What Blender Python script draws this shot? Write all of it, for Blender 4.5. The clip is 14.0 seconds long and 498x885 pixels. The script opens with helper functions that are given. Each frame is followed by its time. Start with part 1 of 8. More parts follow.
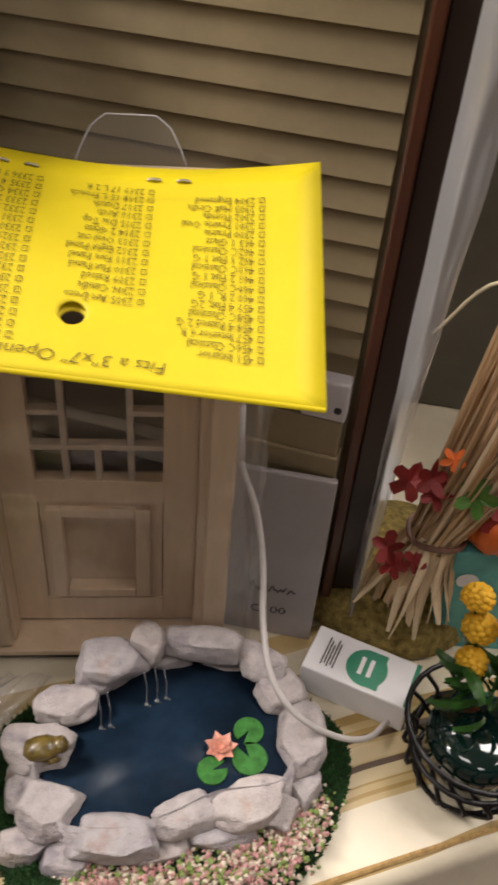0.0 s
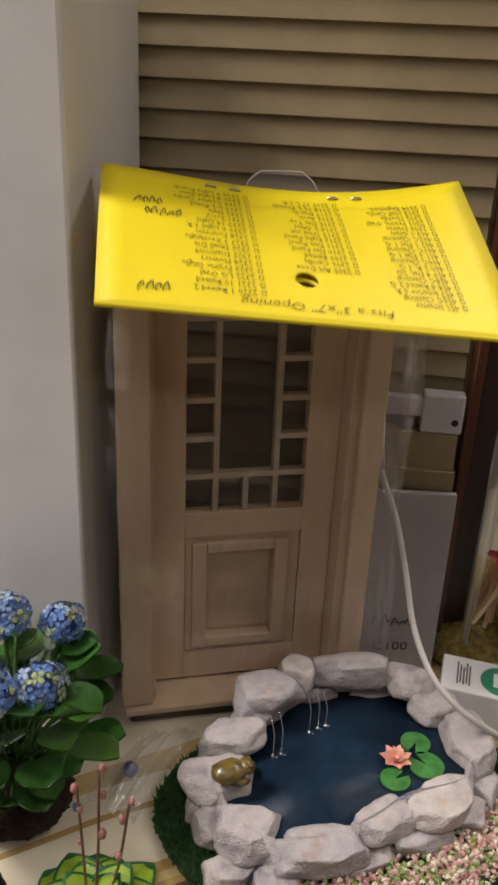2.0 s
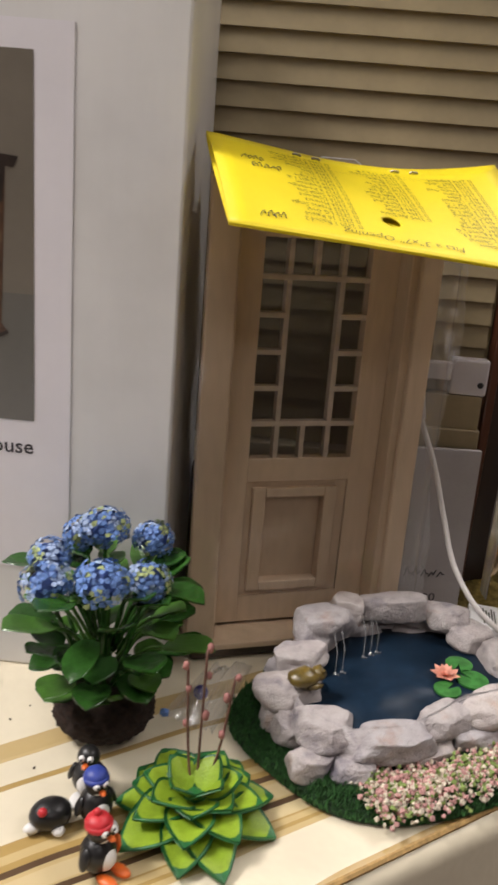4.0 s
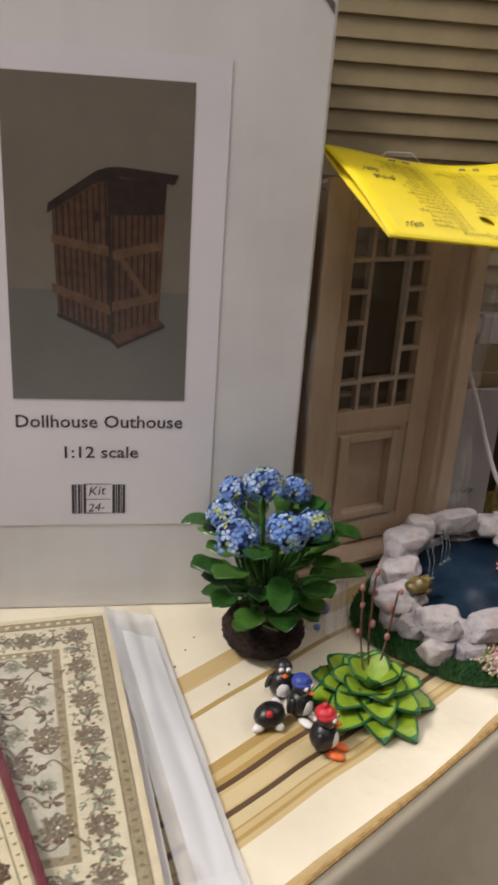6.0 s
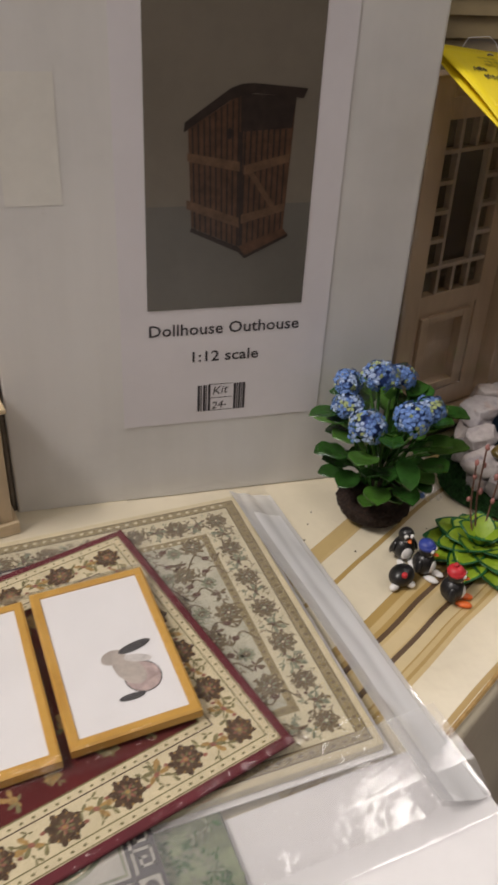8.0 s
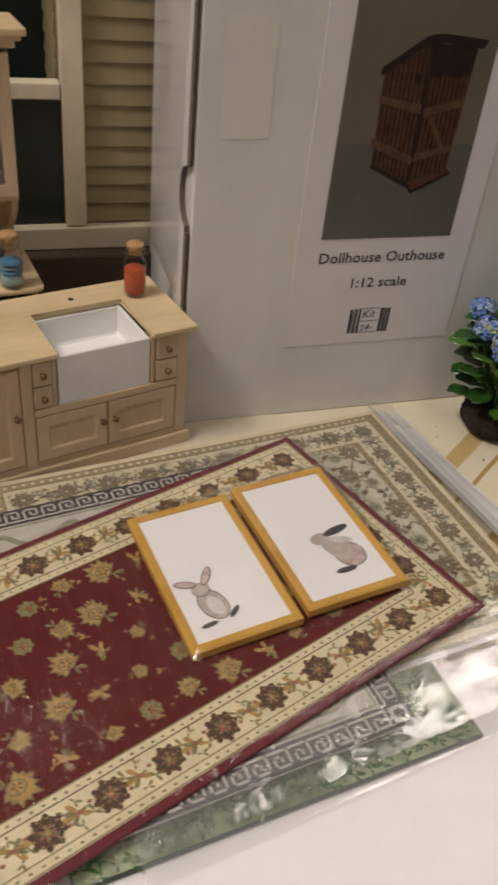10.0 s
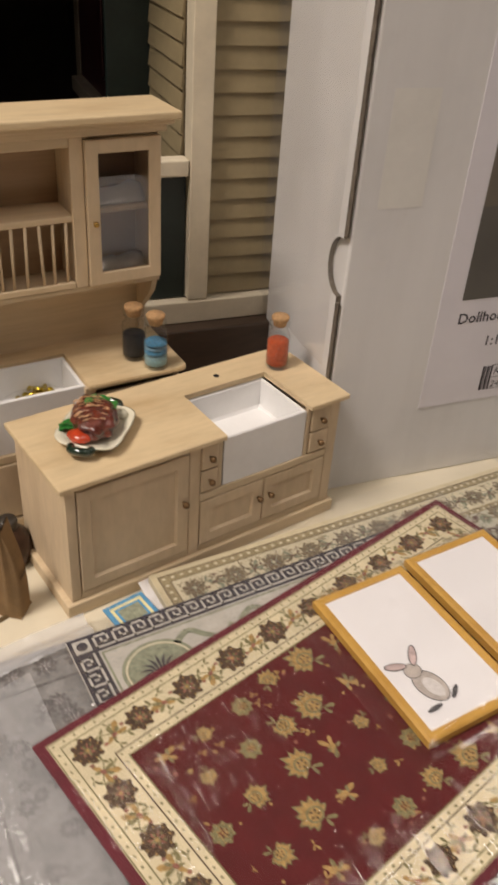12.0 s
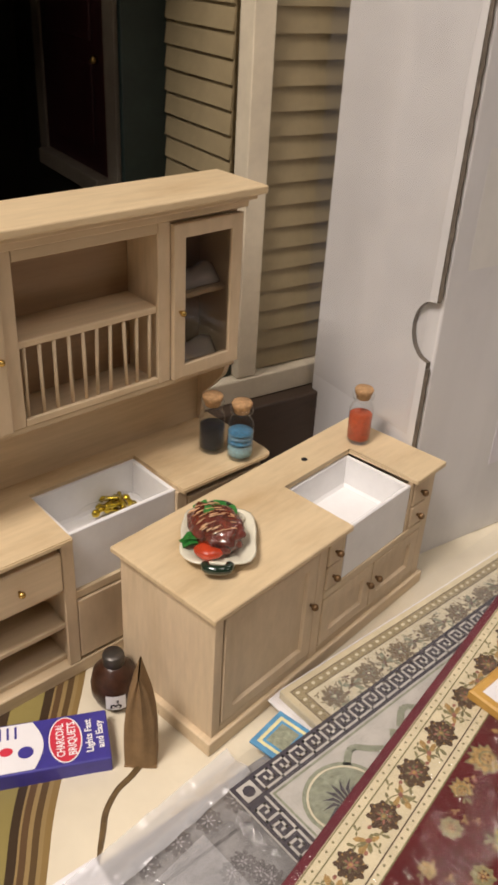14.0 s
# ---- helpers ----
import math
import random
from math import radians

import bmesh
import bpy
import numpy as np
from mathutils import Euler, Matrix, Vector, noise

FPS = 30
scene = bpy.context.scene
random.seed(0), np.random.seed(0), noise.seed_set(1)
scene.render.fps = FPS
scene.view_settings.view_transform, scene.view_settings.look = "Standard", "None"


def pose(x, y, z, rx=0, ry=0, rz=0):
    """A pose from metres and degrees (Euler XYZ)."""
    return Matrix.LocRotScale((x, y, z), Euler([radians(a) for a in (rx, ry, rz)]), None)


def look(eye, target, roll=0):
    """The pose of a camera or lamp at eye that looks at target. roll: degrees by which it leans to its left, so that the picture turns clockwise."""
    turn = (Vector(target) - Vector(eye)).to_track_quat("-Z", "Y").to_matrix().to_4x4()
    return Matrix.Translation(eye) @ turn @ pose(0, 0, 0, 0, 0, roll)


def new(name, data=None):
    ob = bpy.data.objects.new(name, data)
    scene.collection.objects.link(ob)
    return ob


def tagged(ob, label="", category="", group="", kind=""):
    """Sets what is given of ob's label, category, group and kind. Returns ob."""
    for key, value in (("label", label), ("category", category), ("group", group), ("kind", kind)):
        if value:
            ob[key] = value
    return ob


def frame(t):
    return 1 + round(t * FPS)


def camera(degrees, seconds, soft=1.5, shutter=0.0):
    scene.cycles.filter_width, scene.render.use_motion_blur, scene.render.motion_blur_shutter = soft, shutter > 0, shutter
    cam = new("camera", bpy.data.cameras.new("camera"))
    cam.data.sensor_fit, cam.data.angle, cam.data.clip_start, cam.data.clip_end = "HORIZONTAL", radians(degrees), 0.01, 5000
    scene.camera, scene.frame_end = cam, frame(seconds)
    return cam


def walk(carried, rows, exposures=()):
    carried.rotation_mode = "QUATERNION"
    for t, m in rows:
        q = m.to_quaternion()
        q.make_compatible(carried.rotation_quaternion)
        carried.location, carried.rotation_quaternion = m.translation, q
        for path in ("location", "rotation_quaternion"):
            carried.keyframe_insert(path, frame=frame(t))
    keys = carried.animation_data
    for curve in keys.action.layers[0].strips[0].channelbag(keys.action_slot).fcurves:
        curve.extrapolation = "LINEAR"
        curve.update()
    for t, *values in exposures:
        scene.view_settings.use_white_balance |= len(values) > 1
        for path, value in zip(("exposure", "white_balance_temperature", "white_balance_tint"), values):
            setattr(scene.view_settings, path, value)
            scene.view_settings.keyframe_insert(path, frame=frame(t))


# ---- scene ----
cam = camera(33.64, 14.0, soft=2.9, shutter=0.45)
PATH = [
    (0, (-0.00116, 0.00046, 0.28379), 3.036, -39.503, 5.174),
    (0.5, (-0.02776, -0.00667, 0.28652), 0.948, -39.882, 5.823),
    (1, (-0.04645, -0.01807, 0.28594), -1.335, -39.648, 5.179),
    (1.5, (-0.07269, -0.03702, 0.26295), -3.627, -34.763, 3.799),
    (2, (-0.07806, -0.06117, 0.23495), -3.085, -24.229, 2.774),
    (2.2, (-0.07973, -0.06763, 0.21762), -3.220, -21.853, 2.904),
    (4.3, (-0.14498, -0.11878, 0.19553), -8.760, -18.013, 4.716),
    (4.5, (-0.15592, -0.12713, 0.19746), -9.441, -18.198, 4.592),
    (5, (-0.18094, -0.15028, 0.21682), -11.788, -18.930, 4.081),
    (5.5, (-0.21966, -0.14792, 0.22063), -15.243, -20.363, 3.390),
    (6, (-0.25272, -0.13319, 0.22629), -19.785, -23.101, 4.185),
    (6.5, (-0.27349, -0.12168, 0.22800), -21.829, -27.461, 4.683),
    (7, (-0.28080, -0.10928, 0.24486), -22.328, -33.158, 3.090),
    (7.2, (-0.29010, -0.11033, 0.25563), -22.897, -33.693, 2.809),
    (9.3, (-0.41345, -0.12618, 0.26108), -30.754, -35.454, 6.599),
    (9.5, (-0.42174, -0.12515, 0.26108), -30.967, -36.231, 6.943),
    (10, (-0.45088, -0.11717, 0.26438), -30.593, -37.284, 6.770),
    (10.5, (-0.46724, -0.10768, 0.26555), -30.633, -36.934, 6.103),
    (11, (-0.47573, -0.09629, 0.26584), -30.617, -36.257, 5.004),
    (11.5, (-0.50188, -0.08454, 0.26266), -31.432, -35.697, 4.713),
    (12, (-0.52276, -0.06022, 0.26520), -33.170, -34.368, 4.359),
    (12.5, (-0.54176, -0.03094, 0.26414), -35.680, -33.197, 4.191),
    (13, (-0.55988, -0.00058, 0.26454), -37.214, -32.644, 3.846),
    (13.5, (-0.57343, 0.01448, 0.26810), -39.663, -31.888, 3.496),
    (14, (-0.58524, 0.03081, 0.26128), -44.439, -30.918, 3.360),
]
walk(cam, [(t, look(e, Vector(e) + Vector((-math.sin(radians(yaw)) * math.cos(radians(pitch)), math.cos(radians(yaw)) * math.cos(radians(pitch)), math.sin(radians(pitch)))), roll)) for t, e, yaw, pitch, roll in PATH],
     exposures=[(0.0, 0.33, 6500, 12), (1.0, 0.09, 6550, 11), (1.6, 0.05, 6500, 11), (2.2, 0.27, 6450, 10), (4.5, 0.45, 6250, 10), (5.5, 0.33, 6230, 10), (6.0, 0.19, 6200, 10), (7.0, -0.03, 6300, 10), (9.5, -0.51, 6720, 11), (10.0, -0.45, 6850, 11), (10.5, -0.21, 7000, 11), (11.0, -0.27, 7050, 11), (11.5, -0.19, 7000, 11), (12.5, -0.08, 6750, 13), (14.0, 0.02, 6700, 13)])

# ---- light: a hall with ceiling panels and added fill lamps, the table top is z = 0 ----
world = bpy.data.worlds.new("hall_air")
scene.world = world
world.use_nodes = True
world.node_tree.nodes["Background"].inputs[0].default_value = (1.0, 0.93, 0.84, 1)
world.node_tree.nodes["Background"].inputs[1].default_value = 0.012


def panel_lamp(x, y, z, size, watts, colour=(1.0, 0.93, 0.87)):
    data = bpy.data.lights.new("hall_area_lamp", "AREA")
    data.shape, data.size, data.energy, data.color = "SQUARE", size, watts, colour
    ob = new("hall_area_lamp", data)
    ob.location = (x, y, z)
    return ob


panel_lamp(-1.55, 0.10, 1.90, 0.60, 53)
panel_lamp(-0.45, -0.70, 1.90, 0.60, 6)
# added frontal fill, no panel is known there
panel_lamp(0.55, -2.20, 1.90, 0.60, 8)
panel_lamp(-2.40, -0.90, 1.90, 0.60, 11)
panel_lamp(0.95, 0.95, 1.90, 0.80, 24)
# added on the right to brighten the door, moss and white card
panel_lamp(1.45, -0.10, 1.90, 0.60, 12)
panel_lamp(0.12, 1.25, 1.90, 0.60, 16)

# ---- materials ----


class Nodes:
    """A small wrapper round one node material."""

    def __init__(self, name):
        self.mat = bpy.data.materials.new(name)
        self.mat.use_nodes = True
        self.t = self.mat.node_tree
        self.b = self.t.nodes["Principled BSDF"]
        self.out = self.t.nodes["Material Output"]

    def add(self, kind, **inputs):
        n = self.t.nodes.new(kind)
        for k, v in inputs.items():
            n.inputs[k.replace("_", " ")].default_value = v
        return n

    def link(self, a, b):
        self.t.links.new(a, b)

    def coord(self, scale=(1, 1, 1), rot=(0, 0, 0)):
        c = self.t.nodes.new("ShaderNodeTexCoord")
        m = self.t.nodes.new("ShaderNodeMapping")
        m.inputs["Scale"].default_value = scale
        m.inputs["Rotation"].default_value = rot
        self.link(c.outputs["Object"], m.inputs["Vector"])
        return m.outputs["Vector"]

    def noise(self, vec, scale, detail=4.0, rough=0.55):
        n = self.add("ShaderNodeTexNoise", Scale=scale, Detail=detail, Roughness=rough)
        self.link(vec, n.inputs["Vector"])
        return n.outputs["Fac"]

    def ramp(self, fac, stops, constant=False):
        r = self.t.nodes.new("ShaderNodeValToRGB")
        r.color_ramp.interpolation = "CONSTANT" if constant else "LINEAR"
        e = r.color_ramp.elements
        while len(e) < len(stops):
            e.new(0.5)
        for el, (p, c) in zip(e, stops):
            el.position, el.color = p, (*c, 1)
        self.link(fac, r.inputs["Fac"])
        return r.outputs["Color"]

    def mix(self, fac, a, b, mode="MIX"):
        m = self.t.nodes.new("ShaderNodeMix")
        m.data_type, m.blend_type = "RGBA", mode
        if isinstance(fac, float):
            m.inputs[0].default_value = fac
        else:
            self.link(fac, m.inputs[0])
        for sock, v in ((m.inputs[6], a), (m.inputs[7], b)):
            if isinstance(v, tuple):
                sock.default_value = (*v, 1)
            else:
                self.link(v, sock)
        return m.outputs[2]

    def bump(self, height, strength, dist):
        b = self.add("ShaderNodeBump", Strength=strength, Distance=dist)
        self.link(height, b.inputs["Height"])
        self.link(b.outputs["Normal"], self.b.inputs["Normal"])
        return b

    def rim_gloss(self, normal, low):
        """How much a clear surface mirrors: a little straight on, much at a grazing angle."""
        lw = self.add("ShaderNodeLayerWeight", Blend=0.5)
        if normal is not None:
            self.link(normal, lw.inputs["Normal"])
        pw = self.t.nodes.new("ShaderNodeMath")
        pw.operation, pw.inputs[1].default_value = "POWER", 4.0
        self.link(lw.outputs["Facing"], pw.inputs[0])
        ma = self.t.nodes.new("ShaderNodeMath")
        ma.operation, ma.use_clamp = "MULTIPLY_ADD", True
        ma.inputs[1].default_value, ma.inputs[2].default_value = 0.75, low
        self.link(pw.outputs[0], ma.inputs[0])
        return ma

    def base(self, colour):
        if isinstance(colour, tuple):
            self.b.inputs["Base Color"].default_value = (*colour, 1)
        else:
            self.link(colour, self.b.inputs["Base Color"])

    def set(self, rough=0.5, metal=0.0, spec=0.5, coat=0.0):
        self.b.inputs["Roughness"].default_value = rough
        self.b.inputs["Metallic"].default_value = metal
        self.b.inputs["Specular IOR Level"].default_value = spec
        self.b.inputs["Coat Weight"].default_value = coat
        return self.mat


def scaled(c, k):
    return tuple(min(1.0, v * k) for v in c)


def plain(name, c, rough=0.5, vary=0.12, scale=120.0, bump=0.15, dist=0.0004, metal=0.0, coat=0.0, spec=0.5):
    """Paint, card, resin and the like: two scales of mottling and a fine relief."""
    n = Nodes(name)
    v = n.coord()
    fine, broad = n.noise(v, scale * 6, 3), n.noise(v, scale, 5)
    rnd = n.t.nodes.new("ShaderNodeObjectInfo")
    a = n.ramp(broad, [(0.3, scaled(c, 1 - vary)), (0.7, scaled(c, 1 + vary))])
    b = n.ramp(fine, [(0.3, (1 - vary * 0.6,) * 3), (0.7, (1.0,) * 3)])
    m = n.mix(1.0, a, b, "MULTIPLY")
    r = n.ramp(rnd.outputs["Random"], [(0.0, (1 - vary * 0.7,) * 3), (1.0, (1.0,) * 3)])
    n.base(n.mix(1.0, m, r, "MULTIPLY"))
    if bump:
        n.bump(fine, bump, dist)
    return n.set(rough, metal, spec, coat)


def wood(name, c, dark, stretch=(12, 90, 90), rough=0.55, depth=0.5):
    """Bare or stained wood with long grain along the first axis of the object."""
    n = Nodes(name)
    v = n.coord(stretch)
    w = n.coord((stretch[0] * 4, stretch[1] * 9, stretch[2] * 9))
    broad, fibre = n.noise(v, 1.0, 6, 0.6), n.noise(w, 1.0, 4)
    rnd = n.t.nodes.new("ShaderNodeObjectInfo")
    a = n.ramp(broad, [(0.25, dark), (0.5, c), (0.8, scaled(c, 1.08))])
    b = n.ramp(fibre, [(0.3, (1 - 0.22 * depth,) * 3), (0.65, (1.0,) * 3)])
    m = n.mix(1.0, a, b, "MULTIPLY")
    r = n.ramp(rnd.outputs["Random"], [(0.0, (0.90,) * 3), (1.0, (1.0,) * 3)])
    n.base(n.mix(1.0, m, r, "MULTIPLY"))
    n.bump(fibre, 0.25, 0.0002)
    return n.set(rough)


def film(name, gloss=0.12, rough=0.06, scale=70.0, strength=0.5, milk=0.0, dist=0.004, tint=(1, 1, 1), streak=None):
    """Clear plastic film: see-through with a crumpled gloss, a little milky."""
    n = Nodes(name)
    v = n.coord()
    h = n.noise(v, scale, 5, 0.5)
    v2 = n.coord((1.0, 0.25, 1.0) if streak is None else (1.0, 0.08, 1.0), (0, 0, 0.5 if streak is None else streak))
    h2 = n.noise(v2, scale * (0.6 if streak is None else 5.0), 3)
    hh = n.mix(0.5 if streak is None else 0.8, h, h2)
    b = n.add("ShaderNodeBump", Strength=strength, Distance=dist)
    n.link(hh, b.inputs["Height"])
    gl = n.add("ShaderNodeBsdfGlossy", Roughness=rough)
    n.link(b.outputs["Normal"], gl.inputs["Normal"])
    tr = n.add("ShaderNodeBsdfTransparent", Color=(*tint, 1))
    df = n.add("ShaderNodeBsdfDiffuse", Color=(0.88, 0.88, 0.90, 1))
    m0 = n.add("ShaderNodeMixShader", Fac=milk)
    n.link(tr.outputs[0], m0.inputs[1]), n.link(df.outputs[0], m0.inputs[2])
    mul = n.rim_gloss(b.outputs["Normal"], gloss * 0.5 + 0.03)
    m1 = n.t.nodes.new("ShaderNodeMixShader")
    n.link(mul.outputs[0], m1.inputs[0]), n.link(m0.outputs[0], m1.inputs[1]), n.link(gl.outputs[0], m1.inputs[2])
    n.link(m1.outputs[0], n.out.inputs["Surface"])
    return n.mat


def clear_glass(name, tint=(1, 1, 1), low=0.05):
    n = Nodes(name)
    gl = n.add("ShaderNodeBsdfGlossy", Roughness=0.02)
    tr = n.add("ShaderNodeBsdfTransparent", Color=(*tint, 1))
    fr = n.rim_gloss(None, low)
    m1 = n.t.nodes.new("ShaderNodeMixShader")
    n.link(fr.outputs[0], m1.inputs[0]), n.link(tr.outputs[0], m1.inputs[1]), n.link(gl.outputs[0], m1.inputs[2])
    n.link(m1.outputs[0], n.out.inputs["Surface"])
    return n.mat


CREAM, TAN, GOLD, BROWN = (0.74, 0.66, 0.50), (0.56, 0.42, 0.20), (0.42, 0.28, 0.09), (0.10, 0.055, 0.025)


def striped_cloth(name, angle, bands, shift):
    """Satin cloth with woven stripes: bands are (metres across, colour)."""
    n = Nodes(name)
    v = n.coord((1, 1, 1), (0, 0, -radians(angle)))
    wob = n.noise(n.coord(), 9.0, 2)
    sep = n.t.nodes.new("ShaderNodeSeparateXYZ")
    n.link(v, sep.inputs[0])
    ad = n.t.nodes.new("ShaderNodeMath")
    ad.operation = "MULTIPLY_ADD"
    ad.inputs[1].default_value, ad.inputs[2].default_value = 0.012, -0.006 - shift
    n.link(wob, ad.inputs[0])
    su = n.t.nodes.new("ShaderNodeMath")
    n.link(sep.outputs["Y"], su.inputs[0]), n.link(ad.outputs[0], su.inputs[1])
    sc = n.t.nodes.new("ShaderNodeMath")
    sc.operation = "MULTIPLY"
    sc.inputs[1].default_value = 1 / 0.2
    n.link(su.outputs[0], sc.inputs[0])
    col = n.ramp(sc.outputs[0], [(p / 0.2, c) for p, c in bands], True)
    weave = n.t.nodes.new("ShaderNodeTexWave")
    weave.inputs["Scale"].default_value = 700
    n.link(v, weave.inputs["Vector"])
    soft = n.noise(n.coord(), 25, 4)
    shade = n.ramp(soft, [(0.3, (0.86, 0.86, 0.86)), (0.7, (1, 1, 1))])
    n.base(n.mix(1.0, col, shade, "MULTIPLY"))
    n.bump(soft, 0.5, 0.004)
    n.b.inputs["Sheen Weight"].default_value = 0.15
    return n.set(0.38)


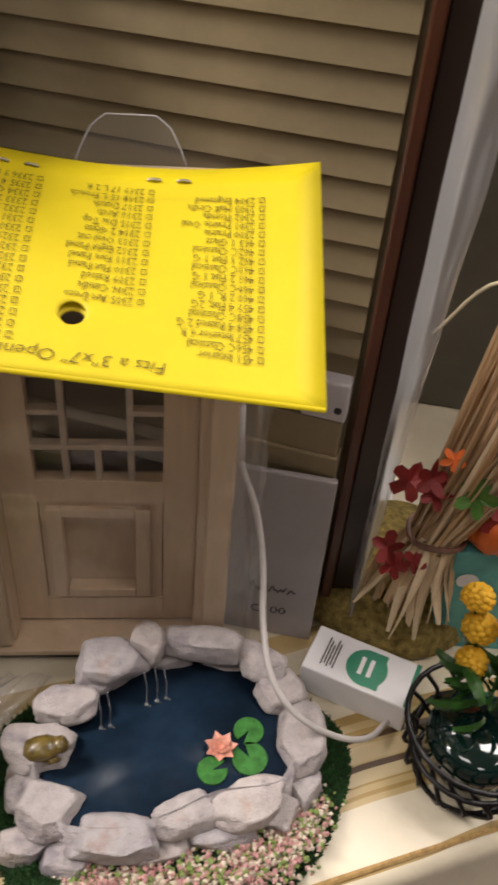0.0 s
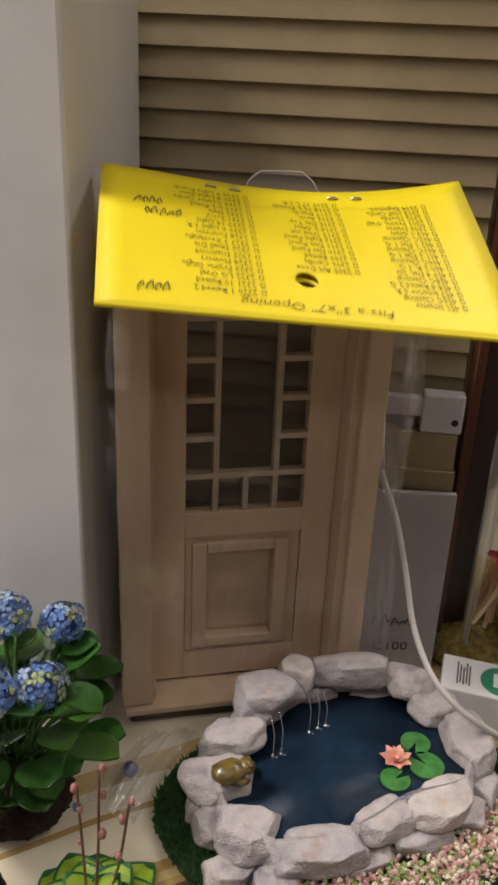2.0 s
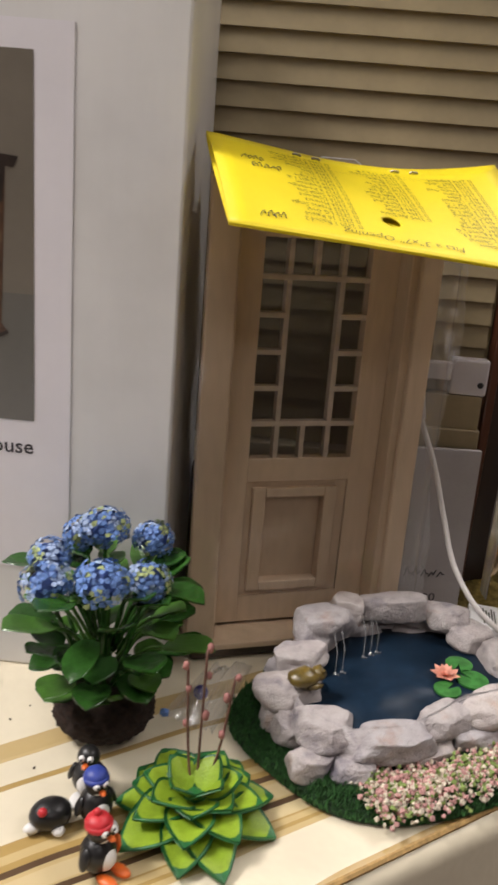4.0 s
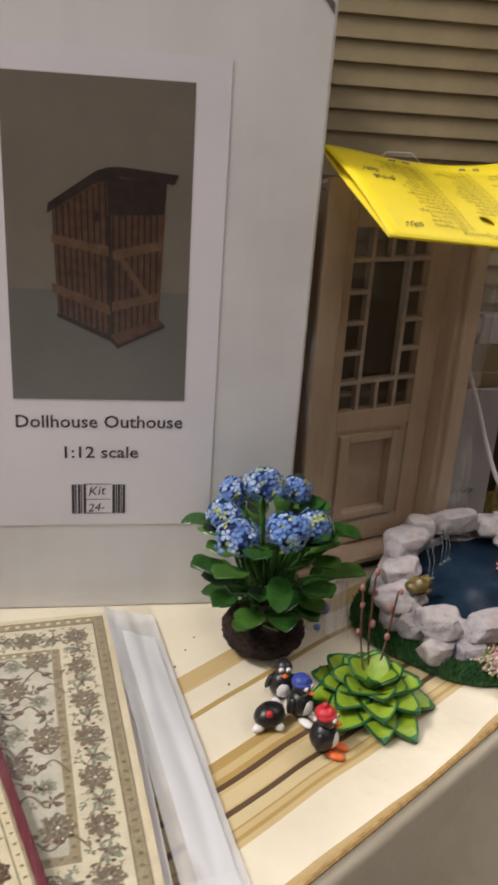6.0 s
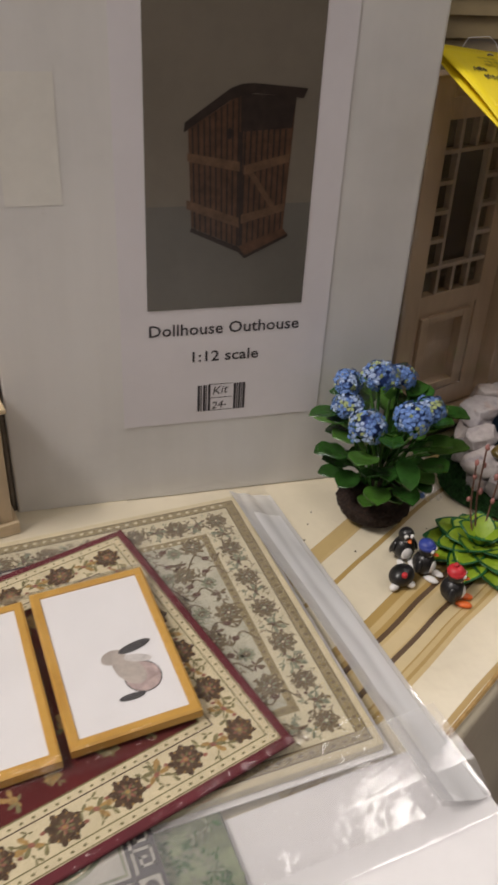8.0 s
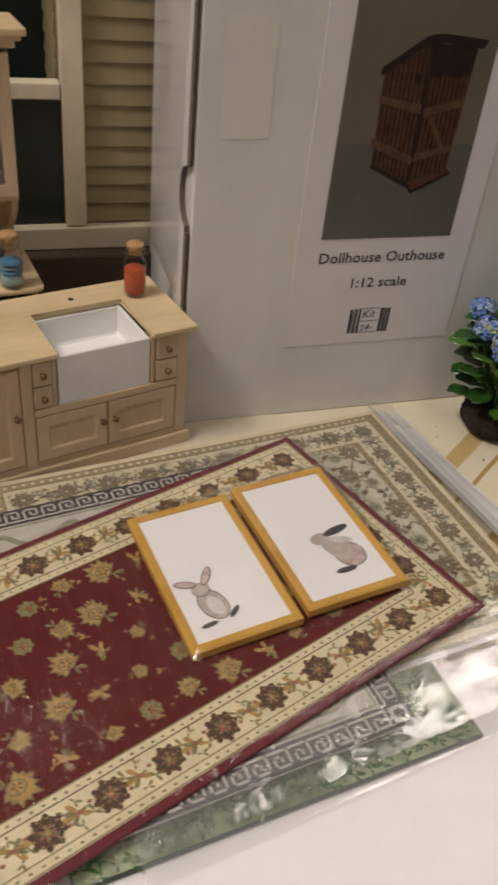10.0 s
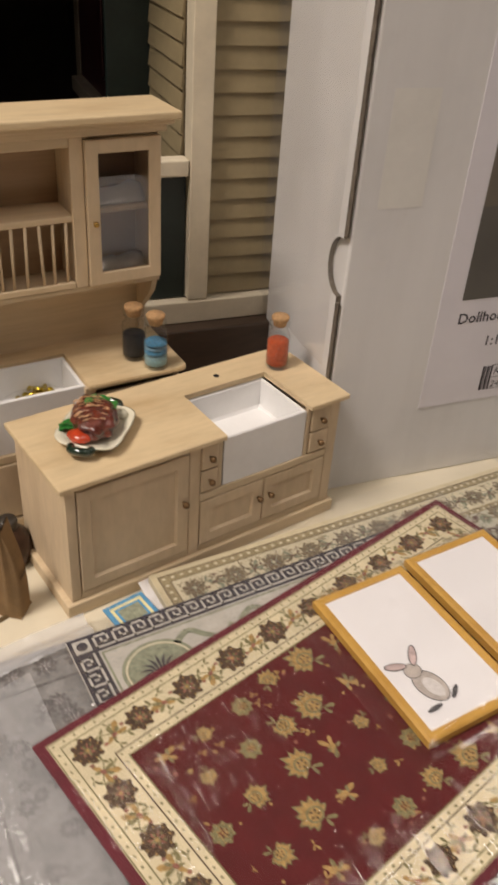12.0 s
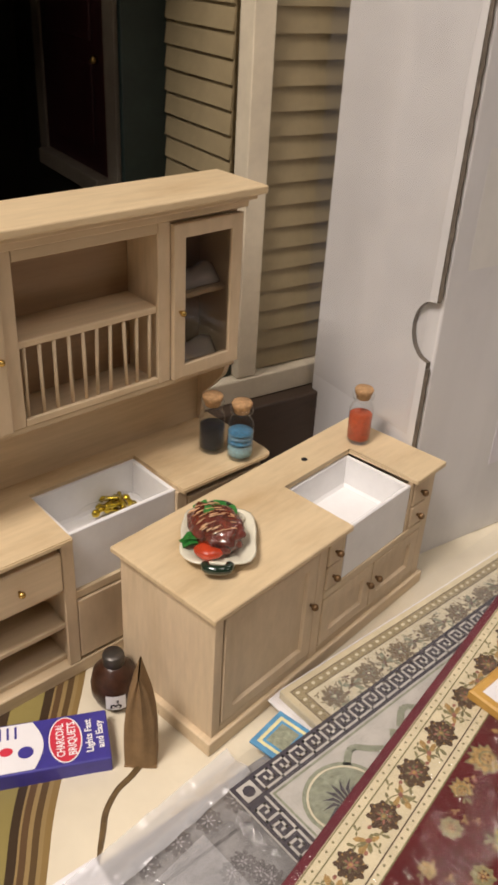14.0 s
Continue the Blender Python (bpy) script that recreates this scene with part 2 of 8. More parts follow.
M = {
    "basswood": wood("basswood", (0.66, 0.515, 0.335), (0.57, 0.43, 0.265), (10, 60, 60)),
    "basswood_up": wood("basswood_upright", (0.65, 0.505, 0.335), (0.56, 0.42, 0.265), (60, 60, 10)),
    "plywood": wood("plywood_top", (0.70, 0.54, 0.33), (0.54, 0.375, 0.20), (16, 42, 42), 0.45),
    # basswood again, browner: the niche's shade is put into the colour
    "shadow_wood": wood("shaded_basswood_board", (0.42, 0.28, 0.165), (0.34, 0.22, 0.125), (10, 60, 60)),
    "door_wood": wood("door_wood", (0.60, 0.455, 0.315), (0.51, 0.375, 0.25), (70, 70, 12)),
    "siding": plain("khaki_siding_paint", (0.297, 0.234, 0.132), 0.5, 0.10, 60, 0.12),
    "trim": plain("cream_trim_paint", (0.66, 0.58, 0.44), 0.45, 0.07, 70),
    "dark_green": plain("dark_green_paint", (0.012, 0.022, 0.018), 0.5, 0.25, 60),
    "dark_red": plain("dark_red_paint", (0.05, 0.012, 0.014), 0.4, 0.25, 60),
    # near-black brown that carries the gloom of the deep porch
    "dark_wall": plain("shaded_porch_wall", (0.03, 0.022, 0.017), 0.7, 0.25, 40),
    "porch_floor": wood("dark_brown_boards", (0.075, 0.048, 0.033), (0.04, 0.026, 0.018), (20, 80, 80), 0.5),
    "box_edge": plain("grey_corrugated_edge", (0.16, 0.13, 0.10), 0.8, 0.3, 300),
    "paper": plain("white_paper", (0.80, 0.78, 0.79), 0.5, 0.03, 40, 0.08),
    "sheet": plain("printed_sheet_paper", (0.72, 0.69, 0.73), 0.42, 0.03, 30, 0.08),
    "tape": plain("yellowed_tape", (0.73, 0.71, 0.67), 0.3, 0.05, 40, 0.1),
    "ink": plain("black_ink", (0.035, 0.03, 0.04), 0.5, 0.1, 300, 0.0),
    "photo_wall": plain("photo_grey_wall", (0.165, 0.143, 0.115), 0.30, 0.10, 25, 0.0),
    "photo_floor": plain("photo_grey_floor", (0.125, 0.117, 0.103), 0.30, 0.10, 25, 0.0),
    "photo_wood": plain("photo_red_brown_boards", (0.100, 0.050, 0.029), 0.3, 0.35, 260, 0.0),
    "photo_dark": plain("photo_dark_boards", (0.030, 0.020, 0.017), 0.3, 0.3, 260, 0.0),
    "photo_light": plain("photo_light_batten", (0.130, 0.074, 0.043), 0.3, 0.3, 260, 0.0),
    "yellow": plain("yellow_card_stock", (0.86, 0.68, 0.004), 0.55, 0.035, 45, 0.12),
    "faded_ink": plain("olive_print", (0.22, 0.16, 0.010), 0.6, 0.25, 500, 0.0),
    "staple": plain("steel_staple", (0.42, 0.38, 0.32), 0.5, 0.1, 400, 0.0, metal=1.0),
    "film": film("clear_film", 0.03, 0.05, 42, 0.62),
    "film_taut": film("taut_film", 0.01, 0.05, 30, 0.60, streak=0.35),
    "film_flat": film("flat_clear_film", 0.10, 0.05, 60, 0.75, 0.01),
    "film_crumpled": film("crumpled_film", 0.09, 0.13, 40, 0.35, 0.13),
    "film_cloudy": film("cloudy_film", 0.24, 0.18, 40, 0.6, 0.36),
    "film_pleated": film("pleated_film", 0.05, 0.14, 12, 0.45, 0.05),
    "film_smooth": film("smooth_film", 0.02, 0.10, 30, 0.3, 0.06),
    "film_pouch": film("pouch_film", 0.22, 0.09, 45, 0.5, 0.16, streak=-0.6),
    "film_hazy": film("hazy_film", 0.14, 0.12, 40, 0.5, 0.17),
    "film_loose": film("loose_film", 0.26, 0.12, 50, 0.8, 0.55),
    "film_milky": film("milky_film", 0.20, 0.20, 30, 0.45, 0.80),
    "glass": clear_glass("glass", (0.97, 0.98, 0.98), 0.02),
    "cabinet_glass": clear_glass("thin_pane", (0.80, 0.78, 0.76)),
    "cork": plain("cork", (0.48, 0.28, 0.13), 0.85, 0.3, 500, 0.5),
    "white_sink": plain("white_sink_enamel", (0.80, 0.79, 0.78), 0.25, 0.04, 60, 0.1),
    "brass": plain("brass", (0.62, 0.40, 0.12), 0.25, 0.12, 300, 0.0, metal=1.0),
    "bronze": plain("bronze_knob", (0.17, 0.095, 0.04), 0.35, 0.15, 400, 0.0, metal=0.5),
    "soil": plain("dark_soil", (0.070, 0.034, 0.021), 0.9, 0.5, 500, 1.0, 0.002),
    "leaf": plain("glossy_green_leaf", (0.030, 0.100, 0.016), 0.26, 0.35, 150, 0.3, 0.0006),
    "leaf_light": plain("light_green_leaf", (0.075, 0.19, 0.028), 0.28, 0.3, 150, 0.3, 0.0006),
    "hosta": plain("lime_leaf_paint", (0.27, 0.40, 0.025), 0.40, 0.18, 200, 0.4, 0.0005),
    "hosta_edge": plain("deep_green_leaf_edge", (0.018, 0.13, 0.035), 0.40, 0.25, 200, 0.3),
    "petal_blue": plain("blue_petals", (0.16, 0.29, 0.66), 0.6, 0.35, 700, 0.2),
    "petal_pale": plain("pale_blue_petals", (0.42, 0.54, 0.80), 0.6, 0.25, 700, 0.2),
    "petal_shade": plain("shaded_blue_petals", (0.05, 0.10, 0.33), 0.6, 0.3, 700, 0.2),
    "petal_green": plain("pale_green_centres", (0.42, 0.50, 0.22), 0.6, 0.25, 700, 0.2),
    "stem": plain("brown_stem", (0.16, 0.075, 0.05), 0.6, 0.3, 300),
    "bud": plain("pink_buds", (0.42, 0.18, 0.16), 0.6, 0.25, 400),
    "water": plain("dark_blue_resin_water", (0.011, 0.024, 0.045), 0.34, 0.35, 50, 0.10, 0.0005, spec=0.08),
    "grass": plain("green_flock", (0.018, 0.062, 0.016), 0.95, 0.55, 500, 1.0, 0.002),
    "grass_tuft": plain("green_flock_tufts", (0.040, 0.135, 0.030), 0.95, 0.5, 500, 0.0),
    "flock_pink": plain("pink_flock", (0.62, 0.34, 0.32), 0.9, 0.3, 900, 0.0),
    "flock_white": plain("cream_flock", (0.66, 0.58, 0.46), 0.9, 0.3, 900, 0.0),
    "flock_green": plain("pale_green_flock", (0.24, 0.33, 0.09), 0.9, 0.3, 900, 0.0),
    "lily": plain("coral_petals", (0.72, 0.33, 0.24), 0.45, 0.25, 400),
    "pad": plain("lily_pad", (0.06, 0.23, 0.05), 0.2, 0.3, 300, 0.2, coat=0.6),
    "frog": plain("olive_brown_glaze", (0.22, 0.15, 0.03), 0.3, 0.55, 350, 0.3, coat=0.5),
    "drip": film("clear_resin", 0.4, 0.08, 90, 0.3, 0.16),
    "black": plain("black_gloss_clay", (0.014, 0.013, 0.014), 0.35, 0.2, 300, 0.1),
    "white": plain("white_clay", (0.76, 0.74, 0.72), 0.4, 0.05, 300, 0.1),
    "orange": plain("orange_clay", (0.72, 0.14, 0.02), 0.4, 0.12, 300, 0.1),
    "red": plain("red_clay", (0.55, 0.025, 0.035), 0.45, 0.12, 300, 0.1),
    "blue": plain("blue_clay", (0.035, 0.06, 0.32), 0.45, 0.12, 300, 0.1),
    "gold_frame": wood("honey_frame_wood", (0.60, 0.34, 0.075), (0.50, 0.26, 0.05), (60, 60, 60), 0.4),
    "print_grey": plain("grey_brown_wash", (0.52, 0.455, 0.41), 0.5, 0.22, 160, 0.0),
    "print_pink": plain("pale_pink_wash", (0.60, 0.46, 0.44), 0.5, 0.3, 320, 0.0),
    "print_pale": plain("pale_grey_wash", (0.66, 0.62, 0.60), 0.5, 0.15, 300, 0.0),
    "print_dark": plain("dark_grey_wash", (0.09, 0.085, 0.09), 0.5, 0.3, 320, 0.0),
    "rug_red": plain("wine_red_pile", (0.1012, 0.00648, 0.0078), 0.85, 0.16, 90, 0.5, 0.0004),
    "rug_edge": plain("maroon_binding", (0.14, 0.02, 0.03), 0.85, 0.15, 90, 0.4),
    "rug_cream": plain("cream_pile", (0.66, 0.57, 0.38), 0.85, 0.10, 120, 0.4),
    "rug_gold": plain("ochre_pile", (0.45, 0.2829, 0.1044), 0.85, 0.3, 500, 0.3),
    "rug_olive": plain("olive_pile", (0.24, 0.21, 0.10), 0.85, 0.3, 500, 0.3),
    "stripe_brown": plain("brown_woven_stripe", (0.155, 0.095, 0.035), 0.5, 0.25, 300, 0.2),
    "rug_dark": plain("dark_brown_pile", (0.105, 0.062, 0.036), 0.85, 0.35, 500, 0.3),
    "rug_rose": plain("dusty_rose_pile", (0.34, 0.14, 0.10), 0.85, 0.3, 500, 0.3),
    "beige_guard": plain("olive_tan_pile", (0.34, 0.275, 0.155), 0.85, 0.2, 300, 0.3),
    "beige_field": plain("grey_beige_pile", (0.54, 0.51, 0.40), 0.85, 0.14, 120, 0.4),
    "beige_pile": plain("beige_pile", (0.66, 0.59, 0.42), 0.85, 0.10, 120, 0.4),
    "beige_motif": plain("grey_olive_pile", (0.22, 0.170, 0.105), 0.85, 0.3, 500, 0.3),
    "beige_green": plain("sage_pile", (0.29, 0.305, 0.215), 0.85, 0.3, 500, 0.3),
    "beige_brown": plain("soft_brown_pile", (0.17, 0.10, 0.075), 0.85, 0.3, 500, 0.3),
    "key_dark": plain("dark_grey_key_pile", (0.060, 0.052, 0.062), 0.85, 0.2, 300, 0.3),
    "key_pale": plain("pale_grey_pile", (0.50, 0.47, 0.42), 0.85, 0.12, 120, 0.3),
    "grey_motif": plain("faded_grey_motif", (0.21, 0.195, 0.19), 0.85, 0.3, 300, 0.3),
    "grey_rug": plain("faded_grey_pile", (0.36, 0.345, 0.335), 0.85, 0.35, 70, 0.3),
    "mat_green": plain("printed_green_mat", (0.26, 0.31, 0.17), 0.5, 0.7, 45, 0.0),
    "mat_edge": plain("dark_mat_edge", (0.05, 0.06, 0.055), 0.6, 0.3, 80),
    "card_blue": plain("blue_card", (0.10, 0.30, 0.50), 0.5, 0.2, 200),
    "card_yellow": plain("pale_yellow_card", (0.72, 0.66, 0.36), 0.5, 0.1, 200),
    "teal": plain("teal_card", (0.12, 0.42, 0.40), 0.5, 0.15, 150),
    "carton_blue": plain("violet_blue_carton", (0.055, 0.045, 0.28), 0.4, 0.12, 150, 0.1),
    "carton_green": plain("green_print", (0.02, 0.24, 0.13), 0.45, 0.12, 200, 0.0),
    "carton_red": plain("red_print", (0.66, 0.04, 0.07), 0.45, 0.1, 300, 0.0),
    "kraft": plain("kraft_paper", (0.25, 0.15, 0.065), 0.75, 0.15, 90, 0.4),
    "beans": plain("brown_glass_content", (0.055, 0.022, 0.012), 0.3, 0.4, 300, 0.3),
    "lid": plain("dark_pewter_lid", (0.09, 0.08, 0.07), 0.35, 0.2, 200, 0.2, metal=0.6),
    "bead_red": plain("orange_red_beads", (0.88, 0.14, 0.045), 0.35, 0.3, 700, 0.8, 0.002),
    "bead_black": plain("black_beads", (0.012, 0.014, 0.022), 0.3, 0.4, 700, 0.8, 0.002),
    "bead_blue": plain("blue_beads", (0.13, 0.40, 0.66), 0.4, 0.3, 700, 0.8, 0.002),
    "bead_mix": plain("light_blue_beads", (0.30, 0.55, 0.72), 0.4, 0.3, 700, 0.8, 0.002),
    "bead_pale": plain("pale_turquoise_beads", (0.46, 0.74, 0.80), 0.4, 0.2, 700, 0.8, 0.002),
    "ceramic": plain("cream_ceramic", (0.72, 0.68, 0.54), 0.2, 0.08, 200, 0.1, coat=0.5),
    "glaze_line": plain("caramel_glint", (0.70, 0.42, 0.22), 0.2, 0.3, 300, 0.2, coat=0.7),
    "ham": plain("glazed_red_brown_roast", (0.20, 0.034, 0.016), 0.18, 0.55, 260, 0.7, 0.001, coat=0.8),
    "tomato": plain("glazed_orange_red", (0.55, 0.06, 0.02), 0.2, 0.25, 200, 0.2, coat=0.7),
    "herb": plain("green_garnish", (0.03, 0.22, 0.04), 0.3, 0.3, 300, 0.3),
    "glaze_dark": plain("dark_green_glaze", (0.012, 0.03, 0.018), 0.15, 0.3, 200, 0.1, coat=0.8),
    "gold_bits": plain("yellow_gold_plating", (0.62, 0.46, 0.05), 0.18, 0.15, 300, 0.0, metal=1.0),
    "cable": plain("white_cable", (0.60, 0.56, 0.54), 0.4, 0.06, 200, 0.0),
    "plug": plain("white_plastic", (0.56, 0.53, 0.55), 0.35, 0.05, 100, 0.05),
    "board": plain("grey_foam_board", (0.40, 0.37, 0.37), 0.6, 0.06, 60, 0.1),
    "mahogany": wood("red_brown_stain", (0.105, 0.036, 0.018), (0.05, 0.018, 0.011), (60, 60, 8), 0.28),
    "dark_panel": wood("dark_stained_panel", (0.035, 0.018, 0.012), (0.015, 0.009, 0.007), (60, 60, 8), 0.35),
    "straw": wood("dry_husk", (0.62, 0.43, 0.24), (0.44, 0.28, 0.14), (420, 420, 22), 0.65),
    "straw_pale": wood("pale_dry_husk", (0.74, 0.58, 0.38), (0.56, 0.40, 0.22), (420, 420, 22), 0.6),
    "straw_dark": wood("brown_dry_husk", (0.42, 0.26, 0.13), (0.26, 0.15, 0.07), (420, 420, 22), 0.7),
    "moss": plain("ochre_moss", (0.66, 0.48, 0.13), 0.95, 0.5, 400, 1.0, 0.003),
    "leaf_red": plain("red_fabric_leaf", (0.24, 0.014, 0.012), 0.6, 0.3, 200, 0.3),
    "pumpkin": plain("orange_pumpkin", (0.70, 0.14, 0.02), 0.45, 0.15, 150, 0.2),
    "marigold": plain("golden_petals", (0.85, 0.47, 0.02), 0.6, 0.2, 500, 0.2),
    "wire": plain("black_wire", (0.012, 0.011, 0.012), 0.3, 0.2, 300, 0.0, metal=0.4),
    "bottle_green": plain("dark_green_glass", (0.004, 0.022, 0.018), 0.08, 0.3, 200, 0.0, coat=1.0),
    "acetate": clear_glass("acetate_pane", (0.86, 0.86, 0.85), 0.03),
    "bar_grey": plain("pale_glazing_bars", (0.50, 0.41, 0.32), 0.5, 0.15, 200),
    # the cream trim again, darkened: porch shade put into the colour
    "porch_trim": plain("shaded_cream_trim", (0.30, 0.26, 0.20), 0.5, 0.1, 70),
    "grey_box": plain("grey_olive_board", (0.105, 0.095, 0.075), 0.6, 0.12, 40),
    "white_light": plain("white_backlit_card", (0.85, 0.84, 0.86), 0.5, 0.03, 40),
    "plaster": plain("hall_plaster", (0.27, 0.235, 0.195), 0.8, 0.06, 3, 0.1),
    "ceiling_paint": plain("ceiling_paint", (0.56, 0.53, 0.49), 0.8, 0.04, 3, 0.1),
    "carpet": plain("hall_carpet", (0.14, 0.10, 0.08), 0.95, 0.3, 30, 0.6),
    "cloth": striped_cloth("striped_satin_cloth", 24.5, [
        (0.0, CREAM), (0.0965, GOLD), (0.0985, CREAM), (0.1185, TAN), (0.1205, GOLD), (0.1222, TAN), (0.1245, GOLD), (0.1256, (0.62, 0.50, 0.28)),
        (0.1300, BROWN), (0.1325, TAN), (0.1335, (0.62, 0.49, 0.27)), (0.1395, TAN), (0.1410, BROWN), (0.1436, GOLD), (0.1455, TAN), (0.1490, GOLD), (0.1525, CREAM),
        (0.1738, GOLD), (0.1762, CREAM), (0.1875, TAN), (0.1890, (0.52, 0.38, 0.17)), (0.1965, CREAM)], 0.0),
    "cloth_side": striped_cloth("striped_satin_runner", 50.0, [
        (0.0, CREAM), (0.0632, (0.25, 0.16, 0.055)), (0.0650, (0.30, 0.205, 0.085)), (0.0668, (0.10, 0.058, 0.022)), (0.0690, (0.30, 0.205, 0.085)), (0.0705, (0.11, 0.06, 0.025)), (0.0728, (0.30, 0.205, 0.085)), (0.0738, (0.045, 0.026, 0.012)), (0.0768, (0.27, 0.215, 0.07)),
        (0.0880, (0.045, 0.026, 0.012)), (0.0910, (0.27, 0.215, 0.08)), (0.102, (0.045, 0.026, 0.012)), (0.105, (0.30, 0.205, 0.085)), (0.110, (0.25, 0.16, 0.055)), (0.113, CREAM)], 0.45),
}


def scuffed_card(name, c):
    """Glossy white carton with soft grey handling marks, gloss streaks put into the colour and a faint fluting."""
    n = Nodes(name)
    v = n.coord()
    a = n.ramp(n.noise(v, 9, 5, 0.6), [(0.30, scaled(c, 0.88)), (0.48, c), (0.72, scaled(c, 1.03))])
    b = n.ramp(n.noise(v, 30, 6, 0.7), [(0.24, (0.74, 0.71, 0.68)), (0.34, (0.98, 0.98, 0.98)), (0.60, (1, 1, 1))])
    # upright streaks: handling marks and the wrap's gloss, both as colour
    streak = n.ramp(n.noise(n.coord((1, 1, 0.10)), 42, 4), [(0.35, (0.93, 0.93, 0.925)), (0.65, (1, 1, 1))])
    n.base(n.mix(1.0, n.mix(1.0, a, b, "MULTIPLY"), streak, "MULTIPLY"))
    flute = n.noise(n.coord((1, 1, 0.06)), 260, 2)
    n.bump(n.mix(0.12, n.noise(v, 16, 4), flute), 0.5, 0.0012)
    return n.set(0.38)


M["box_card"] = scuffed_card("white_carton", (0.71, 0.695, 0.69))

# ---- building helpers ----



def thing(name, m, label, category, group=""):
    ob = new(name)
    ob.empty_display_size = 0.01
    ob.matrix_basis = m
    return tagged(ob, label, category, group)


def part(name, bm, material, parent=None, label="", smooth=False, m=None):
    """One mesh object out of a bmesh; material is a key of M or a list of keys."""
    me = bpy.data.meshes.new(name)
    for f in bm.faces:
        f.smooth = smooth
    bm.to_mesh(me)
    bm.free()
    for k in [material] if isinstance(material, str) else material:
        me.materials.append(M[k])
    ob = new(name, me)
    if parent is not None:
        ob.parent = parent
    if m is not None:
        ob.matrix_basis = m
    if label:
        ob["label"] = label
    return ob


def box(bm, x0, x1, y0, y1, z0, z1, bevel=0.0, seg=2, slot=0):
    vs = [bm.verts.new((x, y, z)) for z in (z0, z1) for y in (y0, y1) for x in (x0, x1)]
    fs = [bm.faces.new([vs[i] for i in q]) for q in ((0, 2, 3, 1), (4, 5, 7, 6), (0, 1, 5, 4), (2, 6, 7, 3), (0, 4, 6, 2), (1, 3, 7, 5))]
    for f in fs:
        f.material_index = slot
    if bevel:
        es = list({e for f in fs for e in f.edges})
        r = bmesh.ops.bevel(bm, geom=es, offset=bevel, segments=seg, affect="EDGES", profile=0.5, clamp_overlap=True)
        for f in r["faces"]:
            f.material_index = slot
    return bm


def B(*a, **k):
    return box(bmesh.new(), *a, **k)


def lathe(bm, profile, n=20, centre=(0, 0, 0), slot=0, squash=1.0):
    """Turned shape: profile of (radius, height), closed at both ends."""
    rings = []
    for r, z in profile:
        rings.append([bm.verts.new((centre[0] + r * math.cos(2 * math.pi * i / n), centre[1] + squash * r * math.sin(2 * math.pi * i / n), centre[2] + z)) for i in range(n)])
    for a, b in zip(rings, rings[1:]):
        for i in range(n):
            bm.faces.new((a[i], a[(i + 1) % n], b[(i + 1) % n], b[i])).material_index = slot
    bm.faces.new(rings[0][::-1]).material_index = slot
    bm.faces.new(rings[-1]).material_index = slot
    return bm


def tube(bm, pts, r, n=8, slot=0, r1=None):
    """A round rod along points, with a radius that may taper to r1."""
    pts = [Vector(p) for p in pts]
    rings = []
    side = None
    for i, p in enumerate(pts):
        d = (pts[min(i + 1, len(pts) - 1)] - pts[max(i - 1, 0)]).normalized()
        side = d.orthogonal().normalized() if side is None else (side - d * side.dot(d)).normalized()
        up = d.cross(side)
        rr = r if r1 is None else r + (r1 - r) * i / (len(pts) - 1)
        rings.append([bm.verts.new(p + rr * (math.cos(2 * math.pi * k / n) * side + math.sin(2 * math.pi * k / n) * up)) for k in range(n)])
    for a, b in zip(rings, rings[1:]):
        for k in range(n):
            bm.faces.new((a[k], a[(k + 1) % n], b[(k + 1) % n], b[k])).material_index = slot
    bm.faces.new(rings[0][::-1]).material_index = slot
    bm.faces.new(rings[-1]).material_index = slot
    return bm


def glide(pts, steps=6):
    """A smooth line through points (Catmull-Rom)."""
    p = [Vector(q) for q in pts]
    p = [2 * p[0] - p[1]] + p + [2 * p[-1] - p[-2]]
    out = []
    for i in range(1, len(p) - 2):
        for s in range(steps):
            t = s / steps
            a, b, c, d = p[i - 1], p[i], p[i + 1], p[i + 2]
            out.append(0.5 * (2 * b + (c - a) * t + (2 * a - 5 * b + 4 * c - d) * t * t + (3 * b - a - 3 * c + d) * t ** 3))
    return out + [p[-2]]


def ball(bm, c, r, sub=2, slot=0, lump=0.0, freq=200.0, scale=(1, 1, 1), turn=None):
    """A rounded lump: an icosphere, stretched, turned and roughened."""
    g = bmesh.ops.create_icosphere(bm, subdivisions=sub, radius=1.0)
    for v in g["verts"]:
        k = 1 + lump * noise.noise(Vector(v.co) * freq * r + Vector(c) * 97)
        q = Vector((v.co.x * scale[0], v.co.y * scale[1], v.co.z * scale[2])) * r * k
        if turn is not None:
            q = turn @ q
        v.co = q + Vector(c)
    for f in {f for v in g["verts"] for f in v.link_faces}:
        f.material_index = slot
    return bm


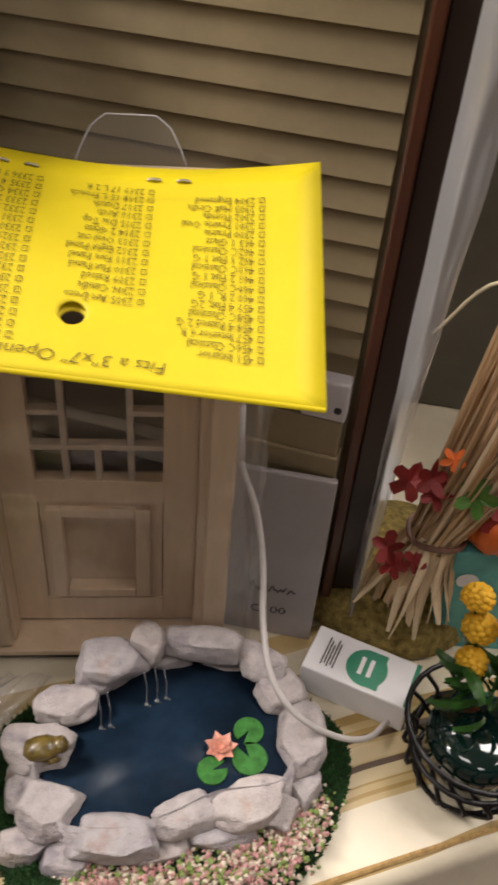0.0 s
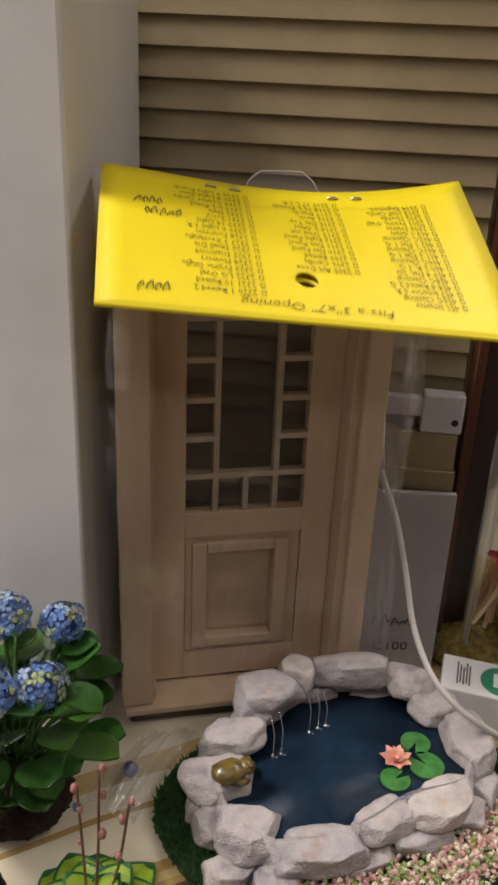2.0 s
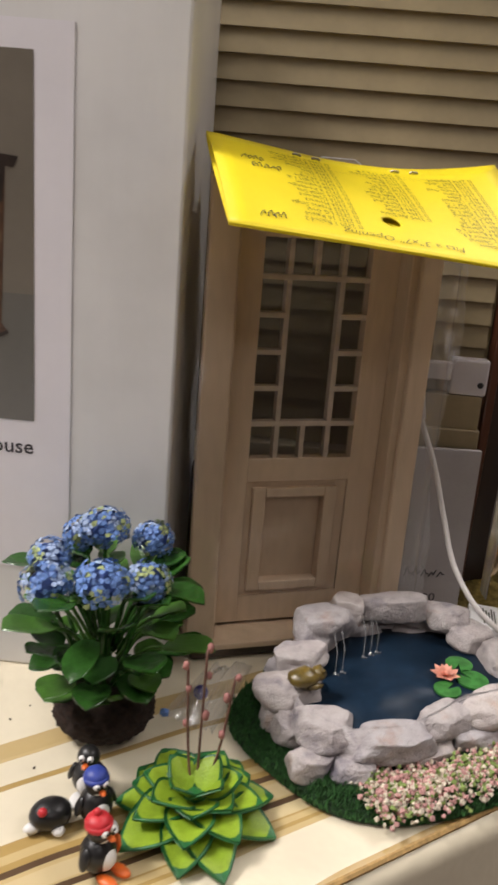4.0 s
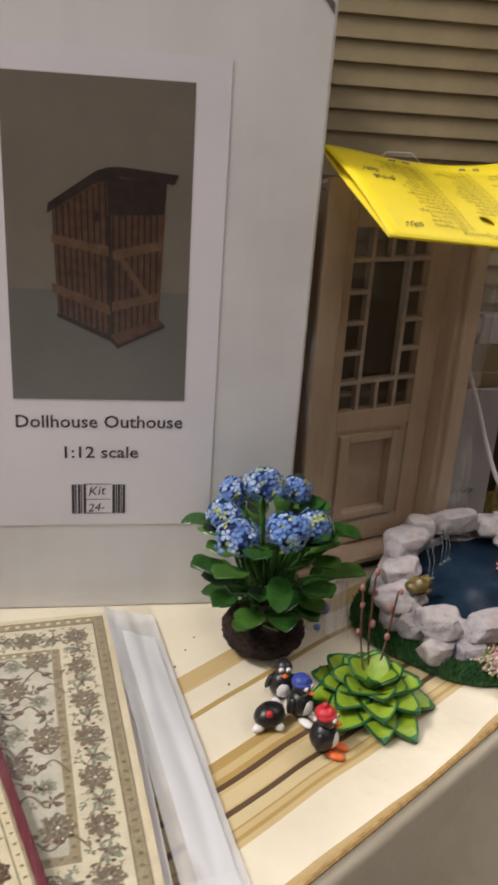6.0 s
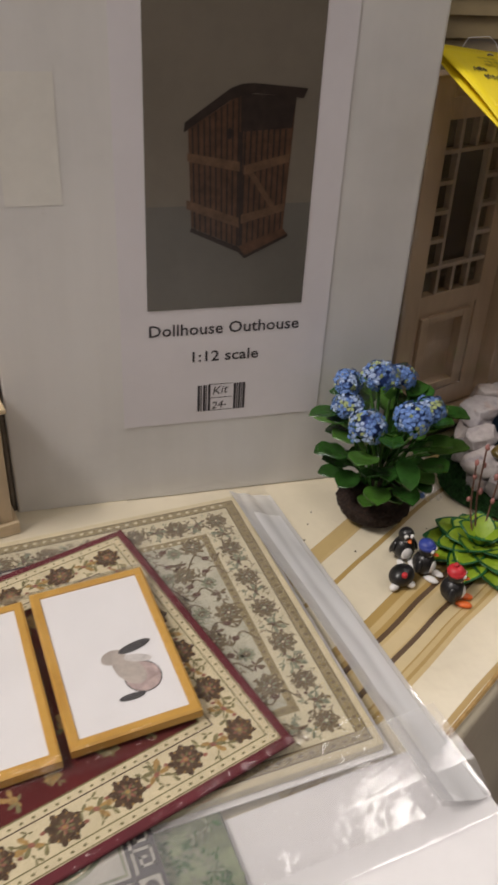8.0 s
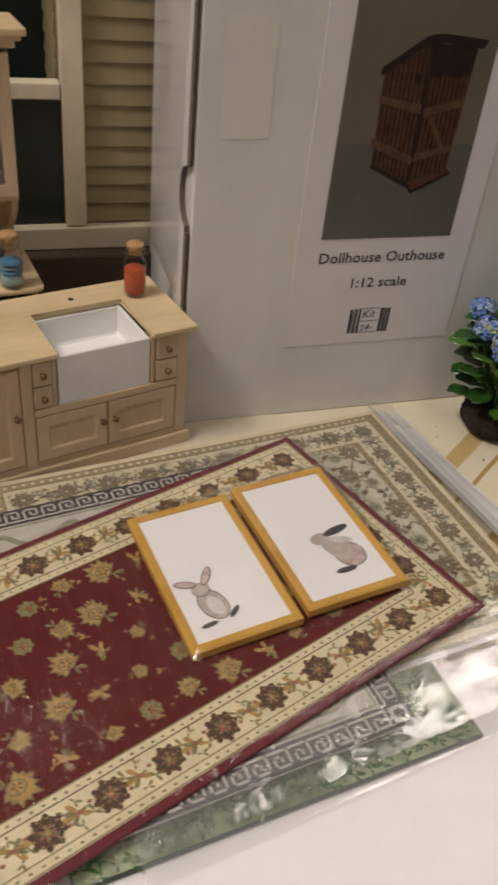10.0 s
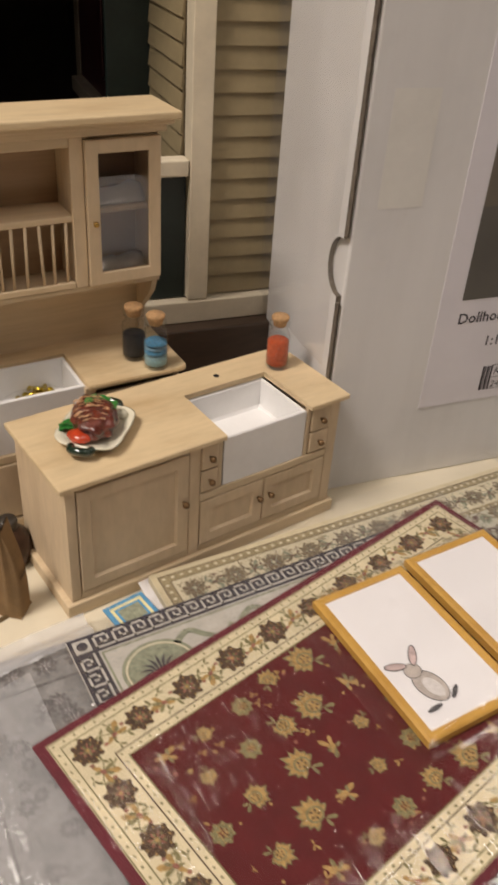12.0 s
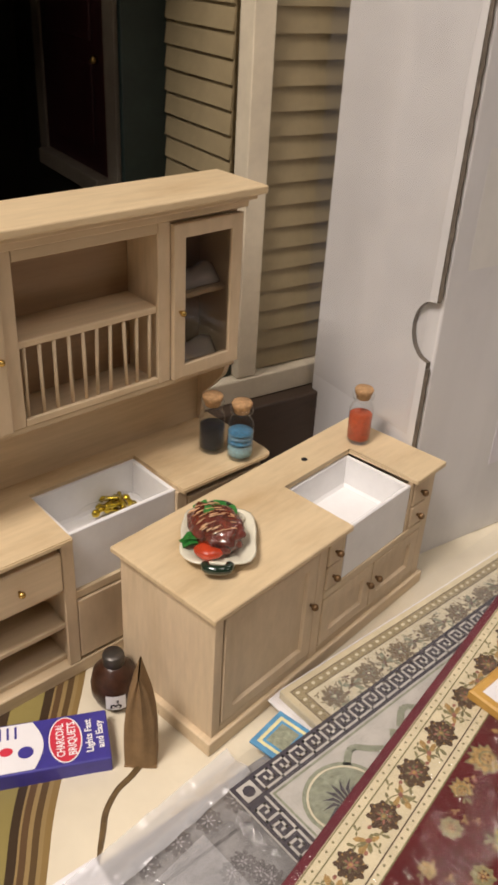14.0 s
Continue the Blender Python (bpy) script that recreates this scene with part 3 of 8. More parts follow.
def sheet(bm, nx, ny, fn, slot=0, thick=0.0):
    """A surface from fn(u, v), u and v from 0 to 1; with thickness it is closed below."""
    top = [[bm.verts.new(fn(i / nx, j / ny)) for i in range(nx + 1)] for j in range(ny + 1)]
    for j in range(ny):
        for i in range(nx):
            bm.faces.new((top[j][i], top[j][i + 1], top[j + 1][i + 1], top[j + 1][i])).material_index = slot
    if thick:
        bot = [[bm.verts.new(v.co - Vector((0, 0, thick))) for v in row] for row in top]
        for j in range(ny):
            for i in range(nx):
                bm.faces.new((bot[j][i], bot[j + 1][i], bot[j + 1][i + 1], bot[j][i + 1])).material_index = slot
        rim = [(0, i) for i in range(nx)] + [(j, nx) for j in range(ny)] + [(ny, nx - i) for i in range(nx)] + [(ny - j, 0) for j in range(ny)]
        for k, (j, i) in enumerate(rim):
            j2, i2 = rim[(k + 1) % len(rim)]
            bm.faces.new((top[j][i], bot[j][i], bot[j2][i2], top[j2][i2])).material_index = slot
    return bm


def flat(bm, pts, z, slot=0):
    """A flat printed shape from outline points, a hair above its ground."""
    bm.faces.new([bm.verts.new((x, y, z)) for x, y in pts]).material_index = slot
    return bm


def slab(bm, pts, z0, z1, slot=0):
    """An upright prism over an outline."""
    n = len(pts)
    lo, hi = [bm.verts.new((x, y, z0)) for x, y in pts], [bm.verts.new((x, y, z1)) for x, y in pts]
    bm.faces.new(lo[::-1]).material_index = slot
    bm.faces.new(hi).material_index = slot
    for i in range(n):
        bm.faces.new((lo[i], lo[(i + 1) % n], hi[(i + 1) % n], hi[i])).material_index = slot
    return bm


def disc(cx, cy, rx, ry=None, n=14, turn=0.0):
    ry = ry or rx
    c, s = math.cos(turn), math.sin(turn)
    return [(cx + rx * math.cos(a) * c - ry * math.sin(a) * s, cy + rx * math.cos(a) * s + ry * math.sin(a) * c) for a in (2 * math.pi * i / n for i in range(n))]


def petals(bm, cx, cy, r, n, z, slot, wide=0.42, turn=0.0, inner=0.25):
    """A flat rosette of pointed petals."""
    for k in range(n):
        a = turn + 2 * math.pi * k / n
        c, s = math.cos(a), math.sin(a)
        pts = [(inner * r, -0.4 * wide * r), (0.65 * r, -wide * r * 0.62), (r, 0), (0.65 * r, wide * r * 0.62), (inner * r, 0.4 * wide * r)]
        flat(bm, [(cx + x * c - y * s, cy + x * s + y * c) for x, y in pts], z, slot)


def writing(text, size, bold=0.0, narrow=1.0, spacing=1.0, resolution=2):
    """Words in the built-in font as points and faces in the plane, starting at 0, 0."""
    cu = bpy.data.curves.new("words", "FONT")
    cu.body, cu.size, cu.resolution_u, cu.offset, cu.space_character = text, size, resolution, bold, spacing
    ob = bpy.data.objects.new("words", cu)
    scene.collection.objects.link(ob)
    me = bpy.data.meshes.new_from_object(ob.evaluated_get(bpy.context.evaluated_depsgraph_get()))
    pts, faces = [(v.co.x * narrow, v.co.y) for v in me.vertices], [tuple(p.vertices) for p in me.polygons]
    bpy.data.objects.remove(ob)
    bpy.data.curves.remove(cu)
    bpy.data.meshes.remove(me)
    return pts, faces


def letters(bm, text, size, put, slot=0, centre=False, width=None, **k):
    """Writing laid on a surface by put(x, y), pressed to a given width if there is one."""
    pts, faces = writing(text, size, **k)
    if not pts:
        return 0.0
    w = max(x for x, _ in pts)
    if width:
        pts, w = [(x * width / w, y) for x, y in pts], width
    vs = [bm.verts.new(put(x - (w / 2 if centre else 0), y)) for x, y in pts]
    for f in faces:
        if len(set(f)) > 2:
            bm.faces.new([vs[i] for i in f]).material_index = slot
    return w


# ---- the hall and the table ----


def hall():
    for name, dims in (("wall_north", (-3.6, 3.4, 2.6, 2.7)), ("wall_south", (-3.6, 3.4, -3.6, -3.5)), ("wall_west", (-3.7, -3.6, -3.6, 2.7)), ("wall_east", (3.4, 3.5, -3.6, 2.7))):
        ob = part(name, B(*dims, -0.75, 1.95), "plaster")
        tagged(ob, "plain beige hall wall", "wall", kind="structure")
    tagged(part("floor", B(-3.6, 3.4, -3.5, 2.6, -0.80, -0.75), "carpet"), "brown hall carpet floor", "floor", kind="structure")
    tagged(part("ceiling", B(-3.7, 3.5, -3.6, 2.7, 1.95, 2.05), "ceiling_paint"), "white hall ceiling", "ceiling", kind="structure")


hall()

EDGE = radians(24.5)
EU, EV = Vector((math.cos(EDGE), math.sin(EDGE), 0)), Vector((-math.sin(EDGE), math.cos(EDGE), 0))


def table():
    root = thing("display_table", pose(0, 0, -0.75), "long sales table hidden under a striped cloth", "table")
    bm = bmesh.new()
    pts = [EU * -0.40 + EV * 0.099, EU * 0.80 + EV * 0.099, EU * 0.80 + EV * 0.9, EU * -0.40 + EV * 0.9]
    slab(bm, [(p.x, p.y) for p in pts], 0.722, 0.7485)
    slab(bm, [(-1.3, -0.26), (-0.245, -0.26), (-0.245, 0.75), (-1.3, 0.75)], 0.7215, 0.748)
    part("tabletop", bm, "porch_floor", root)
    for x, y in ((-1.2, -0.2), (-1.2, 0.66), (-0.35, -0.2), (0.62, 0.50), (0.3, 0.98)):
        part("leg", tube(bmesh.new(), [(x, y, 0.0), (x, y, 0.7215)], 0.018, 10), "wire", root, "dark metal leg")


table()


def cloth_main():
    """Satin cloth over the table's slanting front: flat top, rolled edge, hanging skirt with soft folds."""
    def fn(u, v):
        a = -0.34 + u * 1.1
        s = v * 1.02
        if s < 0.70:
            p = EU * a + EV * (0.80 - s)
            z = 0.0
        else:
            d = s - 0.70
            fold = 0.006 * math.sin(a * 34) + 0.004 * math.sin(a * 71 + 1)
            if d < 0.012:
                t = d / 0.012 * math.pi / 2
                p, z = EU * a + EV * (0.10 - 0.008 * math.sin(t)), -0.008 * (1 - math.cos(t))
            else:
                p, z = EU * a + EV * (0.092 + fold * min(1, (d - 0.012) / 0.08) - 0.006 * (d > 0.05)), -0.008 - (d - 0.012)
        return Vector((p.x, p.y, z))

    def rows(bm):
        vs = [0.0, 0.35, 0.62, 0.67, 0.69, 0.70] + [0.70 + 0.012 * k / 5 for k in range(1, 6)] + [0.712 + 0.308 * k / 10 for k in range(1, 11)]
        n = 120
        grid = [[bm.verts.new(fn(i / n, s / 1.02)) for i in range(n + 1)] for s in vs]
        for a, b in zip(grid, grid[1:]):
            for i in range(n):
                bm.faces.new((a[i], b[i], b[i + 1], a[i + 1]))
        return bm
    ob = part("tablecloth", rows(bmesh.new()), "cloth", smooth=True)
    tagged(ob, "cream satin tablecloth with gold and brown stripes", "tablecloth")
    bm = bmesh.new()
    tube(bm, glide([EU * a + EV * (0.0968 + 0.0012 * math.sin(a * 15)) + Vector((0, 0, -0.0002)) for a in [-0.25 + 0.05 * k for k in range(17)]], 4), 0.0011, 6)
    part("hem_piping", bm, "rug_gold", ob, "gold piping along the edge")


cloth_main()


def cloth_side():
    def fn(u, v):
        x, y = -1.25 + u * 1.0, -0.25 + v * 0.95
        w = 0.0012 * (1 + noise.noise(Vector((x * 14, y * 14, 3)))) if x < -0.46 else 0.0
        return Vector((x, y, 0.0006 + w * min(1.0, (-0.46 - x) / 0.03) if x < -0.46 else 0.0006))
    ob = part("table_runner", sheet(bmesh.new(), 60, 60, fn), "cloth_side", smooth=True)
    tagged(ob, "cream runner with olive and brown stripes", "tablecloth")
    bm = bmesh.new()
    line = glide([(-0.4700, 0.1955, 0.0014), (-0.4760, 0.1935, 0.0016), (-0.4829, 0.1918, 0.0018), (-0.4906, 0.1873, 0.0020), (-0.4963, 0.1810, 0.0020), (-0.5040, 0.1725, 0.0014)], 5)
    tube(bm, [p - Vector((0, 0, 0.0004)) for p in line], 0.0014, 8)
    part("fold_stripe", bm, "stripe_brown", ob, "brown stripe along a fold")


cloth_side()

# ---- the dollhouse behind, its siding and porch ----
HOUSE = pose(-0.3337, 0.3004, 0, 0, 0, -10.2)


def dollhouse():
    root = thing("dollhouse", HOUSE, "large dollhouse with khaki clapboard siding and a dark porch", "dollhouse")
    LAP, Z0 = 0.0102, 0.0788
    wall = part("house_wall", B(0.003, 0.37, 0.006, 0.012, 0.0, 0.60), "siding", root)
    board = bmesh.new()
    vs = [board.verts.new(p) for p in ((0.0095, 0.0045, 0), (0.36, 0.0045, 0), (0.36, 0.0017, 0), (0.0095, 0.0017, 0), (0.0095, 0.0045, LAP + 0.001), (0.36, 0.0045, LAP + 0.001), (0.36, 0.0038, LAP + 0.001), (0.0095, 0.0038, LAP + 0.001))]
    for q in ((0, 1, 2, 3), (7, 6, 5, 4), (3, 2, 6, 7), (1, 0, 4, 5), (0, 3, 7, 4), (2, 1, 5, 6)):
        board.faces.new([vs[i] for i in q])
    first = part("clapboard", board, "siding", wall)
    for k in range(1, 40):
        ob = new("clapboard", first.data)
        ob.parent = wall
        ob.location = (0, 0, 0)
        ob.matrix_basis = Matrix.Translation((0, 0, Z0 + k * LAP)) @ Matrix.Rotation(random.uniform(-0.0008, 0.0008), 4, "Y")
    first.matrix_basis = Matrix.Translation((0, 0, Z0))
    low = B(0.0095, 0.36, 0.0016, 0.0045, 0.001, 0.06)
    part("lower_wall", low, "siding", wall)
    part("corner_post", B(-0.0005, 0.0102, -0.0035, 0.0075, 0.0785, 0.60, 0.0006), "trim", root)
    part("water_table", B(-0.25, 0.36, -0.004, 0.0055, 0.0655, 0.0778, 0.0008), "trim", root)
    part("foundation", B(-0.25, 0.36, -0.0125, 0.0065, 0.0, 0.0652, 0.001), "porch_floor", root, "dark brown wooden plinth")
    # porch: the side wall runs back from the post, rail in front, door behind
    side = part("porch_side_wall", B(-0.0002, 0.006, 0.012, 0.0703, 0.0785, 0.60), "siding", root)
    b2 = bmesh.new()
    vs = [b2.verts.new(p) for p in ((0.0, 0.010, 0), (0.0, 0.0703, 0), (-0.0018, 0.0703, 0), (-0.0018, 0.010, 0), (0.0, 0.010, LAP + 0.001), (0.0, 0.0703, LAP + 0.001), (-0.0005, 0.0703, LAP + 0.001), (-0.0005, 0.010, LAP + 0.001))]
    for q in ((0, 1, 2, 3), (7, 6, 5, 4), (3, 2, 6, 7), (1, 0, 4, 5), (0, 3, 7, 4), (2, 1, 5, 6)):
        b2.faces.new([vs[i] for i in q])
    one = part("clapboard", b2, "siding", side)
    one.matrix_basis = Matrix.Translation((-0.0003, 0, Z0))
    for k in range(1, 40):
        ob = new("clapboard", one.data)
        ob.parent = side
        ob.matrix_basis = Matrix.Translation((-0.0003, 0, Z0 + k * LAP))
    part("porch_rail", B(-0.25, -0.001, -0.003, 0.006, 0.1435, 0.1515, 0.0008), "trim", root)
    part("rail_panel", B(-0.25, -0.001, 0.002, 0.005, 0.0785, 0.1433), "dark_green", root, "dark green panel below the rail")
    part("porch_floor", B(-0.25, -0.001, 0.0065, 0.26, 0.070, 0.078), "porch_floor", root)
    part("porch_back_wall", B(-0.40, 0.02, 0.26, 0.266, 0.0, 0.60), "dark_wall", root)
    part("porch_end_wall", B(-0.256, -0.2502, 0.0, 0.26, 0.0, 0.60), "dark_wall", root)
    # roof out of view, set low to keep lamp light off the porch walls
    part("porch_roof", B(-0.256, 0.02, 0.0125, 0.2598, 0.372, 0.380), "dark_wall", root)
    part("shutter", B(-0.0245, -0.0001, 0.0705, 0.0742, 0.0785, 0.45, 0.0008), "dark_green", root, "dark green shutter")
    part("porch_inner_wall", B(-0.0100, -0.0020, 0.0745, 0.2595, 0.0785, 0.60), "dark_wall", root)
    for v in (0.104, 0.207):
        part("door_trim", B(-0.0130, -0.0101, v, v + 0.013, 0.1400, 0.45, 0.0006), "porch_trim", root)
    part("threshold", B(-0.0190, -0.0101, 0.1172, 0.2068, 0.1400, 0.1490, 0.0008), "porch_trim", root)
    d = part("front_door", B(-0.0122, -0.0101, 0.1182, 0.2058, 0.1495, 0.45, 0.0004), "dark_red", root, "dark red panelled door")
    for z0, z1 in ((0.160, 0.205), (0.216, 0.310)):
        part("door_panel", B(-0.0140, -0.0121, 0.132, 0.192, z0, z1, 0.0010), "dark_red", d)
    part("door_knob", ball(bmesh.new(), (-0.0150, 0.1245, 0.208), 0.0025, 2), "brass", d, "small brass knob", True)


dollhouse()

# ---- the tall white kit box ----
BOX = pose(-0.3035, 0.2091, 0, 0, 0, -9.9)
BW, BD, BH = 0.1875, 0.078, 0.267


def kit_box():
    root = thing("kit_box", BOX, "tall white glossy carton of a dollhouse kit, standing upright", "box")
    part("carton", B(0.0012, BW, 0.0, BD, 0.0, BH, 0.0012), "box_card", root)
    # side flap with a thumb notch, its edge a dark corrugated line
    n, zc, r = 12, 0.1255, 0.0135
    side = bmesh.new()
    arc = [(0.0025 + 0.0105 * math.cos(math.pi / 2 + math.pi * k / n) * -1, zc + r * math.sin(math.pi / 2 + math.pi * k / n)) for k in range(n + 1)]
    out = [(0.0012, 0.0015), (0.0012, zc - r - 0.0001)] + arc[::-1] + [(0.0012, zc + r + 0.0001), (0.0012, BH - 0.001), (BD - 0.001, BH - 0.001), (BD - 0.001, 0.0015)]
    lo = [side.verts.new((-0.0016, y, z)) for y, z in out]
    hi = [side.verts.new((0.0010, y, z)) for y, z in out]
    side.faces.new(lo), side.faces.new(hi[::-1])
    for i in range(len(out)):
        f = side.faces.new((lo[i], hi[i], hi[(i + 1) % len(out)], lo[(i + 1) % len(out)]))
        f.material_index = 1
    part("tuck_flap", side, ["box_card", "box_edge"], root, "side flap with a half-round thumb notch")
    crack = bmesh.new()
    pts = []
    for k in range(60):
        z = 0.002 + (BH - 0.004) * k / 59
        if abs(z - zc) < r:
            continue
        pts.append((-0.0006, 0.0006 + 0.0003 * math.sin(z * 900) + 0.0002 * random.random(), z))
    lower, upper = [p for p in pts if p[2] < zc], [p for p in pts if p[2] > zc]
    tube(crack, lower, 0.0011, 5)
    tube(crack, upper, 0.0011, 5)
    part("torn_edge", crack, "box_edge", root, "dark frayed corrugated edge")
    scuff = bmesh.new()
    for x, z, w, h in ((BW - 0.013, BH - 0.0045, 0.006, 0.0012), (BW - 0.007, BH - 0.007, 0.003, 0.001), (BW - 0.0035, BH - 0.0095, 0.002, 0.002)):
        scuff.faces.new([scuff.verts.new((x + a * w, -0.0003, z + b * h + a * -0.0022)) for a, b in ((-1, -0.6), (1, -1), (1, 0.8), (-1, 1))])
    part("scuff", scuff, "box_edge", root, "dark scuffed corner")
    # clear tape over the flap edge
    part("tape", B(0.012, 0.034, -0.00012, -0.00005, 0.1515, 0.2003), "tape", root, "clear tape patch")
    # film over the side
    fin = bmesh.new()
    sheet(fin, 8, 50, lambda u, v: Vector((-0.0030 - 0.0012 * noise.noise(Vector((u * 2, v * 7, 5))), 0.004 + (BD + 0.006) * u, 0.075 + (BH - 0.08) * v)))
    part("side_film", fin, "film_pleated", root, "clear film over the side flap", True)
    # printed sheet on the front
    s = part("label_sheet", B(0.0545, 0.1500, -0.00035, -0.0001, 0.0440, 0.2365), "sheet", root, "white paper sheet with photo, title and barcode")
    X = lambda px: 0.0665 + px * 0.0703
    Z = lambda py: 0.1035 + py * 0.1240
    Y = -0.0005
    ph = bmesh.new()

    def quad(a, slot, y=Y):
        ph.faces.new([ph.verts.new((X(u), y, Z(v))) for u, v in a]).material_index = slot

    quad([(0, 0), (1, 0), (1, 1), (0, 1)], 0)
    quad([(0, 0), (1, 0), (1, 0.371), (0, 0.371)], 1, Y - 0.00005)
    yy = Y - 0.0001
    # the small wooden shed on the photo: side wall, front wall, roof, battens
    quad([(0.270, 0.298), (0.563, 0.224), (0.540, 0.720), (0.247, 0.615)], 2, yy)
    quad([(0.563, 0.224), (0.835, 0.280), (0.862, 0.712), (0.540, 0.720)], 2, yy)
    for k in range(9):
        t = (k + 0.5) / 9
        u = 0.270 + 0.293 * t
        quad([(u, 0.298 - 0.074 * t), (u + 0.011, 0.296 - 0.074 * t), (u - 0.010, 0.615 + 0.105 * t), (u - 0.021, 0.613 + 0.105 * t)], 3, yy - 0.00004)
    for k in range(8):
        t = (k + 0.3) / 8
        u = 0.563 + 0.272 * t
        quad([(u, 0.225 + 0.056 * t), (u + 0.011, 0.228 + 0.056 * t), (u + 0.008, 0.612), (u - 0.004, 0.612)], 3, yy - 0.00004)
    quad([(0.550, 0.606), (0.848, 0.616), (0.862, 0.712), (0.540, 0.720)], 3, yy - 0.00006)
    quad([(0.640, 0.640), (0.800, 0.645), (0.826, 0.690), (0.596, 0.694)], 3, yy - 0.00008)
    quad([(0.560, 0.224), (0.580, 0.226), (0.562, 0.606), (0.540, 0.606)], 3, yy - 0.00008)
    quad([(0.222, 0.606), (0.228, 0.636), (0.482, 0.736), (0.545, 0.749), (0.615, 0.751), (0.926, 0.736), (0.902, 0.707), (0.625, 0.722), (0.547, 0.714), (0.480, 0.700)], 3, yy - 0.00010)
    quad([(0.243, 0.517), (0.552, 0.480), (0.548, 0.512), (0.243, 0.543)], 4, yy - 0.00012)
    quad([(0.240, 0.362), (0.560, 0.292), (0.556, 0.325), (0.240, 0.392)], 4, yy - 0.00012)
    quad([(0.575, 0.470), (0.845, 0.508), (0.847, 0.536), (0.575, 0.500)], 4, yy - 0.00012)
    quad([(0.570, 0.305), (0.835, 0.345), (0.837, 0.372), (0.570, 0.336)], 4, yy - 0.00012)
    quad([(0.592, 0.480), (0.628, 0.482), (0.775, 0.366), (0.745, 0.358)], 4, yy - 0.00014)
    quad([(0.268, 0.298), (0.563, 0.224), (0.605, 0.192), (0.600, 0.182), (0.560, 0.205), (0.262, 0.284)], 3, yy - 0.00014)
    quad([(0.563, 0.226), (0.600, 0.188), (0.868, 0.262), (0.835, 0.284)], 2, yy - 0.00014)
    quad([(0.600, 0.180), (0.870, 0.255), (0.868, 0.266), (0.600, 0.192)], 3, yy - 0.00018)
    ph.faces.new([ph.verts.new((X(x), yy - 0.0001, Z(y))) for x, y in disc(0.485, 0.602, 0.016, 0.018)]).material_index = 3
    part("photo", ph, ["photo_wall", "photo_floor", "photo_wood", "photo_dark", "photo_light"], s, "photo of a brown wooden shed")
    ink = bmesh.new()
    up = lambda x0, z0: (lambda x, y: (x0 + x, Y, z0 + y))
    letters(ink, "Dollhouse Outhouse", 0.0080, up(0.1015, 0.0908), centre=True, bold=0.0001, width=0.0700)
    letters(ink, "1:12 scale", 0.0076, up(0.1015, 0.0768), centre=True, bold=0.0001, width=0.0328)
    part("title", ink, "ink", s, "printed title")
    bars = bmesh.new()
    x = 0.0895
    rr = random.Random(4)
    for side_x in (0.0893, 0.1068):
        x = side_x
        for w in (0.0012, 0.0006, 0.0010, 0.0005, 0.0011):
            bars.faces.new([bars.verts.new((a, Y, b)) for a, b in ((x, 0.0497), (x + w, 0.0497), (x + w, 0.0640), (x, 0.0640))])
            x += w + rr.choice((0.0003, 0.0006))
    letters(bars, "Kit", 0.0062, lambda x, y: (0.0962 + x + 0.2 * y, Y, 0.0584 + y + 0.1 * x))
    letters(bars, "24-", 0.0056, lambda x, y: (0.0960 + x + 0.2 * y, Y, 0.0505 + y + 0.1 * x))
    for z in (0.0497, 0.0566, 0.0640):
        bars.faces.new([bars.verts.new((a, Y, b)) for a, b in ((0.0945, z), (0.1062, z), (0.1062, z + 0.0003), (0.0945, z + 0.0003))])
    part("barcode", bars, "ink", s, "barcode with a hand-written price")


kit_box()

# ---- the bagged dollhouse door with its yellow header card ----
DOOR = pose(-0.0635, 0.2085, 0.0, -1.0, 0, 9.8)


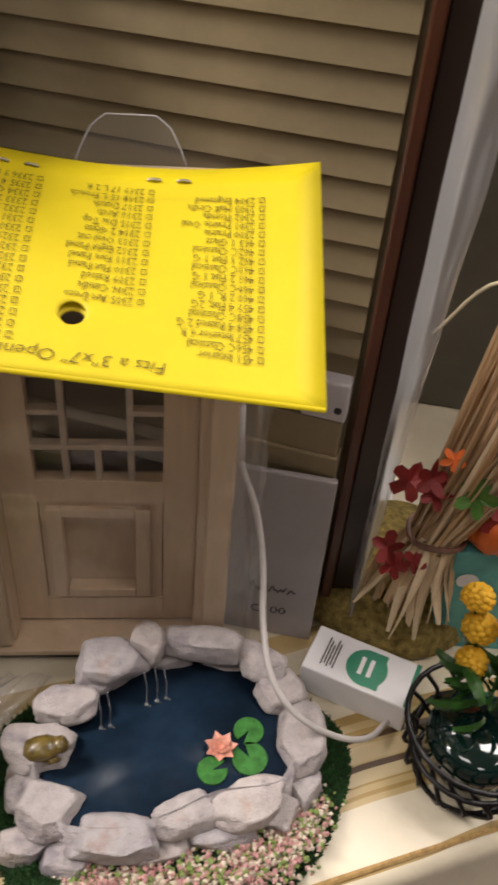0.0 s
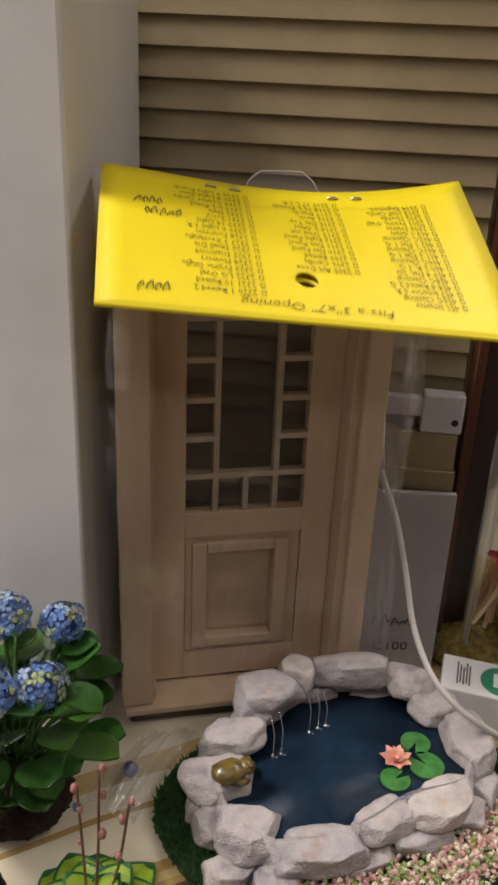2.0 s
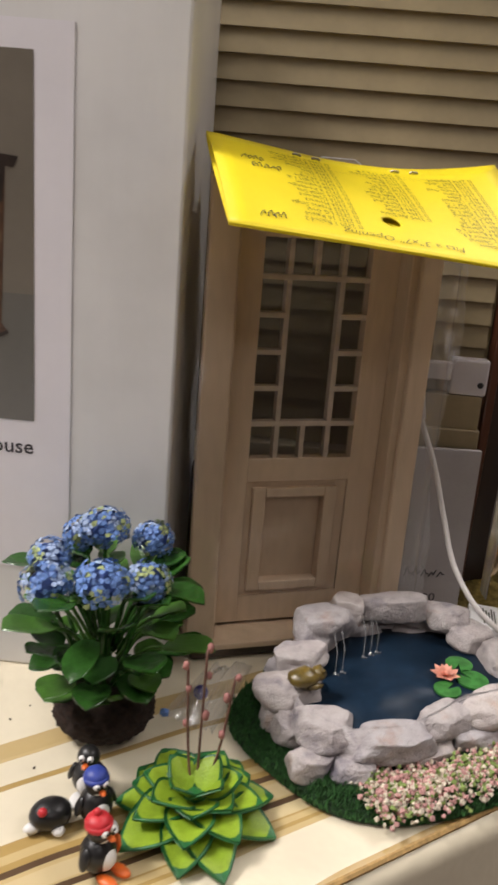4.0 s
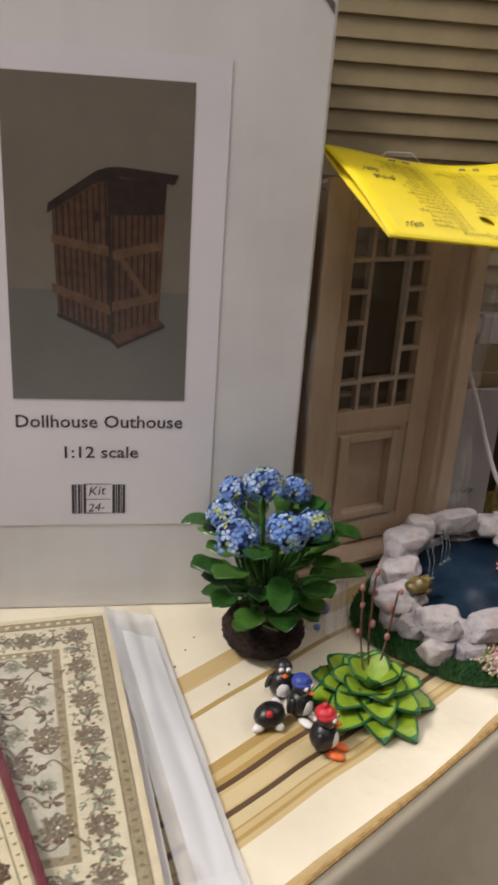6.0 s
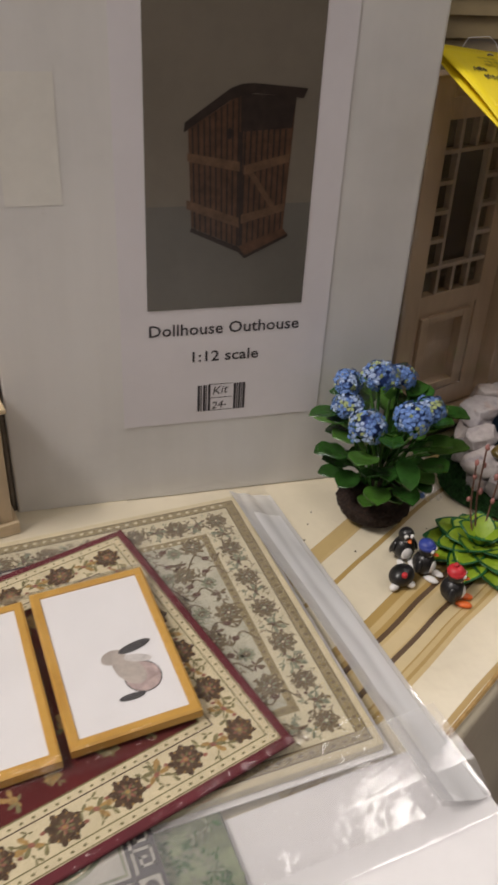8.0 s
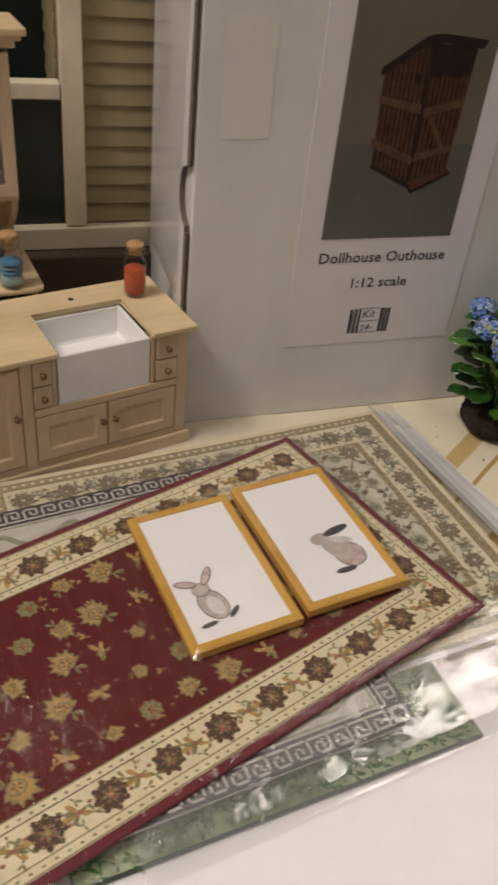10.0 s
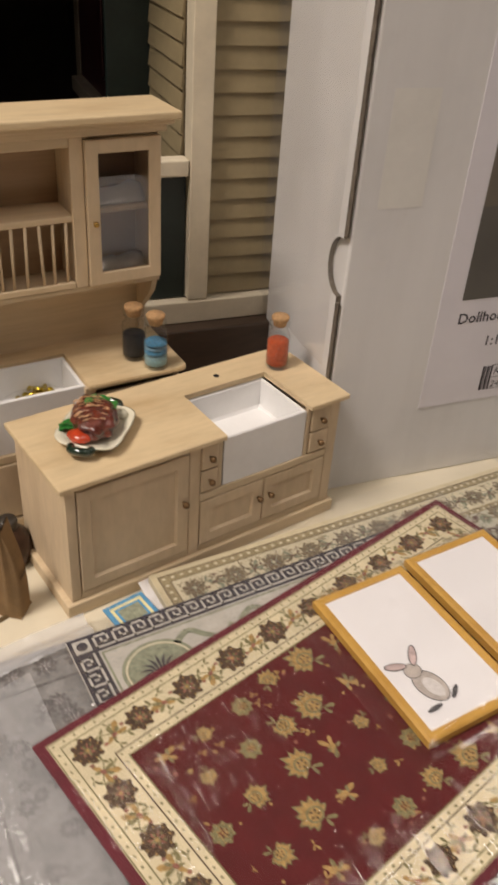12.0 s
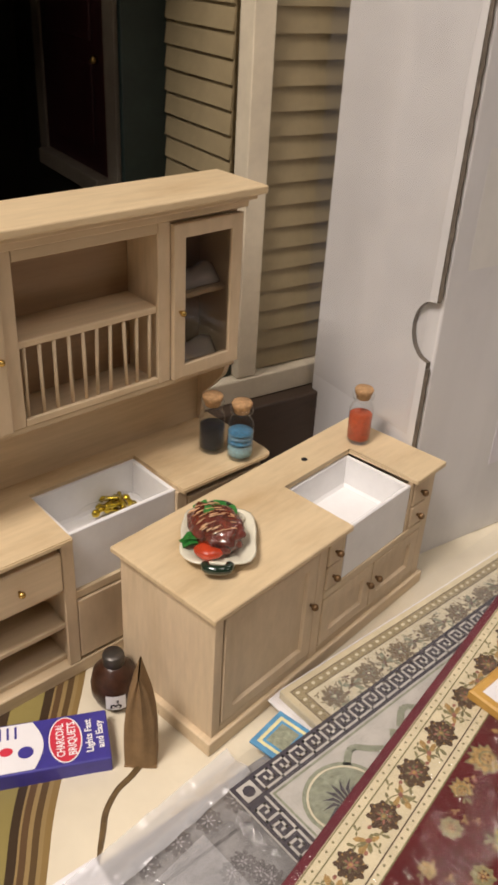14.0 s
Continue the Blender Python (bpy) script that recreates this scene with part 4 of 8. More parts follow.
def toy_door():
    root = thing("toy_door", DOOR, "bare wooden dollhouse door in its frame, wrapped in clear film", "toy door")
    hw = 0.0347
    gx, gz0, gz1 = 0.0225, 0.0847, 0.1735
    px, pz0, pz1 = 0.0222, 0.0225, 0.0745
    leaf = bmesh.new()
    for a in ((-hw, -gx, 0.010, 0.186), (gx, hw, 0.010, 0.186), (-gx, gx, gz1, 0.186), (-gx, gx, pz1, gz0), (-gx, gx, 0.010, pz0)):
        box(leaf, a[0], a[1], 0.0, 0.006, a[2], a[3], 0.0002, 1)
    lf = part("leaf", leaf, "door_wood", root)
    cols = [-gx + (2 * gx) * k / 4 for k in range(5)]
    rows = [gz0 + (gz1 - gz0) * k / 6 for k in range(7)]
    b = 0.0011
    bars = [(x - b, x + b, 0.0006, 0.0046, gz0, gz1) for x in (cols[1], cols[3])]
    bars += [(-gx, gx, 0.0004, 0.0044, z - b, z + b) for z in (rows[1], rows[5])]
    bars += [(x0, x1, 0.0004, 0.0044, z - b, z + b) for z in rows[2:5] for x0, x1 in ((-gx, cols[1]), (cols[3], gx))]
    bars += [(cols[2] - b, cols[2] + b, 0.0006, 0.0046, lo, hi) for lo, hi in ((rows[0], rows[1]), (rows[5], rows[6]))]
    for r in bars:
        part("glazing_bar", B(*r, 0.0002, 1), "bar_grey", lf)
    part("pane", B(-gx, gx, 0.0048, 0.0053, gz0, gz1), "acetate", lf, "clear acetate pane")
    # lower panel: a sunk groove, a flat raised moulding, a deep field
    part("panel_field", B(-px, px, 0.0048, 0.0058, pz0, pz1), "door_wood", lf)
    for r in ((-px, -0.0190, 0.0010, 0.0047, pz0, pz1), (0.0170, px, 0.0010, 0.0047, pz0, pz1), (-0.0189, 0.0169, 0.0010, 0.0047, pz0, 0.0252), (-0.0189, 0.0169, 0.0010, 0.0047, 0.0716, pz1)):
        part("panel_groove", B(*r), "door_wood", lf)
    mx, mi = 0.0188, 0.0132
    for x0, x1 in ((-mx, -mi), (mi, mx)):
        part("panel_moulding", B(x0 - 0.001, x1 - 0.001, -0.0014, 0.0047, 0.0248, 0.0720, 0.0005), "door_wood", lf)
    for z0, z1 in ((0.0248, 0.0290), (0.0678, 0.0720)):
        part("panel_moulding", B(-mi - 0.0009, mi - 0.0011, -0.0013, 0.0047, z0, z1, 0.0005), "door_wood", lf)
    lx, rx = 0.0478, 0.0468
    for x0, x1 in ((-hw - 0.0050, -hw - 0.0001), (hw + 0.0001, hw + 0.0050)):
        part("door_jamb", B(x0, x1, -0.0100, 0.016, 0.0088, 0.189, 0.0004, 1), "door_wood", root)
    for x0, x1 in ((-lx, -hw - 0.0012), (hw + 0.0030, rx)):
        part("door_casing", B(x0, x1, -0.0132, -0.0098, 0.0088, 0.196, 0.0009), "door_wood", root)
    part("door_head", B(-hw - 0.005, hw + 0.005, -0.0098, 0.016, 0.1892, 0.1925, 0.0004, 1), "door_wood", root)
    part("head_casing", B(-hw - 0.001, hw + 0.0028, -0.0134, -0.0099, 0.1865, 0.1955, 0.0008), "door_wood", root)
    part("sill", B(-lx + 0.001, rx - 0.001, -0.0150, 0.014, 0.0057, 0.0086, 0.0006), "door_wood", root, "shallow wooden sill")
    part("cardboard_pad", B(-lx + 0.003, rx - 0.003, -0.0120, 0.014, 0.0004, 0.0055, 0.0006), "dark_panel", root, "dark folded paper pad")
    bag = bmesh.new()

    def wrap(u, v):
        a = u * 2 * math.pi
        x, y = 0.056 * math.copysign(abs(math.cos(a)) ** 0.35, math.cos(a)), 0.0195 * math.copysign(abs(math.sin(a)) ** 0.5, math.sin(a))
        z = 0.0004 + v * 0.198
        k = 0.0022 * noise.noise(Vector((x * 60, y * 60, z * 45))) + 0.0012 * noise.noise(Vector((x * 160, y * 160, z * 110)))
        return Vector((x * (1 + k * 16), y - 0.002 + k, z))
    sheet(bag, 64, 40, wrap)
    part("film_bag", bag, "film", root, "clear crackling film bag", True)
    top = bmesh.new()

    def tongue(u, v):
        x = (u - 0.5) * (0.032 - 0.013 * v ** 1.2) * (1 - 0.25 * max(0.0, v - 0.8) / 0.2) + 0.0125
        return Vector((x, 0.018 + 0.004 * v, 0.192 + 0.0125 * v))
    sheet(top, 12, 8, tongue)
    part("bag_flap", top, "film_smooth", root, "rounded clear hang tab behind the card", True)
    rim = bmesh.new()
    tube(rim, [tongue(0, k / 8) for k in range(9)] + [tongue(k / 12, 1) for k in range(1, 12)] + [tongue(1, 1 - k / 8) for k in range(9)], 0.00022, 5)
    part("tab_rim", rim, "film_milky", root, "pale sealed rim of the hang tab", True)
    fin = bmesh.new()
    sheet(fin, 6, 70, lambda u, v: Vector((0.0465 + 0.0105 * u + 0.0016 * noise.noise(Vector((u, v * 9, 3))), -0.013 + 0.0035 * math.sin(u * 3 + v * 11) * u + 0.0022 * noise.noise(Vector((u * 2, v * 24, 7))), 0.003 + 0.190 * v)))
    part("side_seam", fin, "film_crumpled", root, "crinkled clear side seam", True)


toy_door()

CBL, CBR, CFL, CFR = Vector((-0.1118, 0.1972, 0.2084)), Vector((-0.0005, 0.2105, 0.2060)), Vector((-0.1070, 0.1385, 0.1821)), Vector((0.0077, 0.1518, 0.1718))


def card_at(u, v, lift=0.0):
    """The curved upper face of the header card; u across, v from the staples to the fold."""
    p = (CBL.lerp(CBR, u)).lerp(CFL.lerp(CFR, u), v)
    p = p + Vector((0, 0, -0.0055 * math.sin(math.pi * u ** 1.2) * (1 - v) ** 1.2 + 0.0022 * math.sin(math.pi * v) - 0.002 * u * math.sin(math.pi * v)))
    n = Vector((-0.05, -0.45, 0.89)).normalized()
    return p + n * lift


def header_card():
    root = thing("header_card", pose(0, 0, 0), "bright yellow folded header card stapled onto the film bag", "header card")
    bm = bmesh.new()
    hole = (0.489, 0.755, 0.027, 0.050)
    nu, T, rows = 64, 0.0006, 12
    edge = [(k / 48, 0.0) for k in range(48)] + [(1.0, k / 28) for k in range(28)] + [(1 - k / 48, 1.0) for k in range(48)] + [(0.0, 1 - k / 28) for k in range(28)]
    turns = [math.atan2((v - hole[1]) / hole[3], (u - hole[0]) / hole[2]) for u, v in edge]

    def leafs(fn):
        """A card leaf in rings from its round hole out to its edge."""
        n = len(edge)
        rings = []
        for r in range(rows + 1):
            s = (r / rows) ** 1.6
            rings.append([fn((hole[0] + hole[2] * math.cos(a)) * (1 - s) + u * s, (hole[1] + hole[3] * math.sin(a)) * (1 - s) + v * s) for (u, v), a in zip(edge, turns)])
        va = [[bm.verts.new(p) for p in r] for r in rings]
        vb = [[bm.verts.new(p - Vector((0, 0, T))) for p in r] for r in rings]
        for p, q, p2, q2 in zip(va, va[1:], vb, vb[1:]):
            for i in range(n):
                j = (i + 1) % n
                bm.faces.new((p[i], p[j], q[j], q[i]))
                bm.faces.new((p2[j], p2[i], q2[i], q2[j]))
        for a, b in ((va[0], vb[0]), (vb[-1], va[-1])):
            for i in range(n):
                j = (i + 1) % n
                bm.faces.new((a[j], a[i], b[i], b[j]))
    leafs(lambda u, v: card_at(u, v))
    leafs(lambda u, v: card_at(u, v) - Vector((0, 0.0, 0.0008 + (0.0026 * (1 - u) + 0.0008) * math.sin(math.pi * v ** 0.8))))
    r = []
    for i in range(nu + 1):
        a, b = card_at(i / nu, 1.0), card_at(i / nu, 1.0) - Vector((0, 0, 0.0008 + T))
        r.append([bm.verts.new(a), bm.verts.new((a + b) / 2 + Vector((0, -0.0011, 0))), bm.verts.new(b)])
    for p, q in zip(r, r[1:]):
        for k in range(2):
            bm.faces.new((p[k], q[k], q[k + 1], p[k + 1]))
    part("folded_card", bm, "yellow", root, smooth=True)
    # print: it reads from the fold, so it stands on its head for someone at the table
    ink = bmesh.new()
    WID, DEP = 0.1205, 0.0515
    put = lambda x0, y0: (lambda x, y: card_at(1 - (x0 + x) / WID, 1 - (y0 - y) / DEP, 0.0004))
    letters(ink, 'Fits a 3"x7" Opening', 0.0033, lambda x, y: put(0.0380, 0.0046)(x + 0.30 * y, y), width=0.0435, bold=-0.00003)
    lists = (
        (0.0152, 0.0080, 0.00208, "451 Interior|456C Classical|457 Interior 6 R|458 4 Raised 2 G|458C Classical|459 4 Flat, 2G|460 2 R, 1 G|460C Classical|461 2 Flat 1 G|461C Classical|462 1 Flat 1 G|462C Classical|463 1 Glass|2300 Prairie|2301 Prairie Oval|2302 Florida|2303 Half Circle|2304 Engraved"),
        (0.0449, 0.0172, 0.00230, "2305 Art Deco|2306 Candle|2309 Raised|2310 Flat Panel|2311 Five Panel|2312 Eight Panel|2313 Oval cut|2314 2 Glass|2315 Dia Top|2316 Arch|2317 Dutch|2318 15 L French|2319 17 L 2 R"),
        (0.0744, 0.0070, 0.00236, "2320 1 Raised 2|2321 10 Raised|2322 LG Oval|2323 Prairie Single|2324 Flowers|2325 Diamond|2326 Small Dia|2327 3 Rectangle|2328 Fountain|2329 6 Light 1 R|2330 14 Light|2331 2-1-2|2332 Slats|2333 2-2 Panel|2334 Center Circle|2335 4 Light Slats|2336 9 Light Dutch"),
    )
    for x0, y0, pitch, rows in lists:
        for k, line in enumerate(rows.split("|")):
            y = y0 + k * pitch
            letters(ink, line, 0.0026, put(x0 + 0.0026, y), narrow=1.04, resolution=1)
            for a, b, c, d in ((0, 0, 0.0014, 0.0002), (0, 0.0012, 0.0014, 0.0014), (0, 0, 0.0002, 0.0014), (0.0012, 0, 0.0014, 0.0014)):
                P = put(x0, y)
                ink.faces.new([ink.verts.new(P(*q)) for q in ((a, b), (c, b), (c, d), (a, d))])
    part("printed_list", ink, "faded_ink", root, "black printed list of door numbers and styles")
    pen = random.Random(12)
    for x0, x1, y0 in ((0.1020, 0.1100, 0.0345), (0.0965, 0.1070, 0.0300), (0.1010, 0.1090, 0.0045)):
        x = x0
        while x < x1:
            h = pen.uniform(0.0016, 0.0030)
            line = [(x, y0 + pen.uniform(0, 0.0008)), (x + pen.uniform(0, 0.0008), y0 + h), (x + 0.0014, y0 + h * pen.uniform(0.3, 0.8)), (x + pen.uniform(0.0008, 0.0020), y0 - pen.uniform(0, 0.0006))]
            stroke = tube(bmesh.new(), glide([card_at(1 - p / WID, 1 - q / DEP, 0.0004) for p, q in line], 4), 0.00016, 5)
            part("pen_stroke", stroke, "ink", root, "hand-written pen stroke")
            x += pen.uniform(0.0019, 0.0026)
    for x in (0.0355, 0.0436, 0.0764, 0.0842):
        st = bmesh.new()
        tube(st, [card_at(1 - (x + d) / WID, 0.075, h) for d, h in ((0, 0.0002), (0.0006, 0.0006), (0.0026, 0.0007), (0.0034, 0.0002))], 0.00042, 6)
        part("staple", st, "staple", root, "steel staple")


header_card()

# ---- the garden pond ----
def rock(bm, c, size, turn, seed):
    """A cast stone: a squarish lump with a flattish top, a few broad chips and a worn surface."""
    g = bmesh.ops.create_icosphere(bm, subdivisions=4, radius=1.0)
    rnd = random.Random(seed)
    cuts = []
    for q in range(6):
        a = q * 1.047 + rnd.uniform(-0.4, 0.4)
        cuts.append((Vector((math.cos(a), math.sin(a), rnd.uniform(-0.25, 0.55))).normalized(), rnd.uniform(0.66, 0.86)))
    cuts.append((Vector((rnd.uniform(-0.22, 0.22), rnd.uniform(-0.30, 0.10), 1)).normalized(), rnd.uniform(0.58, 0.70)))
    rot = Matrix.Rotation(turn, 3, "Z")
    off = Vector((seed * 3.1, seed * 1.7, seed * 2.3))
    for v in g["verts"]:
        d = v.co.copy()
        k = (abs(d.x) ** 2.3 + abs(d.y) ** 2.3 + abs(d.z) ** 2.3) ** (-1 / 2.3)
        d *= k
        for n, lim in cuts:
            over = d.dot(n) - lim
            if over > 0:
                d -= n * over * 0.90
        d *= 0.95 + 0.13 * noise.noise(d * 1.1 + off) + 0.075 * noise.noise(d * 2.6 + off) + 0.036 * noise.noise(d * 8 + off)
        v.co = rot @ Vector((d.x * size[0], d.y * size[1], d.z * size[2])) + Vector(c)


def stone_material():
    n = Nodes("painted_pond_stone")
    v = n.coord()
    broad, fine, grit = n.noise(v, 70, 4), n.noise(v, 230, 6, 0.6), n.noise(v, 1500, 3)
    rnd = n.t.nodes.new("ShaderNodeObjectInfo")
    a = n.ramp(fine, [(0.18, (0.12, 0.11, 0.115)), (0.31, (0.40, 0.37, 0.365)), (0.46, (0.48, 0.445, 0.435)), (0.8, (0.60, 0.57, 0.56))])
    b = n.ramp(broad, [(0.28, (0.44, 0.44, 0.52)), (0.44, (0.95, 0.93, 0.94)), (0.60, (1, 1, 1)), (0.72, (0.90, 0.74, 0.65))])
    c = n.mix(1.0, a, b, "MULTIPLY")
    d = n.ramp(rnd.outputs["Random"], [(0.0, (0.82, 0.82, 0.86)), (1.0, (1.04, 1.0, 0.97))])
    n.base(n.mix(1.0, c, d, "MULTIPLY"))
    n.bump(n.mix(0.3, fine, grit), 0.9, 0.0024)
    return n.set(0.42)


M["stone"] = stone_material()


def pond():
    root = thing("garden_pond", pose(-0.0275, 0.1475, 0, 0, 0, 14), "miniature garden pond of painted stones with grass rim and dark water", "miniature pond")
    inv = root.matrix_basis.inverted()
    L = lambda x, y, z=0.0: inv @ Vector((x, y, z))
    RX, RY = 0.0655, 0.0495
    WZ = 0.0160
    bm = bmesh.new()

    def rim(a):
        return 1 + 0.03 * math.sin(3 * a + 1) + 0.025 * math.sin(5 * a)
    rings = []
    for k, (s, z) in enumerate(((0.985, 0.0003), (1.0, 0.0016), (0.985, 0.0032), (0.90, 0.0048), (0.75, 0.0062), (0.0, 0.0062))):
        rings.append([bm.verts.new((RX * s * rim(a) * math.cos(a), RY * s * rim(a) * math.sin(a), z + 0.0006 * noise.noise(Vector((math.cos(a) * 9, math.sin(a) * 9, k))) * (k > 1))) for a in (2 * math.pi * i / 72 for i in range(72))])
    for p, q in zip(rings, rings[1:]):
        for i in range(72):
            if (p[i].co - p[(i + 1) % 72].co).length > 1e-9:
                bm.faces.new((p[i], p[(i + 1) % 72], q[(i + 1) % 72], q[i]))
    bm.faces.new(rings[0][::-1])
    part("turf_base", bm, "grass", root, "oval base covered in dark green flock", True)
    rnd = random.Random(11)
    verts, faces = [], []

    def tuft(x, y, z, h, w):
        a = rnd.uniform(0, 6.28)
        n0 = len(verts)
        lean = (rnd.uniform(-0.6, 0.6) * h, rnd.uniform(-0.6, 0.6) * h)
        for k in range(3):
            verts.append((x + w * math.cos(a + 2.09 * k), y + w * math.sin(a + 2.09 * k), z - 0.0003))
        verts.append((x + lean[0], y + lean[1], z + h))
        faces.extend([(n0, n0 + 1, n0 + 3), (n0 + 1, n0 + 2, n0 + 3), (n0 + 2, n0, n0 + 3)])
    for _ in range(12000):
        a, s = rnd.uniform(0, 6.283), rnd.uniform(0.72, 1.01) ** 0.7
        z = 0.0062 - (0.0014 if s < 0.9 else 0.0014 + (s - 0.9) * 0.026)
        tuft(RX * s * rim(a) * math.cos(a), RY * s * rim(a) * math.sin(a), z, rnd.uniform(0.0010, 0.0030), rnd.uniform(0.0003, 0.0007))
    me = bpy.data.meshes.new("flock_grass")
    me.from_pydata(verts, [], faces)
    me.materials.append(M["grass_tuft"])
    ob = new("flock_grass", me)
    ob.parent = root
    tagged(ob, "short green flock grass", kind="stuff")
    # water: a slightly domed resin pool
    wb = bmesh.new()
    edge = glide([L(*p) for p in ((-0.0601, 0.1586), (-0.0660, 0.1396), (-0.0560, 0.1245), (-0.0397, 0.1235), (-0.0257, 0.1290), (-0.0103, 0.1390), (0.0090, 0.1465), (0.0120, 0.1726), (-0.0060, 0.1855), (-0.0280, 0.1865), (-0.0470, 0.1760), (-0.0560, 0.1680), (-0.0601, 0.1586))], 6)[:-1]
    c = wb.verts.new((-0.002, 0.003, WZ))
    ring = [wb.verts.new((p.x * 1.09, p.y * 1.09, WZ - 0.0002)) for p in edge]
    low = [wb.verts.new((p.x * 1.09, p.y * 1.09, 0.0050)) for p in edge]
    for i in range(len(ring)):
        wb.faces.new((c, ring[i], ring[(i + 1) % len(ring)]))
        wb.faces.new((ring[i], low[i], low[(i + 1) % len(ring)], ring[(i + 1) % len(ring)]))
    part("water", wb, "water", root, "glossy dark blue resin water", True)
    wall = bmesh.new()
    lo = [wall.verts.new((p.x * 1.08, p.y * 1.08, WZ - 0.001)) for p in edge]
    hi = [wall.verts.new((p.x * 1.13, p.y * 1.13, WZ + 0.004 + 0.006 * max(0.0, p.y / 0.035) + 0.0012 * noise.noise(p * 160))) for p in edge]
    out = [wall.verts.new((p.x * 1.30, p.y * 1.30, 0.004)) for p in edge]
    for i in range(len(lo)):
        j = (i + 1) % len(lo)
        wall.faces.new((lo[j], lo[i], hi[i], hi[j]))
        wall.faces.new((hi[j], hi[i], out[i], out[j]))
    part("basin_wall", wall, "stone", root, "grey stone wall behind the boulders", True)
    stones = [  # place, height of the middle, half sizes, turn
        (-0.0545, 0.1764, 0.0262, (0.0158, 0.0128, 0.0082), 0.5), (-0.0662, 0.1611, 0.0212, (0.0152, 0.0095, 0.0062), 0.5),
        (-0.0715, 0.1462, 0.0160, (0.0150, 0.0110, 0.0075), 0.1), (-0.0728, 0.1317, 0.0110, (0.0095, 0.0085, 0.0060), 0.0),
        (-0.0627, 0.1258, 0.0160, (0.0135, 0.0120, 0.0072), -0.25), (-0.0678, 0.1178, 0.0078, (0.0110, 0.0090, 0.0062), 0.2),
        (-0.0392, 0.1196, 0.0142, (0.0190, 0.0092, 0.0070), 0.12), (-0.0530, 0.1150, 0.0072, (0.0110, 0.0080, 0.0058), 0.1),
        (-0.0182, 0.1302, 0.0148, (0.0150, 0.0082, 0.0064), 0.35), (0.0030, 0.1376, 0.0150, (0.0170, 0.0096, 0.0070), 0.35),
        (0.0180, 0.1632, 0.0168, (0.0108, 0.0172, 0.0076), 0.05), (0.0205, 0.1500, 0.0092, (0.0085, 0.0100, 0.0070), 0.1),
        (-0.0222, 0.1905, 0.0266, (0.0200, 0.0088, 0.0072), -0.05), (-0.0425, 0.1868, 0.0275, (0.0095, 0.0100, 0.0078), 0.3),
        (0.0010, 0.1882, 0.0236, (0.0145, 0.0088, 0.0066), -0.25), (0.0095, 0.1795, 0.0190, (0.0100, 0.0108, 0.0068), -0.6),
        (-0.0270, 0.1222, 0.0075, (0.0160, 0.0075, 0.0062), 0.3), (-0.0040, 0.1300, 0.0080, (0.0150, 0.0075, 0.0062), 0.35),
        (0.0125, 0.1395, 0.0080, (0.0105, 0.0090, 0.0062), 0.5), (-0.0680, 0.1650, 0.0110, (0.0120, 0.0110, 0.0085), 0.5),
        (-0.0560, 0.1800, 0.0140, (0.0135, 0.0105, 0.0100), 0.3), (-0.0350, 0.1905, 0.0140, (0.0150, 0.0085, 0.0100), 0.1),
        (-0.0110, 0.1925, 0.0125, (0.0155, 0.0080, 0.0090), 0.0), (0.0090, 0.1860, 0.0105, (0.0120, 0.0090, 0.0080), -0.4),
        (0.0205, 0.1720, 0.0090, (0.0085, 0.0110, 0.0068), 0.1), (-0.0765, 0.1440, 0.0080, (0.0085, 0.0100, 0.0068), 0.1),
    ]
    for k, (x, y, z, size, turn) in enumerate(stones):
        bm = bmesh.new()
        p = L(x, y, z)
        rock(bm, p, tuple(0.95 * q for q in size), turn - radians(14), k + 0.37)
        part("stone", bm, "stone", root, smooth=True)
    # flowering flock along the front
    for name, key, count, seed in (("pink_blossom", "flock_pink", 1500, 3), ("cream_blossom", "flock_white", 1300, 4), ("blossom_green", "flock_green", 1000, 5)):
        rnd = random.Random(seed)
        verts, faces = [], []
        spine = glide([(-0.0480, 0.1030, 0), (-0.0380, 0.1050, 0), (-0.0220, 0.1090, 0), (-0.0020, 0.1170, 0), (0.0140, 0.1270, 0), (0.0260, 0.1400, 0)], 10)
        for _ in range(count):
            q = spine[rnd.randrange(len(spine))]
            d = abs(rnd.gauss(0, 0.5))
            x, y = q.x + rnd.gauss(0, 0.0034), q.y + rnd.gauss(0.001, 0.0055)
            h = 0.0052 + max(0.0, 0.0045 * (1 - d)) * rnd.random()
            p = L(x, y, h)
            r = rnd.uniform(0.0006, 0.0014)
            n0 = len(verts)
            ax = Vector((rnd.gauss(0, 1), rnd.gauss(0, 1), rnd.gauss(0, 1))).normalized()
            rot = ax.to_track_quat("Z", "Y").to_matrix()
            for dx in ((1, 0, 0), (-1, 0, 0), (0, 1, 0), (0, -1, 0), (0, 0, 0.8), (0, 0, -0.8)):
                verts.append(p + rot @ (Vector(dx) * r))
            for f in ((0, 2, 4), (2, 1, 4), (1, 3, 4), (3, 0, 4), (2, 0, 5), (1, 2, 5), (3, 1, 5), (0, 3, 5)):
                faces.append(tuple(n0 + i for i in f))
        me = bpy.data.meshes.new(name)
        me.from_pydata([tuple(v) for v in verts], [], faces)
        me.materials.append(M[key])
        ob = new(name, me)
        ob.parent = root
        tagged(ob, "crumbly blossom flock on the front rim", kind="stuff")
